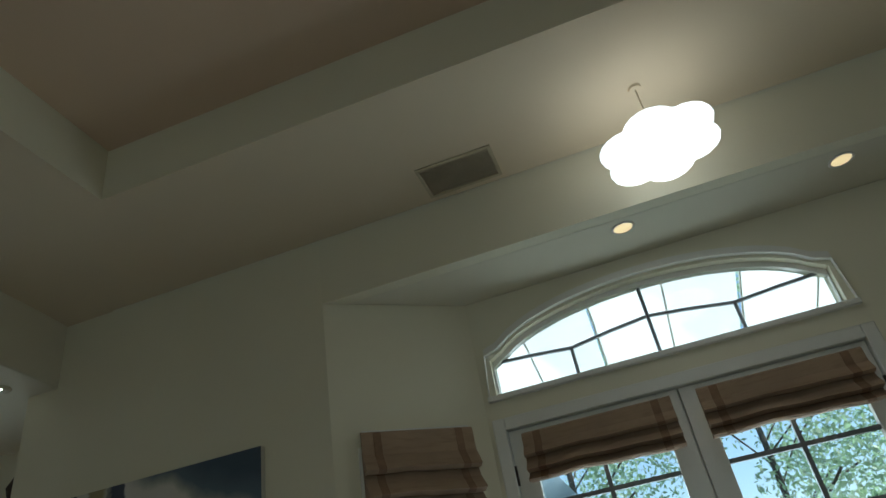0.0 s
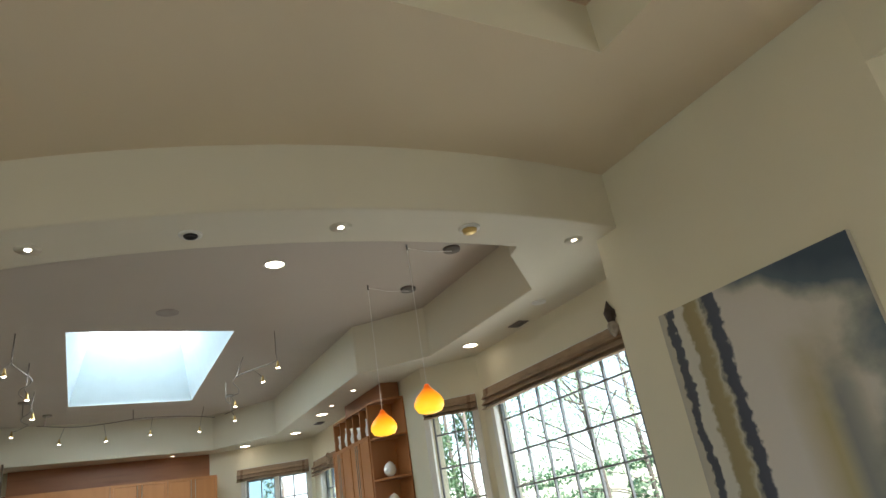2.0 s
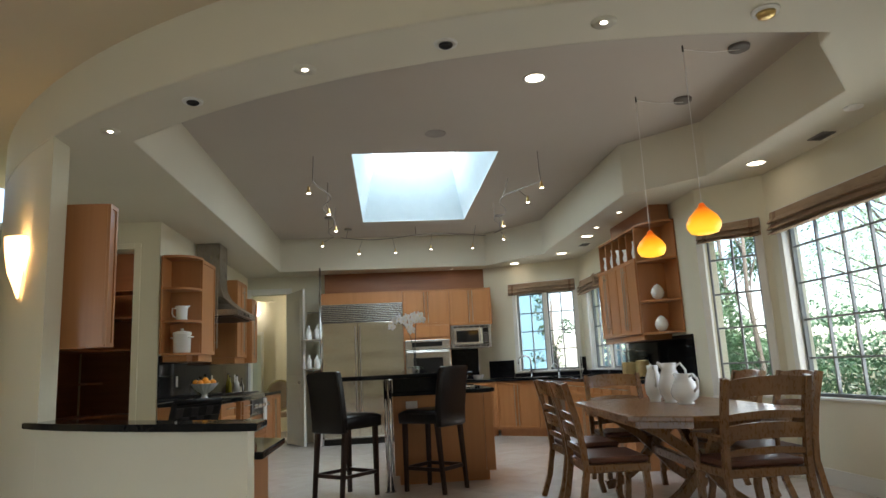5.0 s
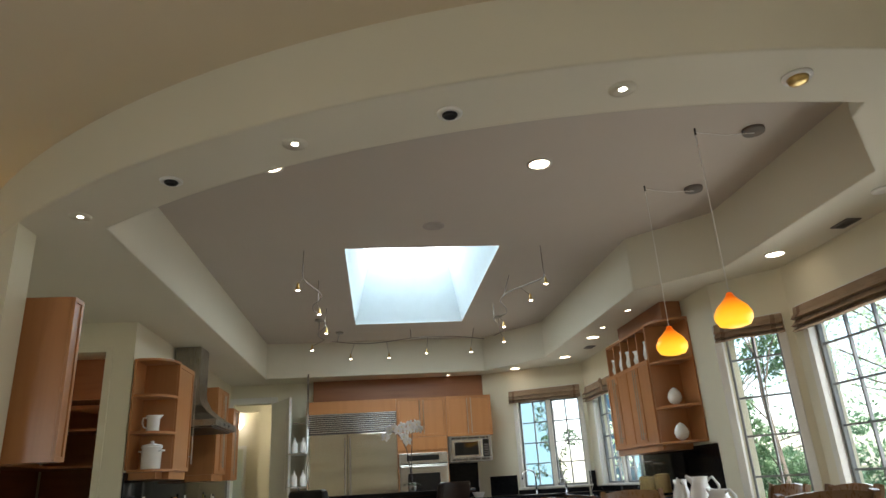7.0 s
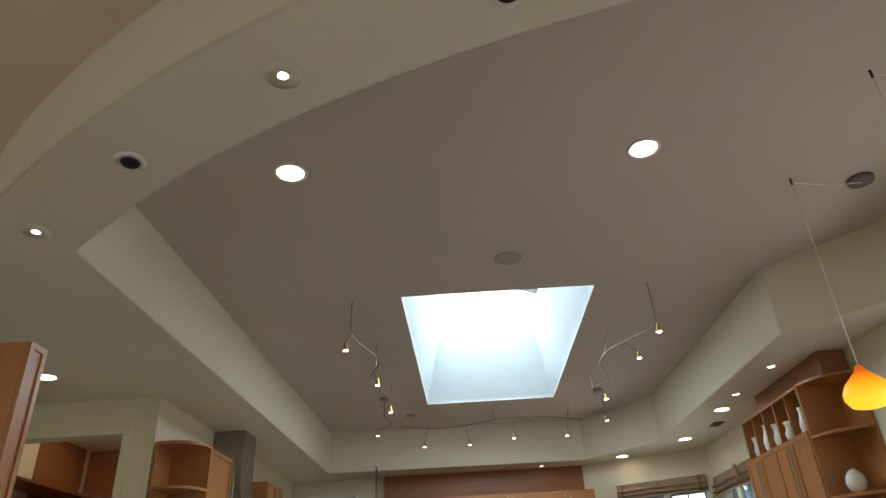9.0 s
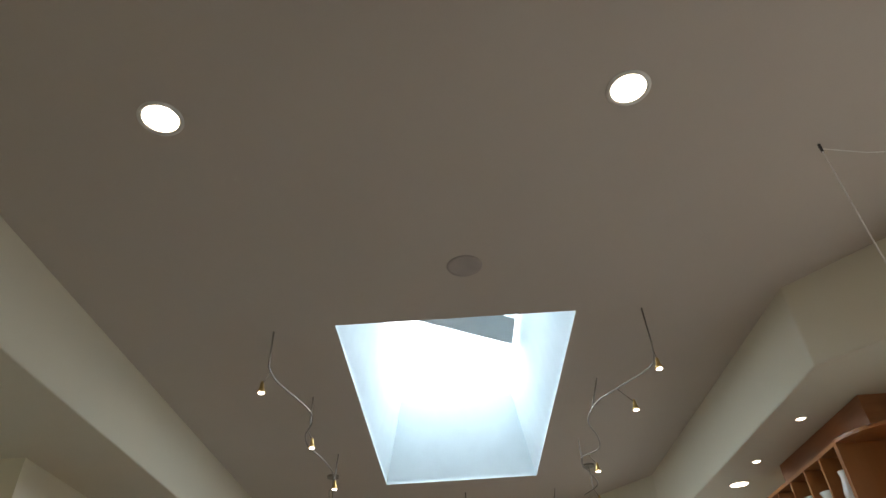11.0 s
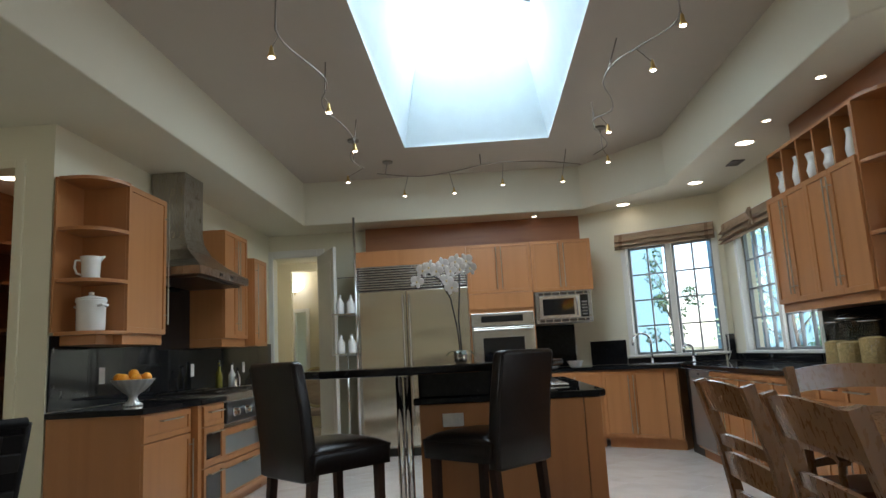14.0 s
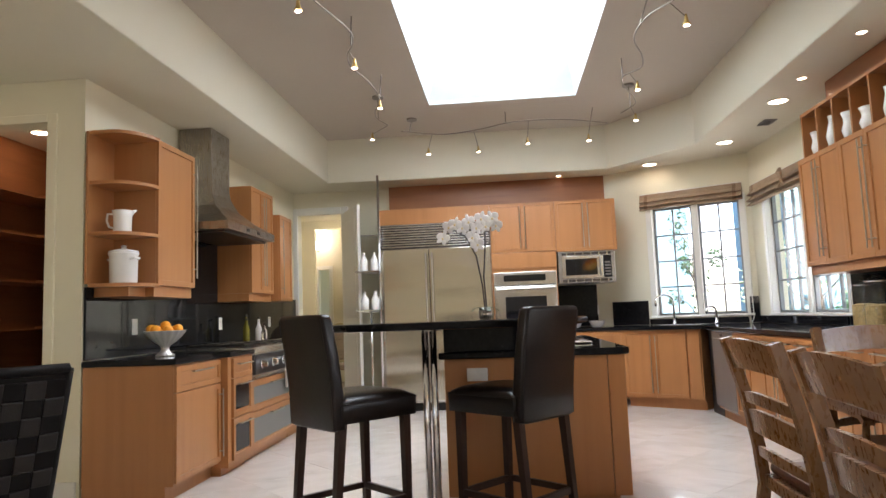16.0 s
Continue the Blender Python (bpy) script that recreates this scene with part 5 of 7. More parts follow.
def orchid():
    o = thing("orchid", pose(-7.58, 0.30, 1.107), "white moth orchid in a small metal pot", "plant")
    part("pot", lathe(bmesh.new(), [(0.025, 0), (0.038, 0.005), (0.042, 0.052), (0.039, 0.052), (0.025, 0.02)], 18), HOOD, o, smooth=True)
    part("moss", lathe(bmesh.new(), [(0.038, 0.045), (0.028, 0.055), (0.003, 0.060)], 14), STEM, o)
    tips = (((0, 0, 0.05), (0.0, -0.01, 0.2), (0.0, -0.04, 0.38), (0.0, -0.10, 0.50), (0.0, -0.20, 0.56)), ((0, 0.01, 0.05), (0.0, 0.0, 0.25), (0.0, 0.015, 0.42), (0.0, 0.02, 0.54), (0.0, 0.06, 0.60)))
    for t in tips:
        part("stem", tube(bmesh.new(), t, 0.0048, 6), TWIG, o)
    for a in (0.3, 1.9, 3.5, 5.0):
        bm = bmesh.new()
        swept_bar(bm, [(0.015, 0, 0.055), (0.04, 0, 0.07), (0.065, 0, 0.065), (0.085, 0, 0.045)], 0.028, 0.003)
        bmesh.ops.transform(bm, matrix=Matrix.Rotation(a, 4, "Z"), verts=bm.verts)
        part("leaf", bm, STEM, o)
    rnd = random.Random(4)
    spray = [(-0.235, 0.50), (-0.20, 0.55), (-0.155, 0.575), (-0.115, 0.54), (-0.08, 0.585), (-0.06, 0.49), (-0.035, 0.555), (-0.03, 0.44), (0.0, 0.60), (0.03, 0.545), (0.065, 0.60), (0.09, 0.56)]
    for y, z in spray:
        c = Vector((rnd.uniform(-0.02, 0.06), y, z + rnd.uniform(-0.01, 0.01)))
        bm = bmesh.new()
        tilt = Matrix.Rotation(rnd.uniform(-0.7, 0.7), 4, "Z") @ Matrix.Rotation(rnd.uniform(-0.35, 0.35), 4, "Y") @ Matrix.Rotation(rnd.uniform(-0.4, 0.4), 4, "X")
        for k, (wide, tall) in enumerate(((0.013, 0.026), (0.024, 0.024), (0.013, 0.024), (0.013, 0.024), (0.024, 0.024))):
            m = Matrix.Translation(c) @ tilt @ Matrix.Rotation(2 * math.pi * k / 5, 4, "X") @ Matrix.Rotation(0.22, 4, "Y") @ Matrix.Translation((0.0, 0, tall * 0.95)) @ Matrix.Diagonal((0.0035, wide, tall, 1))
            bmesh.ops.create_uvsphere(bm, u_segments=10, v_segments=6, radius=1, matrix=m)
        f = part("flower", bm, PETAL, o, smooth=True)
        part("lip", ball(bmesh.new(), c + tilt @ Vector((0.008, 0, -0.004)), 0.008, (1, 0.8, 1), 8, 6), LIP, f, "yellow-white lip")


orchid()


def bar_stool(m):
    s = thing("bar_stool", m, "dark brown leather bar stool with tall padded back and espresso legs", "stool", "bar stools")
    h = 0.205
    bm = bmesh.new()
    us = [-1, -0.94, -0.75, -0.4, 0, 0.4, 0.75, 0.94, 1]
    grid = [[bm.verts.new((0.228 * u, 0.012 + 0.230 * v, 0.728 + 0.045 * (1 - abs(u) ** 5) ** 0.5 * (1 - abs(v) ** 5) ** 0.5 - 0.006 * math.cos(u * 1.5) * math.cos(v * 1.5))) for u in us] for v in us]
    for a, c in zip(grid, grid[1:]):
        for k in range(8):
            bm.faces.new((a[k], a[k + 1], c[k + 1], c[k]))
    rim = grid[0][:-1] + [r[-1] for r in grid[:-1]] + grid[-1][:0:-1] + [r[0] for r in grid[:0:-1]]
    low = [bm.verts.new((v.co.x * 0.985, v.co.y * 0.985, 0.635)) for v in rim]
    for k in range(len(rim)):
        bm.faces.new((rim[k], low[k], low[(k + 1) % len(rim)], rim[(k + 1) % len(rim)]))
    bm.faces.new(low)
    bmesh.ops.recalc_face_normals(bm, faces=bm.faces[:])
    seat = part("seat", bm, LEATHER, s, smooth=True)
    part("welt", tube(bmesh.new(), [(-0.227, -0.217, 0.727), (0.227, -0.217, 0.727), (0.227, 0.241, 0.727), (-0.227, 0.241, 0.727), (-0.227, -0.217, 0.727)], 0.004, 6), LEATHER, seat)
    bm = bmesh.new()
    prof = [(-0.215, 0.600), (-0.216, 0.612), (-0.222, 0.75), (-0.245, 0.95), (-0.280, 1.140), (-0.283, 1.156), (-0.284, 1.165)]
    rings = []
    for (y, z), k in zip(prof, (0.86, 1.0, 1.0, 0.99, 0.98, 0.95, 0.84)):
        w, d = 0.218 * k - 0.002, 0.037 * k ** 2
        ring = []
        for cx, cy, a0 in ((1, 1, 0), (-1, 1, 1), (-1, -1, 2), (1, -1, 3)):
            for q in range(5):
                a = math.pi / 2 * (a0 + q / 4)
                r = min(0.022, d * 0.7)
                ring.append(bm.verts.new((cx * (w - r) + r * math.cos(a), y + cy * (d - r) + r * math.sin(a), z)))
        rings.append(ring)
    n = len(rings[0])
    for a, c in zip(rings, rings[1:]):
        for k in range(n):
            bm.faces.new((a[k], a[(k + 1) % n], c[(k + 1) % n], c[k]))
    bm.faces.new(rings[0][::-1]), bm.faces.new(rings[-1])
    rest = part("backrest", bm, LEATHER, s, smooth=True)
    for x in (-1, 1):
        part("seam", tube(bmesh.new(), [(x * 0.204, y - 0.034, z) for y, z in prof[1:5]], 0.003, 6), LEATHER, rest)
    for x, y in ((-1, -1), (1, -1), (1, 1), (-1, 1)):
        bm = bmesh.new()
        flare = 0.05 if y < 0 else 0.0
        a, c = 0.021, 0.016
        top = [bm.verts.new((x * 0.185 + i, y * 0.195 + j, 0.645)) for i, j in ((-a, -a), (a, -a), (a, a), (-a, a))]
        low = [bm.verts.new((x * 0.183 + i, y * 0.20 - flare + j, 0.0)) for i, j in ((-c, -c), (c, -c), (c, c), (-c, c))]
        for k in range(4):
            bm.faces.new((low[k], low[(k + 1) % 4], top[(k + 1) % 4], top[k]))
        bm.faces.new(low[::-1]), bm.faces.new(top)
        part("leg", bm, DARKWOOD, s)
    for q in ((-0.19, 0.19, 0.18, 0.205, 0.20, 0.235), (-0.19, 0.19, -0.235, -0.21, 0.20, 0.235), (-0.203, -0.18, -0.21, 0.18, 0.201, 0.234), (0.18, 0.203, -0.21, 0.18, 0.201, 0.234)):
        part("stretcher", cube(*q, 0.003), DARKWOOD, s)
    return s


st = bar_stool(pose(-7.10, -0.40, 0, 0, 0, 47))
copy_thing(st, pose(-7.20, 0.425, 0, 0, 0, 139.5))

# desk behind the half-height wall
bm = bmesh.new()
rounded_prism(bm, (arc_by_y(RF + 0.04, -0.64, -2.40, 16) + arc_by_y(RF - 0.21, -0.64, -2.40, 16)[::-1])[::-1], 0.887, 0.927, 0.010)
slab("ledge", bm, "black granite ledge capping the half-height wall", "ledge")
bm = bmesh.new()
rounded_prism(bm, (arc_by_y(RF - 0.153, -0.65, -2.155, 14) + arc_by_y(RF - 0.80, -0.65, -2.155, 14)[::-1])[::-1], 0.725, 0.765, 0.010)
slab("writing_desk", bm, "black granite desk top behind the half-height wall", "desk")
bm = bmesh.new()
prism(bm, arc_by_y(RF - 0.153, -0.75, -1.15, 6) + arc_by_y(RF - 0.72, -0.75, -1.15, 6)[::-1], 0.0, 0.724)
desk = tagged(link("desk_cabinet", bm, MAPLE), "maple desk pedestal with a plain end", "cabinet")
cabinet(pose(-5.425, -1.99, 0, 0, 0, 180), 0.14, 0.30, 1.41, 2.45, [(0, 0.14, 1.41, 2.45, "door", "")], "maple wall cabinet over the desk")
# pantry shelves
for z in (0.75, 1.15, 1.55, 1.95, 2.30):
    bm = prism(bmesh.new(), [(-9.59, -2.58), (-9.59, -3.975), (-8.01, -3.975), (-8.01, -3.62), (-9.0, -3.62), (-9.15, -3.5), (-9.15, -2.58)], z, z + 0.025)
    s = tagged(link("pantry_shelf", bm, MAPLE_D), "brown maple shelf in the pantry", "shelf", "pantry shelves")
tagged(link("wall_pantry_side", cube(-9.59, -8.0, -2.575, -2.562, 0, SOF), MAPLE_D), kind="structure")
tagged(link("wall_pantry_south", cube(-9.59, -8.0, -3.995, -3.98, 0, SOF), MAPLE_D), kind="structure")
plamp, pdata = lamp("pantry_bulb", "POINT", pose(-8.70, -3.30, 2.74), 0.95, (1.0, 0.84, 0.62))
pdata.shadow_soft_size = 0.06


def woven_chair(m):
    c = thing("woven_chair", m, "dark chair with a back of broad woven leather straps", "chair")
    part("seat", cube(-0.24, 0.24, -0.24, 0.24, 0.40, 0.48, 0.02), WEAVE, c)
    rake = Matrix.Translation((0, -0.25, 0.40)) @ Matrix.Rotation(radians(17), 4, "X") @ Matrix.Translation((0, 0.25, -0.40))
    part("back_core", cube(-0.225, 0.225, -0.262, -0.238, 0.36, 0.99), WEAVE, c).matrix_basis = rake
    n_u, n_z = 6, 8
    shared = {}
    for side in (-1, 1):
        for i in range(n_u):
            for j in range(n_z):
                k = (i + j) % 2
                if k not in shared:
                    ob = part("strap", cube(-0.0385, 0.0385, 0, 0.012 if k else 0.007, -0.038, 0.038, 0.005), WEAVE_L if k else WEAVE, c)
                    shared[k] = ob.data
                else:
                    ob = new("strap", shared[k])
                    ob.parent = c
                ob.matrix_basis = rake @ Matrix.Translation((-0.19 + i * 0.076, -0.25 + side * 0.012, 0.41 + j * 0.075)) @ Matrix.Rotation(0 if side > 0 else math.pi, 4, "Z")
    part("top_roll", tube(bmesh.new(), [(-0.235, -0.25, 1.01), (0.235, -0.25, 1.01)], 0.022, 10), WEAVE, c, smooth=True).matrix_basis = rake
    for x in (-1, 1):
        part("edge_roll", tube(bmesh.new(), [(x * 0.235, -0.25, 0.40), (x * 0.235, -0.25, 1.01)], 0.020, 10), WEAVE, c, smooth=True).matrix_basis = rake
        for y in (-0.22, 0.21):
            part("leg", cube(x * 0.21 - 0.02, x * 0.21 + 0.02, y - 0.02, y + 0.02, 0, 0.40), DARKWOOD, c)
    return c


woven_chair(pose(-6.21, -1.85, 0, 0, 0, 150))

towel = tagged(link("hand_towel", rounded_prism(bmesh.new(), [(0, 0), (0.16, 0.0), (0.17, 0.02), (0.09, 0.03), (0.0, 0.022)], 0.52, 0.86, 0.004), mat("white_towel", (0.75, 0.73, 0.68), 0.95, bump=0.6, bump_scale=300)), "white hand towel hanging on the range front", "towel")
towel.matrix_world = pose(-9.93, -1.672, 0)

cord = tagged(link("blind_cord", tube(bmesh.new(), [(-11.36, 3.20, 2.40), (-11.36, 3.20, 1.5), (-11.355, 3.205, 0.98), (-11.35, 3.18, 0.935), (-11.345, 3.20, 0.99), (-11.35, 3.205, 1.5)], 0.004, 6), WHITE), "white pull cord of the window blind hanging to the counter", "cord")


# ---- dining corner ----
TC = (-5.98, 2.33)


def dining_table():
    t = thing("dining_table", pose(*TC, 0, 0, 0, -5), "antique oak dining table with clipped corners on a trestle base", "table")
    a, b, k, j = 1.19, 0.61, 0.24, 0.36
    out = [(-a, -b + j), (-a + k, -b), (a - k, -b), (a, -b + j), (a, b - j), (a - k, b), (-a + k, b), (-a, b - j)]
    ins = [(x * 0.955, y * 0.93) for x, y in out]
    part("tabletop", rounded_prism(bmesh.new(), out, 0.722, 0.760, 0.008), OAK, t)
    bm = bmesh.new()
    prism(bm, [(x * 0.97, y * 0.96) for x, y in ins], 0.672, 0.7215)
    part("apron", bm, OAK, t)
    for s in (-1, 1):
        for q in (-1, 1):
            leg = bmesh.new()
            swept_bar(leg, [(-0.43 * q, 0, 0.672), (-0.30 * q, 0, 0.60), (-0.12 * q, 0, 0.47), (0.02 * q, 0, 0.33), (0.16 * q, 0, 0.17), (0.30 * q, 0, 0.07), (0.44 * q, 0, 0.035)], 0.07, 0.07)
            bmesh.ops.bevel(leg, geom=[e for e in leg.edges if e.calc_face_angle(0) > 1.0], offset=0.008, segments=2, affect="EDGES")
            bmesh.ops.transform(leg, matrix=Matrix.Translation((s * 0.62 + 0.036 * q, 0, 0)) @ Matrix.Rotation(radians(90), 4, "Z"), verts=leg.verts)
            part("crossed_leg", leg, OAK, t)
        part("bearer", cube(s * 0.62 - 0.05, s * 0.62 + 0.05, -0.46, 0.46, 0.640, 0.6715, 0.005), OAK, t)
        for q in (-1, 1):
            bm = bmesh.new()
            swept_bar(bm, [(s * 0.56, 0, 0.36), (s * 0.44, 0, 0.44), (s * 0.26, 0, 0.57), (s * 0.08, 0, 0.67)] if q > 0 else [(s * 0.68, 0, 0.38), (s * 0.80, 0, 0.52), (s * 0.98, 0, 0.67)], 0.06, 0.05)
            part("brace", bm, OAK, t)
    part("stretcher", cube(-0.66, 0.66, -0.03, 0.03, 0.31, 0.38, 0.006), OAK, t)


dining_table()


def dining_chair(m, arms=False):
    c = thing("dining_chair", m, ("oak ladder-back armchair" if arms else "oak ladder-back dining chair") + " with a chestnut leather seat", "chair", "chairs round the dining table")
    w = 0.265
    part("seat_frame", cube(-0.275, 0.275, -0.21, 0.24, 0.39, 0.445, 0.008), OAK, c)
    part("seat", box(bmesh.new(), -0.262, 0.262, -0.185, 0.235, 0.446, 0.49, 0.019), SEAT, c, "chestnut leather pad")
    line = [(-0.31, 0.0), (-0.245, 0.18), (-0.205, 0.40), (-0.215, 0.55), (-0.25, 0.76), (-0.315, 1.0)]
    for s in (-1, 1):
        bm = bmesh.new()
        swept_bar(bm, [(y, 0, z) for y, z in line], 0.040, 0.042)
        bmesh.ops.bevel(bm, geom=[e for e in bm.edges if e.calc_face_angle(0) > 1.0], offset=0.006, segments=1, affect="EDGES")
        bmesh.ops.transform(bm, matrix=Matrix.Translation((s * w, 0, 0)) @ Matrix.Rotation(radians(90), 4, "Z"), verts=bm.verts)
        part("back_leg", bm, OAK, c)
        bm = bmesh.new()
        swept_bar(bm, [(0.205, 0, 0.40), (0.215, 0, 0.25), (0.20, 0, 0.10), (0.225, 0, 0.0)], 0.042, 0.042)
        bmesh.ops.transform(bm, matrix=Matrix.Translation((s * 0.25, 0, 0)) @ Matrix.Rotation(radians(90), 4, "Z"), verts=bm.verts)
        part("front_leg", bm, OAK, c)
        if arms:
            bm = bmesh.new()
            swept_bar(bm, [(-0.22, 0, 0.63), (0.0, 0, 0.64), (0.15, 0, 0.63), (0.19, 0, 0.605)], 0.05, 0.028)
            bmesh.ops.transform(bm, matrix=Matrix.Translation((s * (w + 0.02), 0, 0)) @ Matrix.Rotation(radians(90), 4, "Z"), verts=bm.verts)
            part("arm", bm, OAK, c)
            part("arm_post", tube(bmesh.new(), [(s * (w + 0.01), 0.16, 0.42), (s * (w + 0.02), 0.15, 0.54), (s * (w + 0.02), 0.16, 0.622)], 0.016, 8), OAK, c)

    def slat(z0, z1, bow):
        bm = bmesh.new()
        rows = []
        for i in range(9):
            s = -1 + i / 4
            x = s * (w - 0.012)
            ring = []
            for z, tz in ((z0, 0), (z1, 1)):
                y = np.interp(z, [p[1] for p in line], [p[0] for p in line]) - bow * (1 - s * s)
                up = 0.022 * (1 - s * s) * (1 if tz else 0.6)
                for d in (-0.009, 0.009):
                    ring.append((x, y + d, z + up))
            rows.append([bm.verts.new(ring[k]) for k in (0, 1, 3, 2)])
        for a, b in zip(rows, rows[1:]):
            for k in range(4):
                bm.faces.new((a[k], a[(k + 1) % 4], b[(k + 1) % 4], b[k]))
        bm.faces.new(rows[0][::-1]), bm.faces.new(rows[-1])
        return bm

    part("top_rail", slat(0.875, 0.985, 0.03), OAK, c)
    part("slat", slat(0.735, 0.775, 0.03), OAK, c)
    part("slat", slat(0.615, 0.705, 0.03), OAK, c)
    part("slat", slat(0.52, 0.555, 0.03), OAK, c)
    return c


ch = dining_chair(pose(-6.27, 1.645, 0, 0, 0, -1))
copy_thing(ch, pose(-5.41, 1.56, 0, 0, 0, -4))
copy_thing(ch, pose(-6.18, 2.82, 0, 0, 0, 175))
copy_thing(ch, pose(-5.35, 2.75, 0, 0, 0, 176))
ah = dining_chair(pose(-4.835, 2.335, 0, 0, 0, 89), True)
copy_thing(ah, pose(-6.88, 2.25, 0, 0, 0, 268))


def pitcher(x, y, h, r, turn, label):
    p = thing("pitcher", pose(x, y, 0.762, 0, 0, turn), label, "pitcher", "white pitchers")
    part("body", lathe(bmesh.new(), [(r * 0.6, 0), (r * 0.62, 0.012), (r * 0.55, 0.02), (r * 0.9, h * 0.22), (r, h * 0.42), (r * 0.8, h * 0.68), (r * 0.58, h * 0.85), (r * 0.66, h), (r * 0.6, h * 0.99), (r * 0.5, h * 0.84)], 32, ripple=0.02, lobes=16), CERAMIC, p, smooth=True)
    part("spout", tube(bmesh.new(), [(r * 0.45, 0, h * 0.90), (r * 0.75, 0, h * 0.97), (r * 0.95, 0, h * 1.03)], r * 0.28, 8, r * 0.10), CERAMIC, p, smooth=True)
    part("handle", tube(bmesh.new(), [(-r * 0.55, 0, h * 0.9), (-r * 0.95, 0, h * 0.98), (-r * 1.35, 0, h * 0.8), (-r * 1.3, 0, h * 0.55), (-r * 0.95, 0, h * 0.42)], 0.011, 8), CERAMIC, p, smooth=True)


pitcher(-6.36, 2.36, 0.32, 0.080, 170, "tall slim white ceramic pitcher on the table")
pitcher(-6.17, 2.43, 0.335, 0.100, 250, "tall white ceramic pitcher on the table")
pitcher(-5.88, 2.42, 0.245, 0.110, 200, "round-bellied white ceramic pitcher on the table")


# ---- lamps and ceiling fittings ----
def pendant(x, y, canopy):
    p = thing("pendant_lamp", pose(x, y, 1.995), "lit amber blown-glass pendant lamp on a thin cord", "lamp", "amber pendants")
    part("shade", lathe(bmesh.new(), [(0.055, 0.0), (0.095, 0.012), (0.117, 0.05), (0.118, 0.085), (0.095, 0.13), (0.055, 0.17), (0.028, 0.20), (0.018, 0.225), (0.003, 0.23)], 28), AMBER, p, smooth=True)
    part("bulb", lathe(bmesh.new(), [(0.054, 0.004), (0.03, 0.008), (0.003, 0.010)], 16), BULB, p, "glowing bulb")
    part("cord", tube(bmesh.new(), [(0, 0, 0.22), (0, 0, TRAY - 1.995 - 0.03)], 0.0035, 6), PLATE, p)
    part("hook", tube(bmesh.new(), [(0, 0, TRAY - 1.995 - 0.05), (0, 0, TRAY - 1.995)], 0.007, 6), IRON, p)
    q = Vector((canopy[0] - x, canopy[1] - y, TRAY - 1.995 - 0.03))
    part("swag_cord", tube(bmesh.new(), [(0, 0, TRAY - 1.995 - 0.03), q * 0.5 + Vector((0, 0, (TRAY - 1.995 - 0.03) * 0.5 - 0.02)), q], 0.003, 6), PLATE, p)
    part("canopy", lathe(bmesh.new(), [(0.075, -0.028), (0.078, -0.02), (0.078, 0.0)], 24, (canopy[0] - x, canopy[1] - y, TRAY - 1.995)), GRILLE, p, smooth=True)


pendant(-4.98, 2.29, (-4.99, 2.74))
pendant(-5.93, 2.29, (-5.98, 2.75))


def downlight(x, y, z, r, label, m=None, trim=None):
    d = thing("downlight", pose(x, y, z), label, "downlight", "recessed lights")
    part("trim_ring", lathe(bmesh.new(), [(r * 1.25, 0.0), (r * 1.27, -0.004), (r * 1.02, -0.006), (r, -0.002)], 28), trim or WHITE, d, smooth=True)
    part("lens", lathe(bmesh.new(), [(r, -0.002), (r * 0.6, -0.0035), (0.003, -0.004)], 24), m or LAMP_HOT, d, "glowing lens")


BIG = "large lit recessed downlight with a white trim"
for x, y in ((-5.52, -0.76), (-5.51, 1.28)):
    downlight(x, y, TRAY, 0.078, BIG)
for x, y in ((-6.17, 3.48), (-9.46, 2.87), (-10.86, 2.87), (-11.77, 2.27), (-7.17, -3.03)):
    downlight(x, y, SOF, 0.075, BIG)
SMALL = "small lit recessed spotlight"
for x, y in ((-8.03, 2.83), (-8.88, 2.82), (-12.15, 1.2)):
    downlight(x, y, SOF, 0.032, SMALL)
downlight(-8.98, -3.60, SOF, 0.07, "lit recessed downlight in the pantry")
for x, y in ((-5.09, -1.86), (-4.16, -0.41), (-3.64, 1.19), (-3.59, 2.90)):
    d = thing("gimbal_spot", pose(x, y, SOF), "small lit gimbal spotlight in the bowed beam", "downlight", "beam spotlights")
    part("trim_ring", lathe(bmesh.new(), [(0.068, 0.0), (0.066, -0.006), (0.045, -0.008), (0.019, -0.003)], 24), SOFFIT, d, smooth=True)
    part("lens", lathe(bmesh.new(), [(0.019, -0.004), (0.012, -0.008), (0.003, -0.009)], 16), LAMP_SPOT, d, "glowing lens")
for x, y in ((-4.59, -1.16), (-3.86, 0.38)):
    d = thing("eyeball_spot", pose(x, y, SOF), "unlit black eyeball spotlight in the bowed beam", "downlight", "eyeball spotlights")
    part("trim_ring", lathe(bmesh.new(), [(0.065, 0.0), (0.063, -0.008), (0.040, -0.010), (0.038, 0.0)], 24), WHITE, d, smooth=True)
    part("eyeball", lathe(bmesh.new(), [(0.039, -0.004), (0.039, -0.014), (0.033, -0.020), (0.029, -0.010), (0.003, -0.008)], 20), BLACK, d, "black eyeball", smooth=True)
d = thing("smoke_detector", pose(-3.53, 2.01, SOF), "round cream smoke detector with a brass tint", "detector")
part("base", lathe(bmesh.new(), [(0.07, 0.0), (0.068, -0.012), (0.05, -0.014)], 24), PLATE, d, smooth=True)
part("dome", lathe(bmesh.new(), [(0.05, -0.014), (0.042, -0.035), (0.02, -0.040), (0.003, -0.040)], 20), BRASS, d, smooth=True)
d = thing("smoke_detector", pose(-4.84, 3.46, SOF), "flat white ceiling detector", "detector")
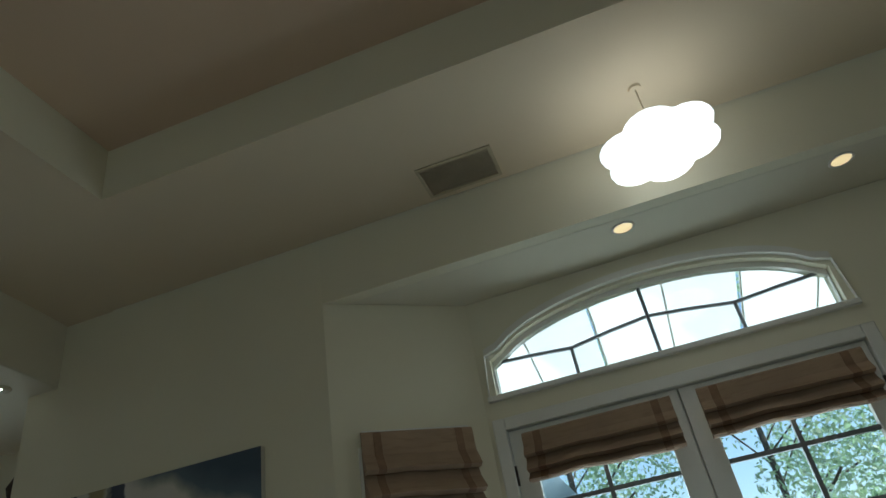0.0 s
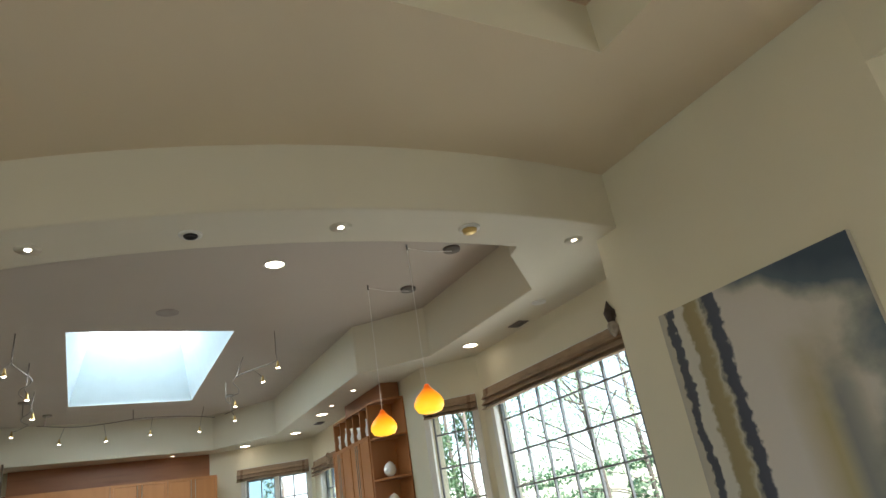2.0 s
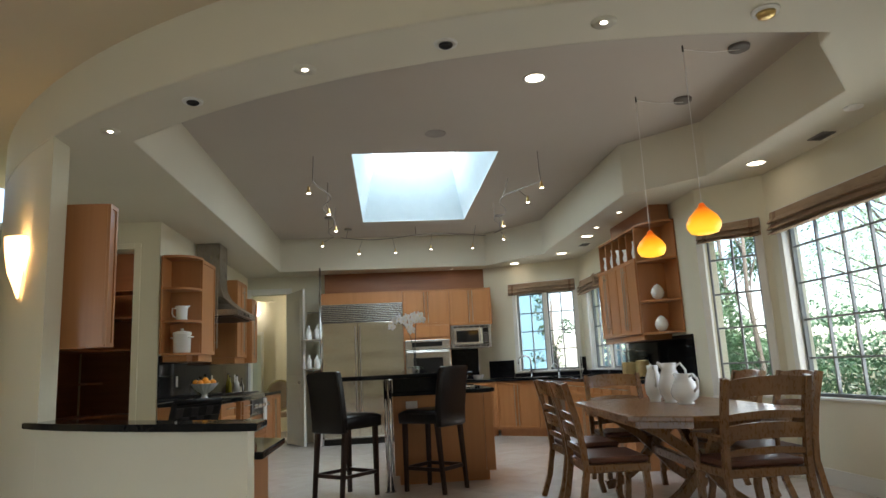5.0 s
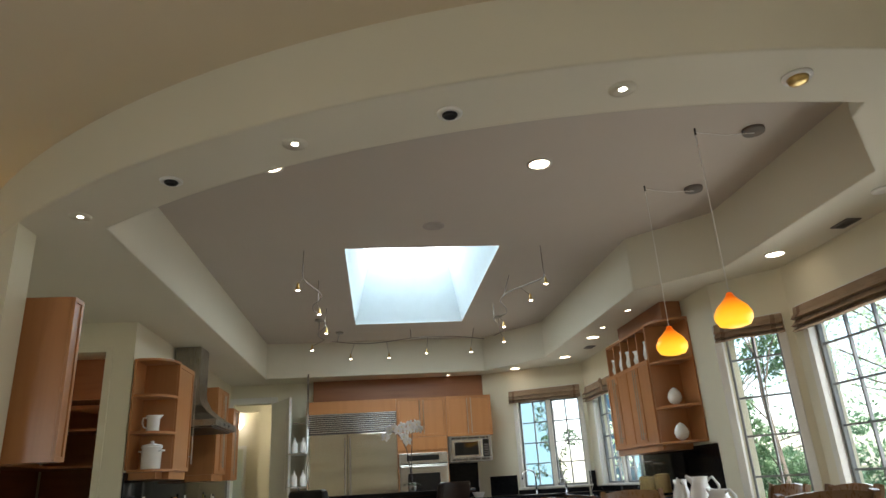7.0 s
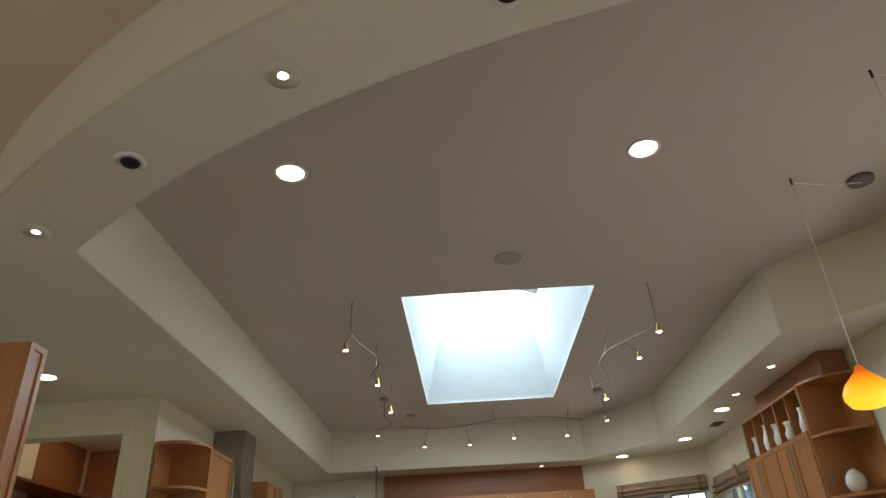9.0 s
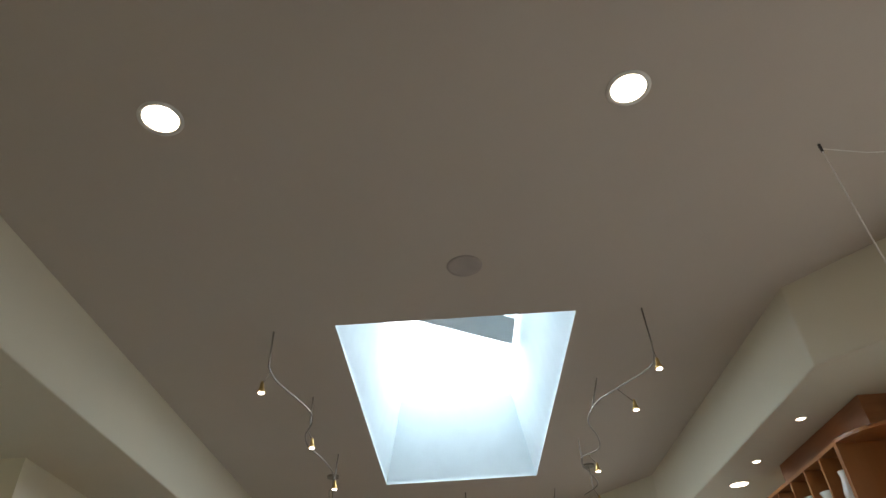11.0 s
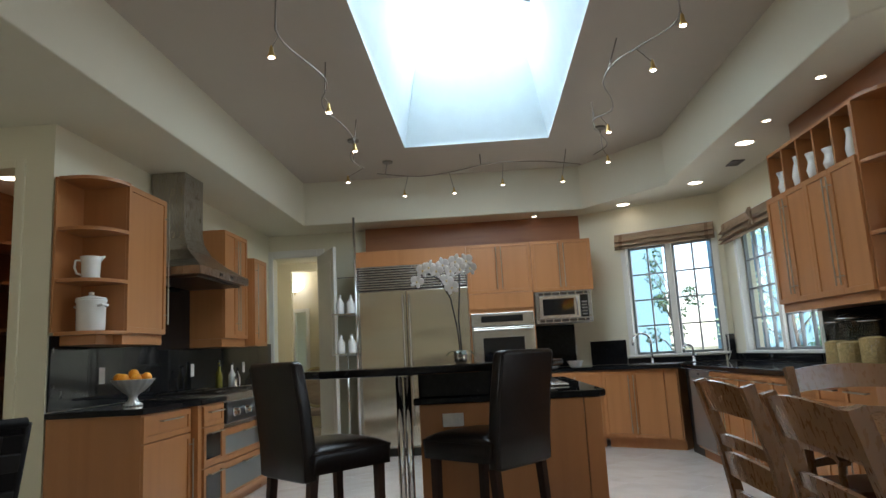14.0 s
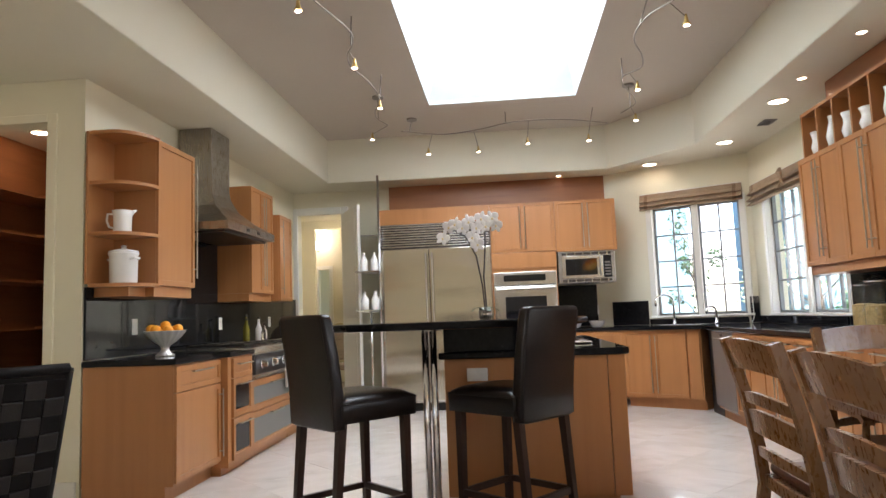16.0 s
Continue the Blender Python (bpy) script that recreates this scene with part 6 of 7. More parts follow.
part("base", lathe(bmesh.new(), [(0.065, 0.0), (0.063, -0.010), (0.03, -0.018), (0.003, -0.019)], 24), WHITE, d, smooth=True)
d = thing("ceiling_speaker", pose(-6.76, 0.555, TRAY), "round grey ceiling speaker grille", "speaker")
part("grille", lathe(bmesh.new(), [(0.105, 0.0), (0.103, -0.005), (0.08, -0.007), (0.003, -0.007)], 32), mat("speaker_cloth", (0.40, 0.35, 0.31), 0.9, bump=0.5, bump_scale=400), d, smooth=True)


def vent(m, w, h, slats, label, frame_mat, slat_mat):
    v = thing("ceiling_vent", m, label, "vent", "air vents")
    bm = bmesh.new()
    for q in ((-w / 2, -w / 2 + 0.02, -h / 2, h / 2), (w / 2 - 0.02, w / 2, -h / 2, h / 2), (-w / 2 + 0.02, w / 2 - 0.02, -h / 2, -h / 2 + 0.02), (-w / 2 + 0.02, w / 2 - 0.02, h / 2 - 0.02, h / 2)):
        box(bm, q[0], q[1], q[2], q[3], -0.010, 0.0, 0.002)
    part("frame", bm, frame_mat, v)
    part("backing", cube(-w / 2 + 0.02, w / 2 - 0.02, -h / 2 + 0.02, h / 2 - 0.02, -0.003, 0.0), slat_mat, v)
    for i in range(slats):
        y = -h / 2 + 0.02 + (h - 0.04) * (i + 0.5) / slats
        bm = cube(-w / 2 + 0.02, w / 2 - 0.02, -0.006, 0.006, -0.001, 0.001)
        bmesh.ops.transform(bm, matrix=pose(0, y, -0.006, 40), verts=bm.verts)
        part("slat", bm, slat_mat, v)


vent(pose(-5.45, 3.63, SOF), 0.20, 0.12, 6, "grey louvred air vent in the ceiling rim", GRILLE, GRILLE)
vent(pose(-10.12, 3.03, SOF), 0.20, 0.12, 6, "grey louvred air vent in the ceiling rim", GRILLE, GRILLE)
vent(pose(-0.60, 2.91, GC), 0.42, 0.27, 14, "beige louvred return-air grille in the ceiling", mat("vent_beige", (0.50, 0.43, 0.28), 0.6), mat("vent_louvre", (0.44, 0.38, 0.26), 0.6))


def rail(name_label, pts, heads, drops):
    """A bent low-voltage rail on stand-offs, with small spotlights hanging from it."""
    t = thing("track_light", pose(0, 0, 0), name_label, "track light", "bent track lights")
    n = []
    for i in range(len(pts) - 1):
        p0, p1, p2, p3 = (Vector(pts[max(0, min(len(pts) - 1, i + k))]) for k in (-1, 0, 1, 2))
        for j in range(8):
            s = j / 8
            n.append(0.5 * ((2 * p1) + (p2 - p0) * s + (2 * p0 - 5 * p1 + 4 * p2 - p3) * s * s + (3 * p1 - p0 - 3 * p2 + p3) * s ** 3))
    n.append(Vector(pts[-1]))
    part("rail", tube(bmesh.new(), n, 0.0060, 8), RAIL, t, smooth=True)
    for x, y, z, canopy in drops:
        q = min(n, key=lambda v: (v.xy - Vector((x, y))).length)
        part("stand_off", tube(bmesh.new(), [(x, y, TRAY), q], 0.006, 6), RAIL, t)
        if canopy:
            part("canopy", lathe(bmesh.new(), [(0.06, -0.02), (0.062, 0.0)], 20, (x, y, TRAY)), RAIL, t)
    for x, y, z in heads:
        q = min(n, key=lambda v: (v.xy - Vector((x, y))).length)
        e = Vector((x, y, z))
        part("head_stem", tube(bmesh.new(), [q, e + Vector((0, 0, 0.055))], 0.0035, 6), RAIL, t)
        h = part("head", lathe(bmesh.new(), [(0.006, 0.075), (0.011, 0.06), (0.014, 0.035), (0.020, 0.015), (0.030, -0.004)], 14, e), BRASS, t, "small flared brass spotlight", smooth=True)
        part("bulb", lathe(bmesh.new(), [(0.021, 0.002), (0.019, -0.008), (0.003, -0.012)], 12, e), LAMP_SPOT, h, "glowing bulb")


RZ, RB, HZ = 3.19, 3.29, 3.06
TL = "wavy bronzed track light with brass spotlights"
at = lambda pts, z: [(x, y, z) for x, y in pts]
rail(TL, at([(-7.38, -0.72), (-7.60, -0.715), (-8.07, -0.60), (-8.30, -0.62), (-8.53, -0.715), (-8.78, -0.74), (-9.07, -0.68), (-9.46, -0.655), (-9.75, -0.70), (-9.97, -0.78), (-10.2, -0.80), (-10.46, -0.735)], RZ),
     at([(-7.47, -0.775), (-8.46, -0.645), (-9.46, -0.637), (-10.51, -0.918)], HZ), [(-7.37, -0.71, 0, False), (-8.39, -0.645, 0, False), (-9.65, -0.65, 0, False), (-10.25, -0.80, 0, True)])
rail(TL, at([(-7.38, 1.73), (-7.70, 1.80), (-8.01, 1.642), (-8.25, 1.517), (-8.60, 1.497), (-8.97, 1.632), (-9.25, 1.68), (-9.43, 1.565), (-9.65, 1.60), (-9.86, 1.69), (-10.24, 1.825), (-10.56, 1.738)], RZ),
     at([(-7.48, 1.77), (-8.12, 1.75), (-9.43, 1.68), (-10.41, 1.855)], HZ), [(-7.36, 1.72, 0, False), (-8.37, 1.58, 0, False), (-9.65, 1.60, 0, False), (-10.4, 1.80, 0, True)])
rail("wavy bronzed track light along the far edge of the ceiling", at([(-11.06, -0.68), (-11.30, -0.217), (-11.19, 0.208), (-10.96, 0.652), (-11.01, 1.217), (-11.26, 1.712)], RB),
     at([(-11.33, -0.40), (-11.36, 0.197), (-11.115, 0.774), (-11.145, 1.47)], 3.07), [(-11.1, -0.56, 0, True), (-11.06, 0.53, 0, False), (-11.1, 1.53, 0, False)])

# ---- great room ----
lamp_ob = thing("ceiling_lamp", pose(0.37, 2.74, 2.93), "brightly lit ceiling lamp of overlapping white glass petals", "lamp")
part("rod", tube(bmesh.new(), [(0, 0, 0.05), (0, 0, GC - 2.93)], 0.004, 8), GCEIL, lamp_ob)
part("rose", lathe(bmesh.new(), [(0.03, GC - 2.93 - 0.015), (0.032, GC - 2.93)], 20), GCEIL, lamp_ob)
for i in range(6):
    a = 2 * math.pi * (i + 0.3) / 6
    part("petal", ball(bmesh.new(), (0.155 * math.cos(a), 0.155 * math.sin(a), -0.01), 0.122, (1.05, 1.05, 0.45), 18, 10), OPAL, lamp_ob, smooth=True)
for i in range(4):
    a = 2 * math.pi * (i + 0.5) / 4
    part("upper_petal", ball(bmesh.new(), (0.08 * math.cos(a), 0.08 * math.sin(a), 0.065), 0.09, (1.0, 1.0, 0.5), 16, 10), OPAL, lamp_ob, smooth=True)
part("middle_petal", ball(bmesh.new(), (0, 0, -0.035), 0.11, (1.1, 1.1, 0.5), 16, 10), OPAL, lamp_ob, smooth=True)
for x in (0.13, 1.23):
    downlight(x, 3.285, SOF, 0.05, "recessed downlight with a warm gold reflector", glow("gold_reflector", (1.0, 0.72, 0.36), 0.6))

painting = thing("painting", Matrix.Translation((-3.19, 3.098, 0)), "large unframed abstract canvas in slate blue, ivory and ochre", "painting")
part("canvas", cube(0, 1.265, -0.035, 0.0, 0.75, 2.17, 0.003), mat("canvas_ground", (0.60, 0.58, 0.50), 0.8, vary=0.12, scale=3, bump=0.4, bump_scale=200), painting)


def canvas_paint():
    """Abstract paint: soft cloud, slate top corner, ragged dark stripes, ochre bands."""
    m = bpy.data.materials.new("abstract_paint")
    m.use_nodes = True
    t = m.node_tree
    n, l = t.nodes, t.links
    b = n["Principled BSDF"]
    b.inputs["Roughness"].default_value = 0.6
    co, sp = n.new("ShaderNodeTexCoord"), n.new("ShaderNodeSeparateXYZ")
    shrink = n.new("ShaderNodeMapping")
    shrink.inputs["Scale"].default_value = (0.887, 1, 1)
    l.new(co.outputs["Object"], shrink.inputs[0])
    l.new(shrink.outputs[0], sp.inputs[0])

    def noise_of(scale, detail, stretch=(1, 1, 1)):
        mp, nz = n.new("ShaderNodeMapping"), n.new("ShaderNodeTexNoise")
        mp.inputs["Scale"].default_value = stretch
        nz.inputs["Scale"].default_value, nz.inputs["Detail"].default_value = scale, detail
        l.new(co.outputs["Object"], mp.inputs[0]), l.new(mp.outputs[0], nz.inputs["Vector"])
        return nz.outputs["Fac"]

    def math_node(op, a, c):
        k = n.new("ShaderNodeMath")
        k.operation = op
        for i, v in enumerate((a, c)):
            if isinstance(v, (int, float)):
                k.inputs[i].default_value = v
            else:
                l.new(v, k.inputs[i])
        return k.outputs[0]

    def ramp(v, stops):
        r = n.new("ShaderNodeValToRGB")
        e = r.color_ramp.elements
        while len(e) < len(stops):
            e.new(0.5)
        for q, (p, c) in zip(e, stops):
            q.position, q.color = p, (*c, 1)
        l.new(v, r.inputs["Fac"])
        return r.outputs["Color"]

    wob = math_node("MULTIPLY", math_node("SUBTRACT", noise_of(5, 2, (1, 1, 1.2)), 0.5), 0.06)
    rag = math_node("MULTIPLY", math_node("SUBTRACT", noise_of(22, 8), 0.5), 0.07)
    u = math_node("ADD", sp.outputs["X"], math_node("ADD", wob, rag))
    left = ramp(u, [(0.0, (0.46, 0.44, 0.36)), (0.045, (0.50, 0.46, 0.36)), (0.055, (0.07, 0.08, 0.10)), (0.10, (0.08, 0.09, 0.11)), (0.11, (0.60, 0.58, 0.50)),
                    (0.17, (0.60, 0.58, 0.50)), (0.19, (0.30, 0.25, 0.13)), (0.27, (0.34, 0.28, 0.14)), (0.30, (0.50, 0.47, 0.36)), (0.325, (0.06, 0.07, 0.095)), (0.385, (0.07, 0.08, 0.11)), (0.40, (0.62, 0.58, 0.52)), (0.5, (0.62, 0.58, 0.52))])
    cloud = noise_of(2.4, 5)
    d = math_node("ADD", math_node("MULTIPLY", math_node("SUBTRACT", sp.outputs["X"], 0.85), 1.3), math_node("MULTIPLY", math_node("MAXIMUM", math_node("SUBTRACT", sp.outputs["Z"], 1.85), 0.0), 2.0))
    blue = math_node("ADD", d, math_node("MULTIPLY", math_node("SUBTRACT", cloud, 0.5), 0.9))
    right = ramp(blue, [(0.0, (0.62, 0.58, 0.52)), (0.12, (0.60, 0.57, 0.50)), (0.22, (0.33, 0.34, 0.30)), (0.36, (0.10, 0.14, 0.18)), (0.7, (0.055, 0.085, 0.12))])
    och = n.new("ShaderNodeMix")
    och.data_type = "RGBA"
    hump = ramp(sp.outputs["X"], [(0.0, (0, 0, 0)), (0.58, (0, 0, 0)), (0.74, (0.9, 0.9, 0.9)), (0.86, (0.5, 0.5, 0.5)), (0.98, (0, 0, 0))])
    fade = math_node("MINIMUM", math_node("MAXIMUM", math_node("MULTIPLY", math_node("SUBTRACT", math_node("ADD", 1.42, cloud), sp.outputs["Z"]), 2.2), 0.0), 1.0)
    band = math_node("MULTIPLY", hump, fade)
    l.new(band, och.inputs["Factor"])
    l.new(right, och.inputs["A"])
    och.inputs["B"].default_value = (0.40, 0.34, 0.17, 1)
    veil = n.new("ShaderNodeMix")
    veil.data_type = "RGBA"
    hump2 = ramp(sp.outputs["X"], [(0.0, (0, 0, 0)), (0.76, (0, 0, 0)), (0.83, (0.75, 0.75, 0.75)), (0.89, (0.5, 0.5, 0.5)), (0.95, (0, 0, 0))])
    low = math_node("MINIMUM", math_node("MAXIMUM", math_node("MULTIPLY", math_node("SUBTRACT", math_node("ADD", 1.18, cloud), sp.outputs["Z"]), 4.0), 0.0), 1.0)
    l.new(math_node("MULTIPLY", hump2, low), veil.inputs["Factor"])
    l.new(och.outputs["Result"], veil.inputs["A"])
    veil.inputs["B"].default_value = (0.15, 0.19, 0.22, 1)
    mx = n.new("ShaderNodeMix")
    mx.data_type = "RGBA"
    step = n.new("ShaderNodeMapRange")
    step.inputs["From Min"].default_value, step.inputs["From Max"].default_value = 0.40, 0.46
    l.new(u, step.inputs["Value"])
    l.new(step.outputs["Result"], mx.inputs["Factor"])
    l.new(left, mx.inputs["A"]), l.new(veil.outputs["Result"], mx.inputs["B"])
    l.new(mx.outputs["Result"], b.inputs["Base Color"])
    bp = n.new("ShaderNodeBump")
    bp.inputs["Strength"].default_value, bp.inputs["Distance"].default_value = 0.4, 0.003
    l.new(noise_of(40, 4), bp.inputs["Height"])
    l.new(bp.outputs["Normal"], b.inputs["Normal"])
    return m


part("paint_layer", cube(0.002, 1.263, -0.038, -0.0355, 0.752, 2.168), canvas_paint(), painting, "abstract paint in slate blue, ivory and ochre")


def sconce(m, label, s=1.0):
    w = thing("wall_sconce", m, label, "sconce", "wall sconces")
    bm = bmesh.new()
    rows = []
    for i in range(9):
        a = math.pi * i / 8
        rows.append([bm.verts.new((0.13 * s * math.cos(a) * k, -0.11 * s * math.sin(a) * k - 0.012, z * s)) for k, z in ((1.0, 0.20), (0.92, 0.08), (0.70, -0.06), (0.10, -0.24))])
    for a, c in zip(rows, rows[1:]):
        for k in range(3):
            bm.faces.new((a[k], a[k + 1], c[k + 1], c[k]))
    bmesh.ops.solidify(bm, geom=bm.faces[:], thickness=0.006)
    part("shade", bm, SCONCE, w, "glowing amber-white glass half-cone")
    part("bracket", cube(-0.03, 0.03, -0.03, 0.0, -0.10, 0.08, 0.004), BRASS, w)
    return w


sy = -2.62
sx = on_arc(RF, sy)
ang = math.degrees(math.atan2(sy - CY, sx - CX))
sconce(pose(sx + 0.002, sy, 2.03, 0, 0, ang + 90), "lit half-cone glass wall sconce on the bowed wall")
sl, sd = lamp("sconce_bulb", "POINT", pose(sx + 0.08, sy + 0.01, 2.12), 1.0, (1.0, 0.72, 0.40))
sd.shadow_soft_size = 0.04

# hall beyond the doorway
bowl_lamp = thing("uplight", pose(-15.57, -2.93, 2.42), "white glass bowl uplight on the hall wall", "lamp")
part("bowl", lathe(bmesh.new(), [(0.02, 0.0), (0.10, 0.03), (0.16, 0.09), (0.175, 0.14), (0.165, 0.14), (0.14, 0.09), (0.02, 0.02)], 24, (0.18, 0, 0)), OPAL, bowl_lamp, smooth=True)
part("finial", lathe(bmesh.new(), [(0.003, -0.05), (0.018, -0.03), (0.012, 0.0)], 12, (0.18, 0, 0)), BRASS, bowl_lamp)
part("bracket", tube(bmesh.new(), [(-0.028, 0, 0.06), (0.06, 0, 0.02), (0.18, 0, -0.005)], 0.012, 8), BRASS, bowl_lamp)
al, ad = lamp("alcove_bulb", "POINT", pose(-15.39, -2.93, 2.62), 0.45, (1.0, 0.92, 0.76))
ad.shadow_soft_size = 0.08
# added fill without a fitting, brightens the hall walls
hl, hd = lamp("hall_fill", "POINT", pose(-14.3, -1.65, 2.4), 4.0, (1.0, 0.94, 0.80))
hd.shadow_soft_size = 0.15
bm = bmesh.new()
for a in ((-2.79, -2.72, 0, 2.13), (-2.99, -2.79, 2.06, 2.13), (-3.06, -2.99, 0, 2.13)):
    box(bm, -15.598, -15.572, a[0], a[1], a[2], a[3], 0.004)
tagged(link("trim_hall_opening", bm, WHITE), kind="structure")


def hall_chair(m):
    c = thing("hall_armchair", m, "gilded antique armchair with an oval back in the hall", "chair")
    G = mat("pale_gilt_wood", (0.42, 0.33, 0.16), 0.4, 0.3)
    part("seat", cube(-0.25, 0.25, -0.24, 0.24, 0.40, 0.48, 0.02), LINEN, c)
    bm = bmesh.new()
    ball(bm, (0, -0.25, 0.80), 0.22, (1, 0.12, 1.15), 18, 10)
    part("backrest", bm, LINEN, c, smooth=True)
    part("back_frame", tube(bmesh.new(), [(0.23 * math.cos(a), -0.25, 0.80 + 0.27 * math.sin(a)) for a in [2 * math.pi * i / 20 for i in range(21)]], 0.02, 8), G, c, smooth=True)
    for x in (-1, 1):
        part("arm", tube(bmesh.new(), [(x * 0.23, -0.22, 0.72), (x * 0.29, 0.05, 0.70), (x * 0.29, 0.18, 0.68), (x * 0.27, 0.20, 0.63), (x * 0.25, 0.12, 0.48)], 0.016, 8), G, c, smooth=True)
        for y in (-0.22, 0.21):
            part("leg", tube(bmesh.new(), [(x * 0.23, y, 0.41), (x * 0.25, y * 1.1, 0.28), (x * 0.22, y, 0.10), (x * 0.25, y * 1.15, 0.0)], 0.022, 8, 0.013), G, c, smooth=True)


hall_chair(pose(-13.35, -2.02, 0, 0, 0, 100))


# carved bracket above the dining window
orn = thing("wall_ornament", pose(-4.215, 3.655, 2.36), "small dark carved wall ornament with a pale lower half", "ornament")
part("crest", lathe(bmesh.new(), [(0.004, 0.30), (0.020, 0.26), (0.050, 0.20), (0.042, 0.16), (0.030, 0.12)], 12, (0, 0, 0)), mat("dark_carving", (0.06, 0.04, 0.03), 0.6, vary=0.4, scale=20, bump=0.8, bump_scale=60), orn)
part("corbel", lathe(bmesh.new(), [(0.030, 0.119), (0.046, 0.09), (0.040, 0.04), (0.014, 0.0), (0.003, -0.005)], 12, (0, 0, 0)), mat("pale_carving", (0.38, 0.33, 0.27), 0.7, vary=0.4, scale=25, bump=0.8, bump_scale=60), orn)
part("back_plate", cube(-0.02, 0.02, 0.0, 0.113, 0.17, 0.23, 0.003), mat("bracket_plate", (0.10, 0.07, 0.05), 0.6), orn)


# ---- garden ----
ground = tagged(link("ground", cube(-150, 150, -150, 300, -0.6, -0.15), EARTH), kind="structure")
RND = np.random.RandomState(7)


def leaf_cloud(centres, radii, count, size, flat=1.0):
    """Many small two-faced leaves spread in clumps."""
    c = np.asarray(centres, float)
    r = np.asarray(radii, float)
    pick = RND.choice(len(c), count, p=r ** 2 / np.sum(r ** 2))
    d = RND.normal(size=(count, 3))
    d /= np.linalg.norm(d, axis=1)[:, None]
    p = c[pick] + d * (r[pick] * RND.uniform(0.45, 1.05, count) ** 0.6)[:, None] * np.array((1, 1, flat))
    u = RND.normal(size=(count, 3))
    u /= np.linalg.norm(u, axis=1)[:, None]
    w = np.cross(u, RND.normal(size=(count, 3)))
    w /= np.linalg.norm(w, axis=1)[:, None]
    s = size * 0.72 * RND.uniform(0.6, 1.4, count)[:, None]
    a, b, e, f = p - u * s, p + w * s * 0.42 + u * s * 0.1, p + u * s, p - w * s * 0.42 + u * s * 0.1
    verts = np.stack((a, b, e, f), 1).reshape(-1, 3)
    faces = np.arange(count * 4).reshape(-1, 4)
    me = bpy.data.meshes.new("leaves")
    me.from_pydata(verts.tolist(), [], faces.tolist())
    return me


def tree(x, y, high, spread, count, size, m, label, lean=0.0, bare=0.35, limb=0.009, girth=0.03):
    t = thing("tree", pose(x, y, -0.15), label, "tree", "garden trees")
    rnd = random.Random(int(x * 13 + y * 7))
    bm = bmesh.new()
    top = Vector((lean, 0, high * 0.8))
    tube(bm, [(0, 0, 0), (lean * 0.2, 0.05, high * 0.25), (lean * 0.6, -0.05, high * 0.55), top], girth * high, 10, 0.006 * high)
    part("trunk", bm, BARK, t, smooth=True)
    cs, rs = [], []
    for i in range(15):
        a = rnd.uniform(0, 6.28)
        z = high * rnd.uniform(bare, 0.98)
        o = spread * (0.35 + 0.65 * rnd.random()) * (1.0 - 0.5 * abs(z / high - 0.6))
        e = Vector((lean * z / high + o * math.cos(a), o * math.sin(a), z))
        s = Vector((lean * 0.6 * z / high, 0, z * 0.72))
        bm = bmesh.new()
        tube(bm, [s, s.lerp(e, 0.5) + Vector((0, 0, 0.1)), e], limb * high, 6, 0.003 * high)
        part("limb", bm, BARK, t)
        cs.append(e), rs.append(spread * rnd.uniform(0.22, 0.42))
    me = leaf_cloud(cs, rs, count, size)
    me.materials.append(m)
    ob = new("crown", me)
    ob.parent = t
    return t


tree(-8.5, 8.2, 5.5, 2.2, 5200, 0.05, LEAF_B, "sunlit garden tree with pale green leaves", limb=0.002, girth=0.015)
tree(-11.6, 9.4, 6.0, 2.4, 5600, 0.055, LEAF_B, "sunlit garden tree near the house", limb=0.002, girth=0.015)
tree(-14.5, 13.5, 7.0, 3.2, 2200, 0.085, LEAF_B, "tall garden tree with light green leaves", bare=0.2, limb=0.002, girth=0.011)
tree(-9.8, 14.5, 7.5, 3.2, 2000, 0.085, LEAF_B, "tall broad garden tree", bare=0.2, limb=0.002, girth=0.011)
tree(-5.8, 10.5, 6.0, 2.6, 2000, 0.08, LEAF_B, "sunlit garden tree with pale green leaves", bare=0.25, limb=0.002, girth=0.015)
tree(-20.0, 10.5, 8.0, 3.5, 2200, 0.10, LEAF_A, "tall garden tree beyond the lawn", bare=0.2, limb=0.002, girth=0.011)
tree(-17.2, 6.6, 4.2, 1.5, 900, 0.09, LEAF_B, "small pale tree behind the house", limb=0.002, girth=0.010)
tree(-15.6, 3.85, 3.4, 0.5, 1100, 0.05, LEAF_C, "slender dark tree outside the sink window", bare=0.3, limb=0.003)
tree(-1.2, 9.6, 5.5, 2.3, 15000, 0.05, LEAF_B, "leafy tree facing the garden doors", bare=0.08, limb=0.002, girth=0.010)
tree(1.2, 8.8, 5.0, 2.2, 15000, 0.05, LEAF_B, "leafy tree facing the garden doors", bare=0.08, limb=0.002, girth=0.010)
tree(-3.6, 8.4, 5.2, 2.2, 9000, 0.05, LEAF_A, "bushy garden tree by the terrace", bare=0.15)
tree(3.8, 9.5, 6.0, 2.6, 12000, 0.06, LEAF_B, "leafy tree beyond the terrace", bare=0.12)

tree(-10.9, 6.0, 4.2, 1.0, 11000, 0.055, LEAF_A, "dense dark green tree close to the dining corner", bare=0.1, limb=0.003, girth=0.014)


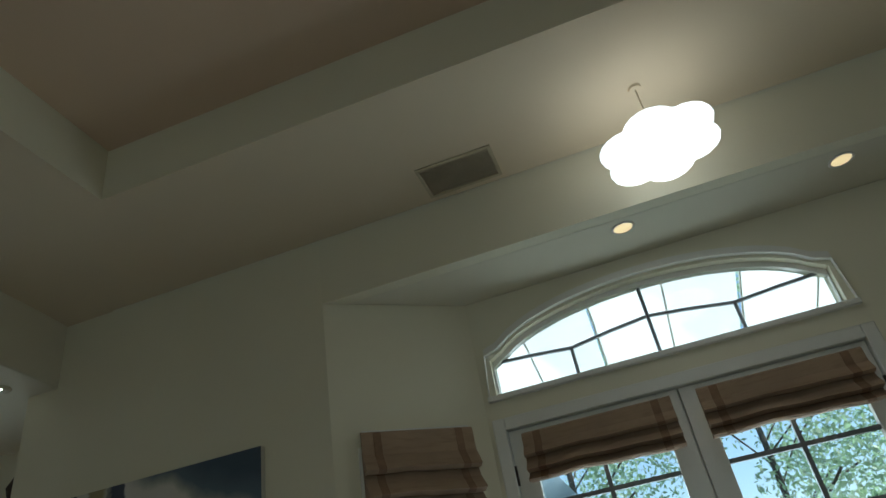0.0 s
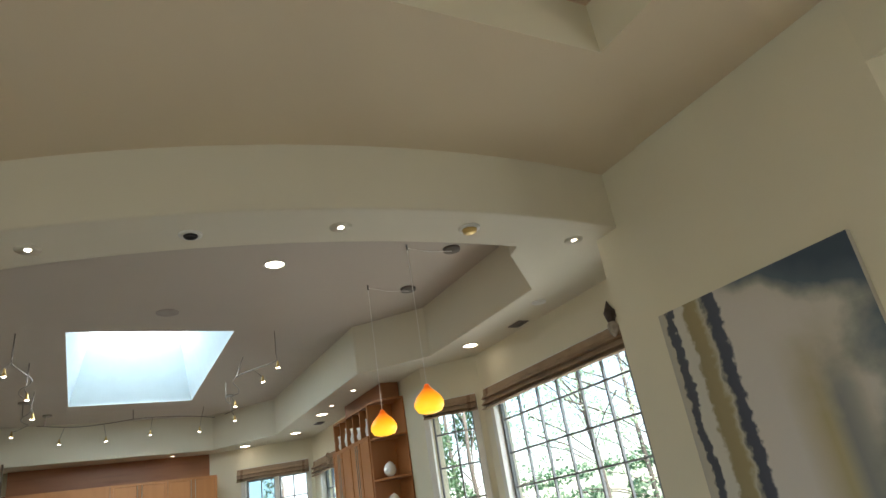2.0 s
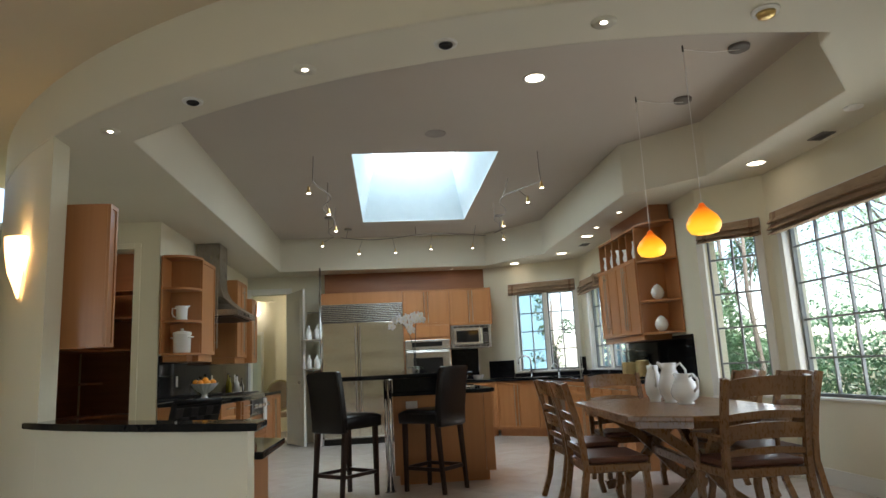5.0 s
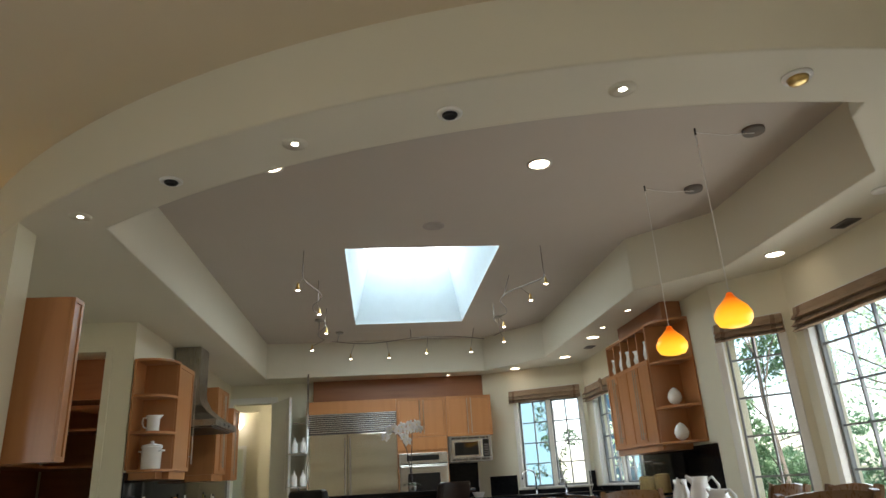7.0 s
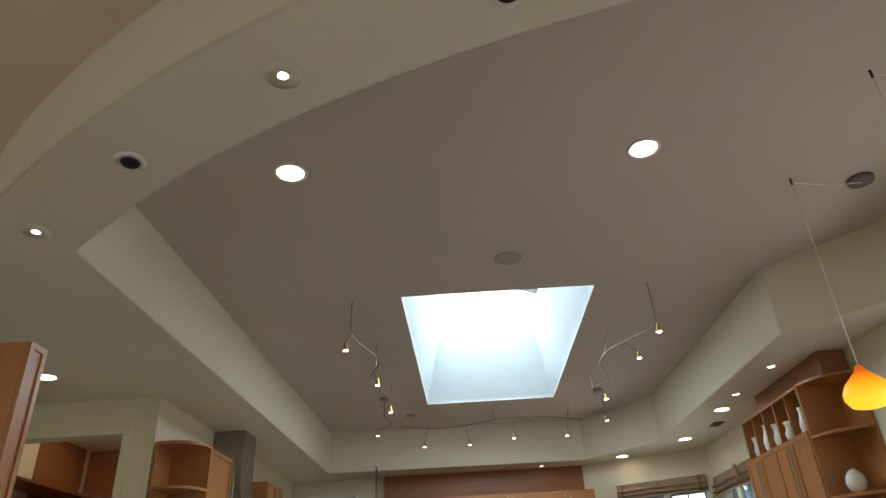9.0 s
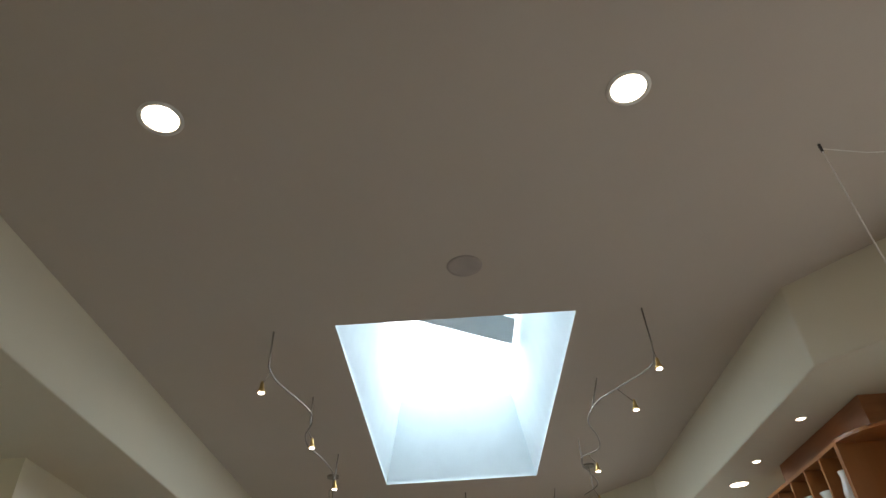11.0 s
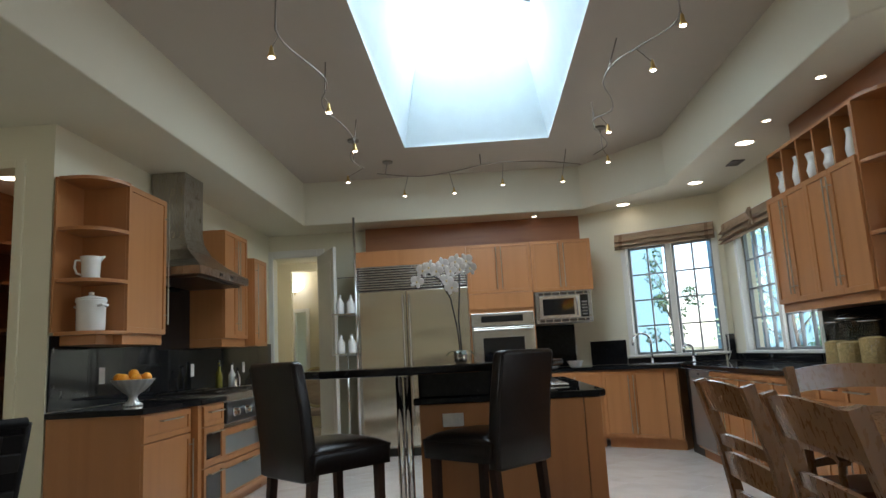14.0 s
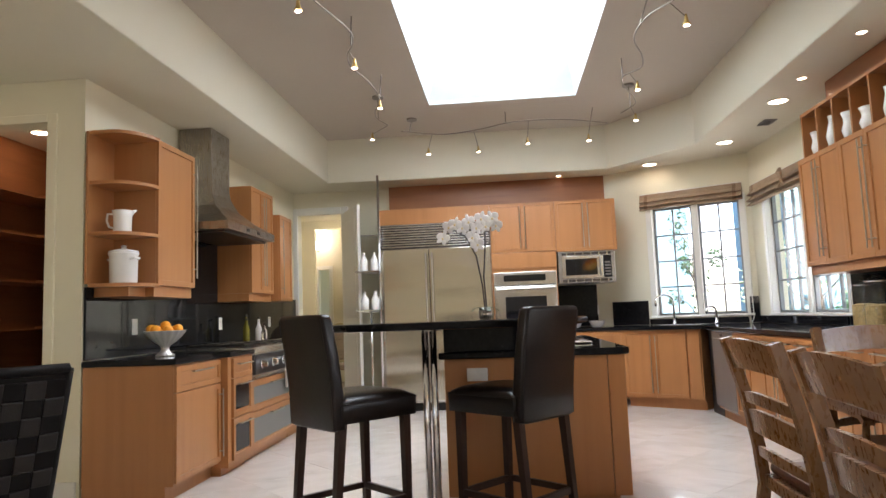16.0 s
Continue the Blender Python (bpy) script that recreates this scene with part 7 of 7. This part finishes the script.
def hedge(x0, x1, y, high, deep, count, size, m, label):
    n = int((x1 - x0) / 0.35) + 1
    cs = [(x0 + (x1 - x0) * (i + RND.uniform(-0.3, 0.3)) / n, y + RND.uniform(-deep, deep) / 2, -0.15 + high * f) for i in range(n) for f in (0.2, 0.5, 0.8)]
    me = leaf_cloud(cs, [0.36] * len(cs), count, size)
    me.materials.append(m)
    tagged(new("hedge", me), label, "hedge", "hedges", "stuff")


hedge(-13.0, -3.0, 6.3, 1.25, 0.7, 14000, 0.06, LEAF_C, "clipped dark green hedge below the dining windows")
hedge(-18.0, -12.5, 7.6, 1.6, 0.8, 9000, 0.08, LEAF_A, "loose green hedge behind the house")
hedge(-30.0, 14.0, 19.0, 3.2, 2.5, 9000, 0.20, LEAF_A, "tall far hedge closing the garden")
hedge(-3.2, 5.5, 6.6, 2.0, 0.8, 8000, 0.07, LEAF_B, "flowering hedge along the terrace")

# neighbouring wing seen from the sink
wing = thing("house_wing", pose(-19.5, 5.2, 0), "pale blue stuccoed house wing with a flat parapet", "house")
part("wall", cube(-1.5, 1.5, -3.2, -0.8, -0.2, 4.2), STUCCO, wing)
part("roof", cube(-1.6, 1.6, -3.3, -0.7, 4.2, 4.35, 0.02), WHITE, wing)

wing = thing("house_wing", pose(-20, 7.8, 0), "pale blue stuccoed house wing behind the hedge", "house")
part("wall", cube(-1.6, 1.6, -1.2, 1.2, -0.2, 4.6), STUCCO, wing)
part("roof", cube(-1.7, 1.7, -1.3, 1.3, 4.6, 4.75, 0.02), WHITE, wing)

# terrace roof outside the garden doors: posts, rafters and white sheets
per = thing("pergola", pose(0, 0, 0), "white terrace roof of rafters and translucent sheets", "pergola")
SHEET = mat("white_roof_sheet", (0.80, 0.82, 0.80), 0.5, vary=0.04)
SHEET.node_tree.nodes["Principled BSDF"].inputs["Transmission Weight"].default_value = 0.0
tl = SHEET.node_tree.nodes.new("ShaderNodeBsdfTranslucent")
tl.inputs["Color"].default_value = (0.95, 0.97, 0.95, 1)
mxs = SHEET.node_tree.nodes.new("ShaderNodeMixShader")
mxs.inputs[0].default_value = 0.85
SHEET.node_tree.links.new(SHEET.node_tree.nodes["Principled BSDF"].outputs[0], mxs.inputs[1])
SHEET.node_tree.links.new(tl.outputs[0], mxs.inputs[2])
SHEET.node_tree.links.new(mxs.outputs[0], SHEET.node_tree.nodes["Material Output"].inputs["Surface"])
for x in np.arange(-2.4, 4.4, 0.55):
    bm = bmesh.new()
    tube(bm, [(x, 3.85, 3.38), (x, 6.1, 2.77)], 0.008, 6)
    part("rafter", bm, WHITE, per)
for x0 in np.arange(-2.4, 4.2, 1.1):
    bm = bmesh.new()
    vs = [bm.verts.new(v) for v in ((x0, 3.82, 3.42), (x0 + 1.08, 3.82, 3.42), (x0 + 1.08, 6.3, 2.75), (x0, 6.3, 2.75))]
    bm.faces.new(vs)
    bmesh.ops.solidify(bm, geom=bm.faces[:], thickness=0.01)
    part("roof_sheet", bm, SHEET, per)
part("beam", cube(-2.6, 4.6, 5.95, 6.05, 2.50, 2.66), WHITE, per)
for x in (-2.5, 2.1, 4.4):
    part("post", cube(x - 0.06, x + 0.06, 5.94, 6.06, -0.15, 2.5), WHITE, per)

# the roof's side: a sloping sheet with a scalloped white valance
bm = bmesh.new()
bm.faces.new([bm.verts.new(v) for v in ((-2.45, 5.2, 2.27), (-1.1, 5.2, 2.62), (-1.1, 9.4, 2.62), (-2.45, 9.4, 2.27))])
bmesh.ops.solidify(bm, geom=bm.faces[:], thickness=0.02)
part("side_sheet", bm, mat("pale_blue_sheet", (0.55, 0.64, 0.70), 0.6, vary=0.06, scale=3), per)
for i in range(15):
    bm = bmesh.new()
    y = 5.35 + i * 0.28
    prism(bm, [(0.13 * math.cos(a), 0.16 * math.sin(a)) for a in [math.pi * (1 + k / 8) for k in range(9)]], 0, 0.02)
    bmesh.ops.transform(bm, matrix=Matrix.Translation((-2.46, y, 2.29)) @ Matrix.Rotation(radians(90), 4, "Z") @ Matrix.Rotation(radians(90), 4, "X"), verts=bm.verts)
    part("valance_scallop", bm, WHITE, per)
part("post", cube(-2.44, -2.36, 9.26, 9.34, -0.15, 2.27), WHITE, per)

# ---- marble floor tiles, laid on the diagonal ----
def floor_tiles():
    s, joint = 0.61, 0.0025
    bm = bmesh.new()
    h = s / 2 - joint / 2
    box(bm, -h, h, -h, h, -0.006, 0.0)
    me = None
    ca = math.cos(math.pi / 4)
    near = []
    for i in range(-26, 27):
        for j in range(-26, 27):
            x, y = -7.0 + (i - j) * s * ca, 0.3 + (i + j) * s * ca
            if -12.9 < x < 0.9 and -4.1 < y < 4.0:
                near.append((math.hypot((x + 6.5) * 0.8, y), x, y))
    near.sort()
    rest = bmesh.new()
    for k, (_, x, y) in enumerate(near):
        if k < 290:
            if me is None:
                ob = link("tile", bm, MARBLE, floor)
                me = ob.data
            else:
                ob = new("tile", me)
                ob.parent = floor
            ob.matrix_basis = pose(x, y, 0, 0, 0, 45 + 90 * (k % 4))
        else:
            box(rest, -h, h, -h, h, -0.006, 0.0, 0, pose(x, y, 0, 0, 0, 45))
    r = link("tiles", rest, MARBLE, floor)
    r["kind"] = "stuff"


floor_tiles()
box_bm = cube(1.2, 5.0, -5.2, 3.6, -0.006, 0.0)
tagged(link("floor_great_room", box_bm, MARBLE), kind="structure")
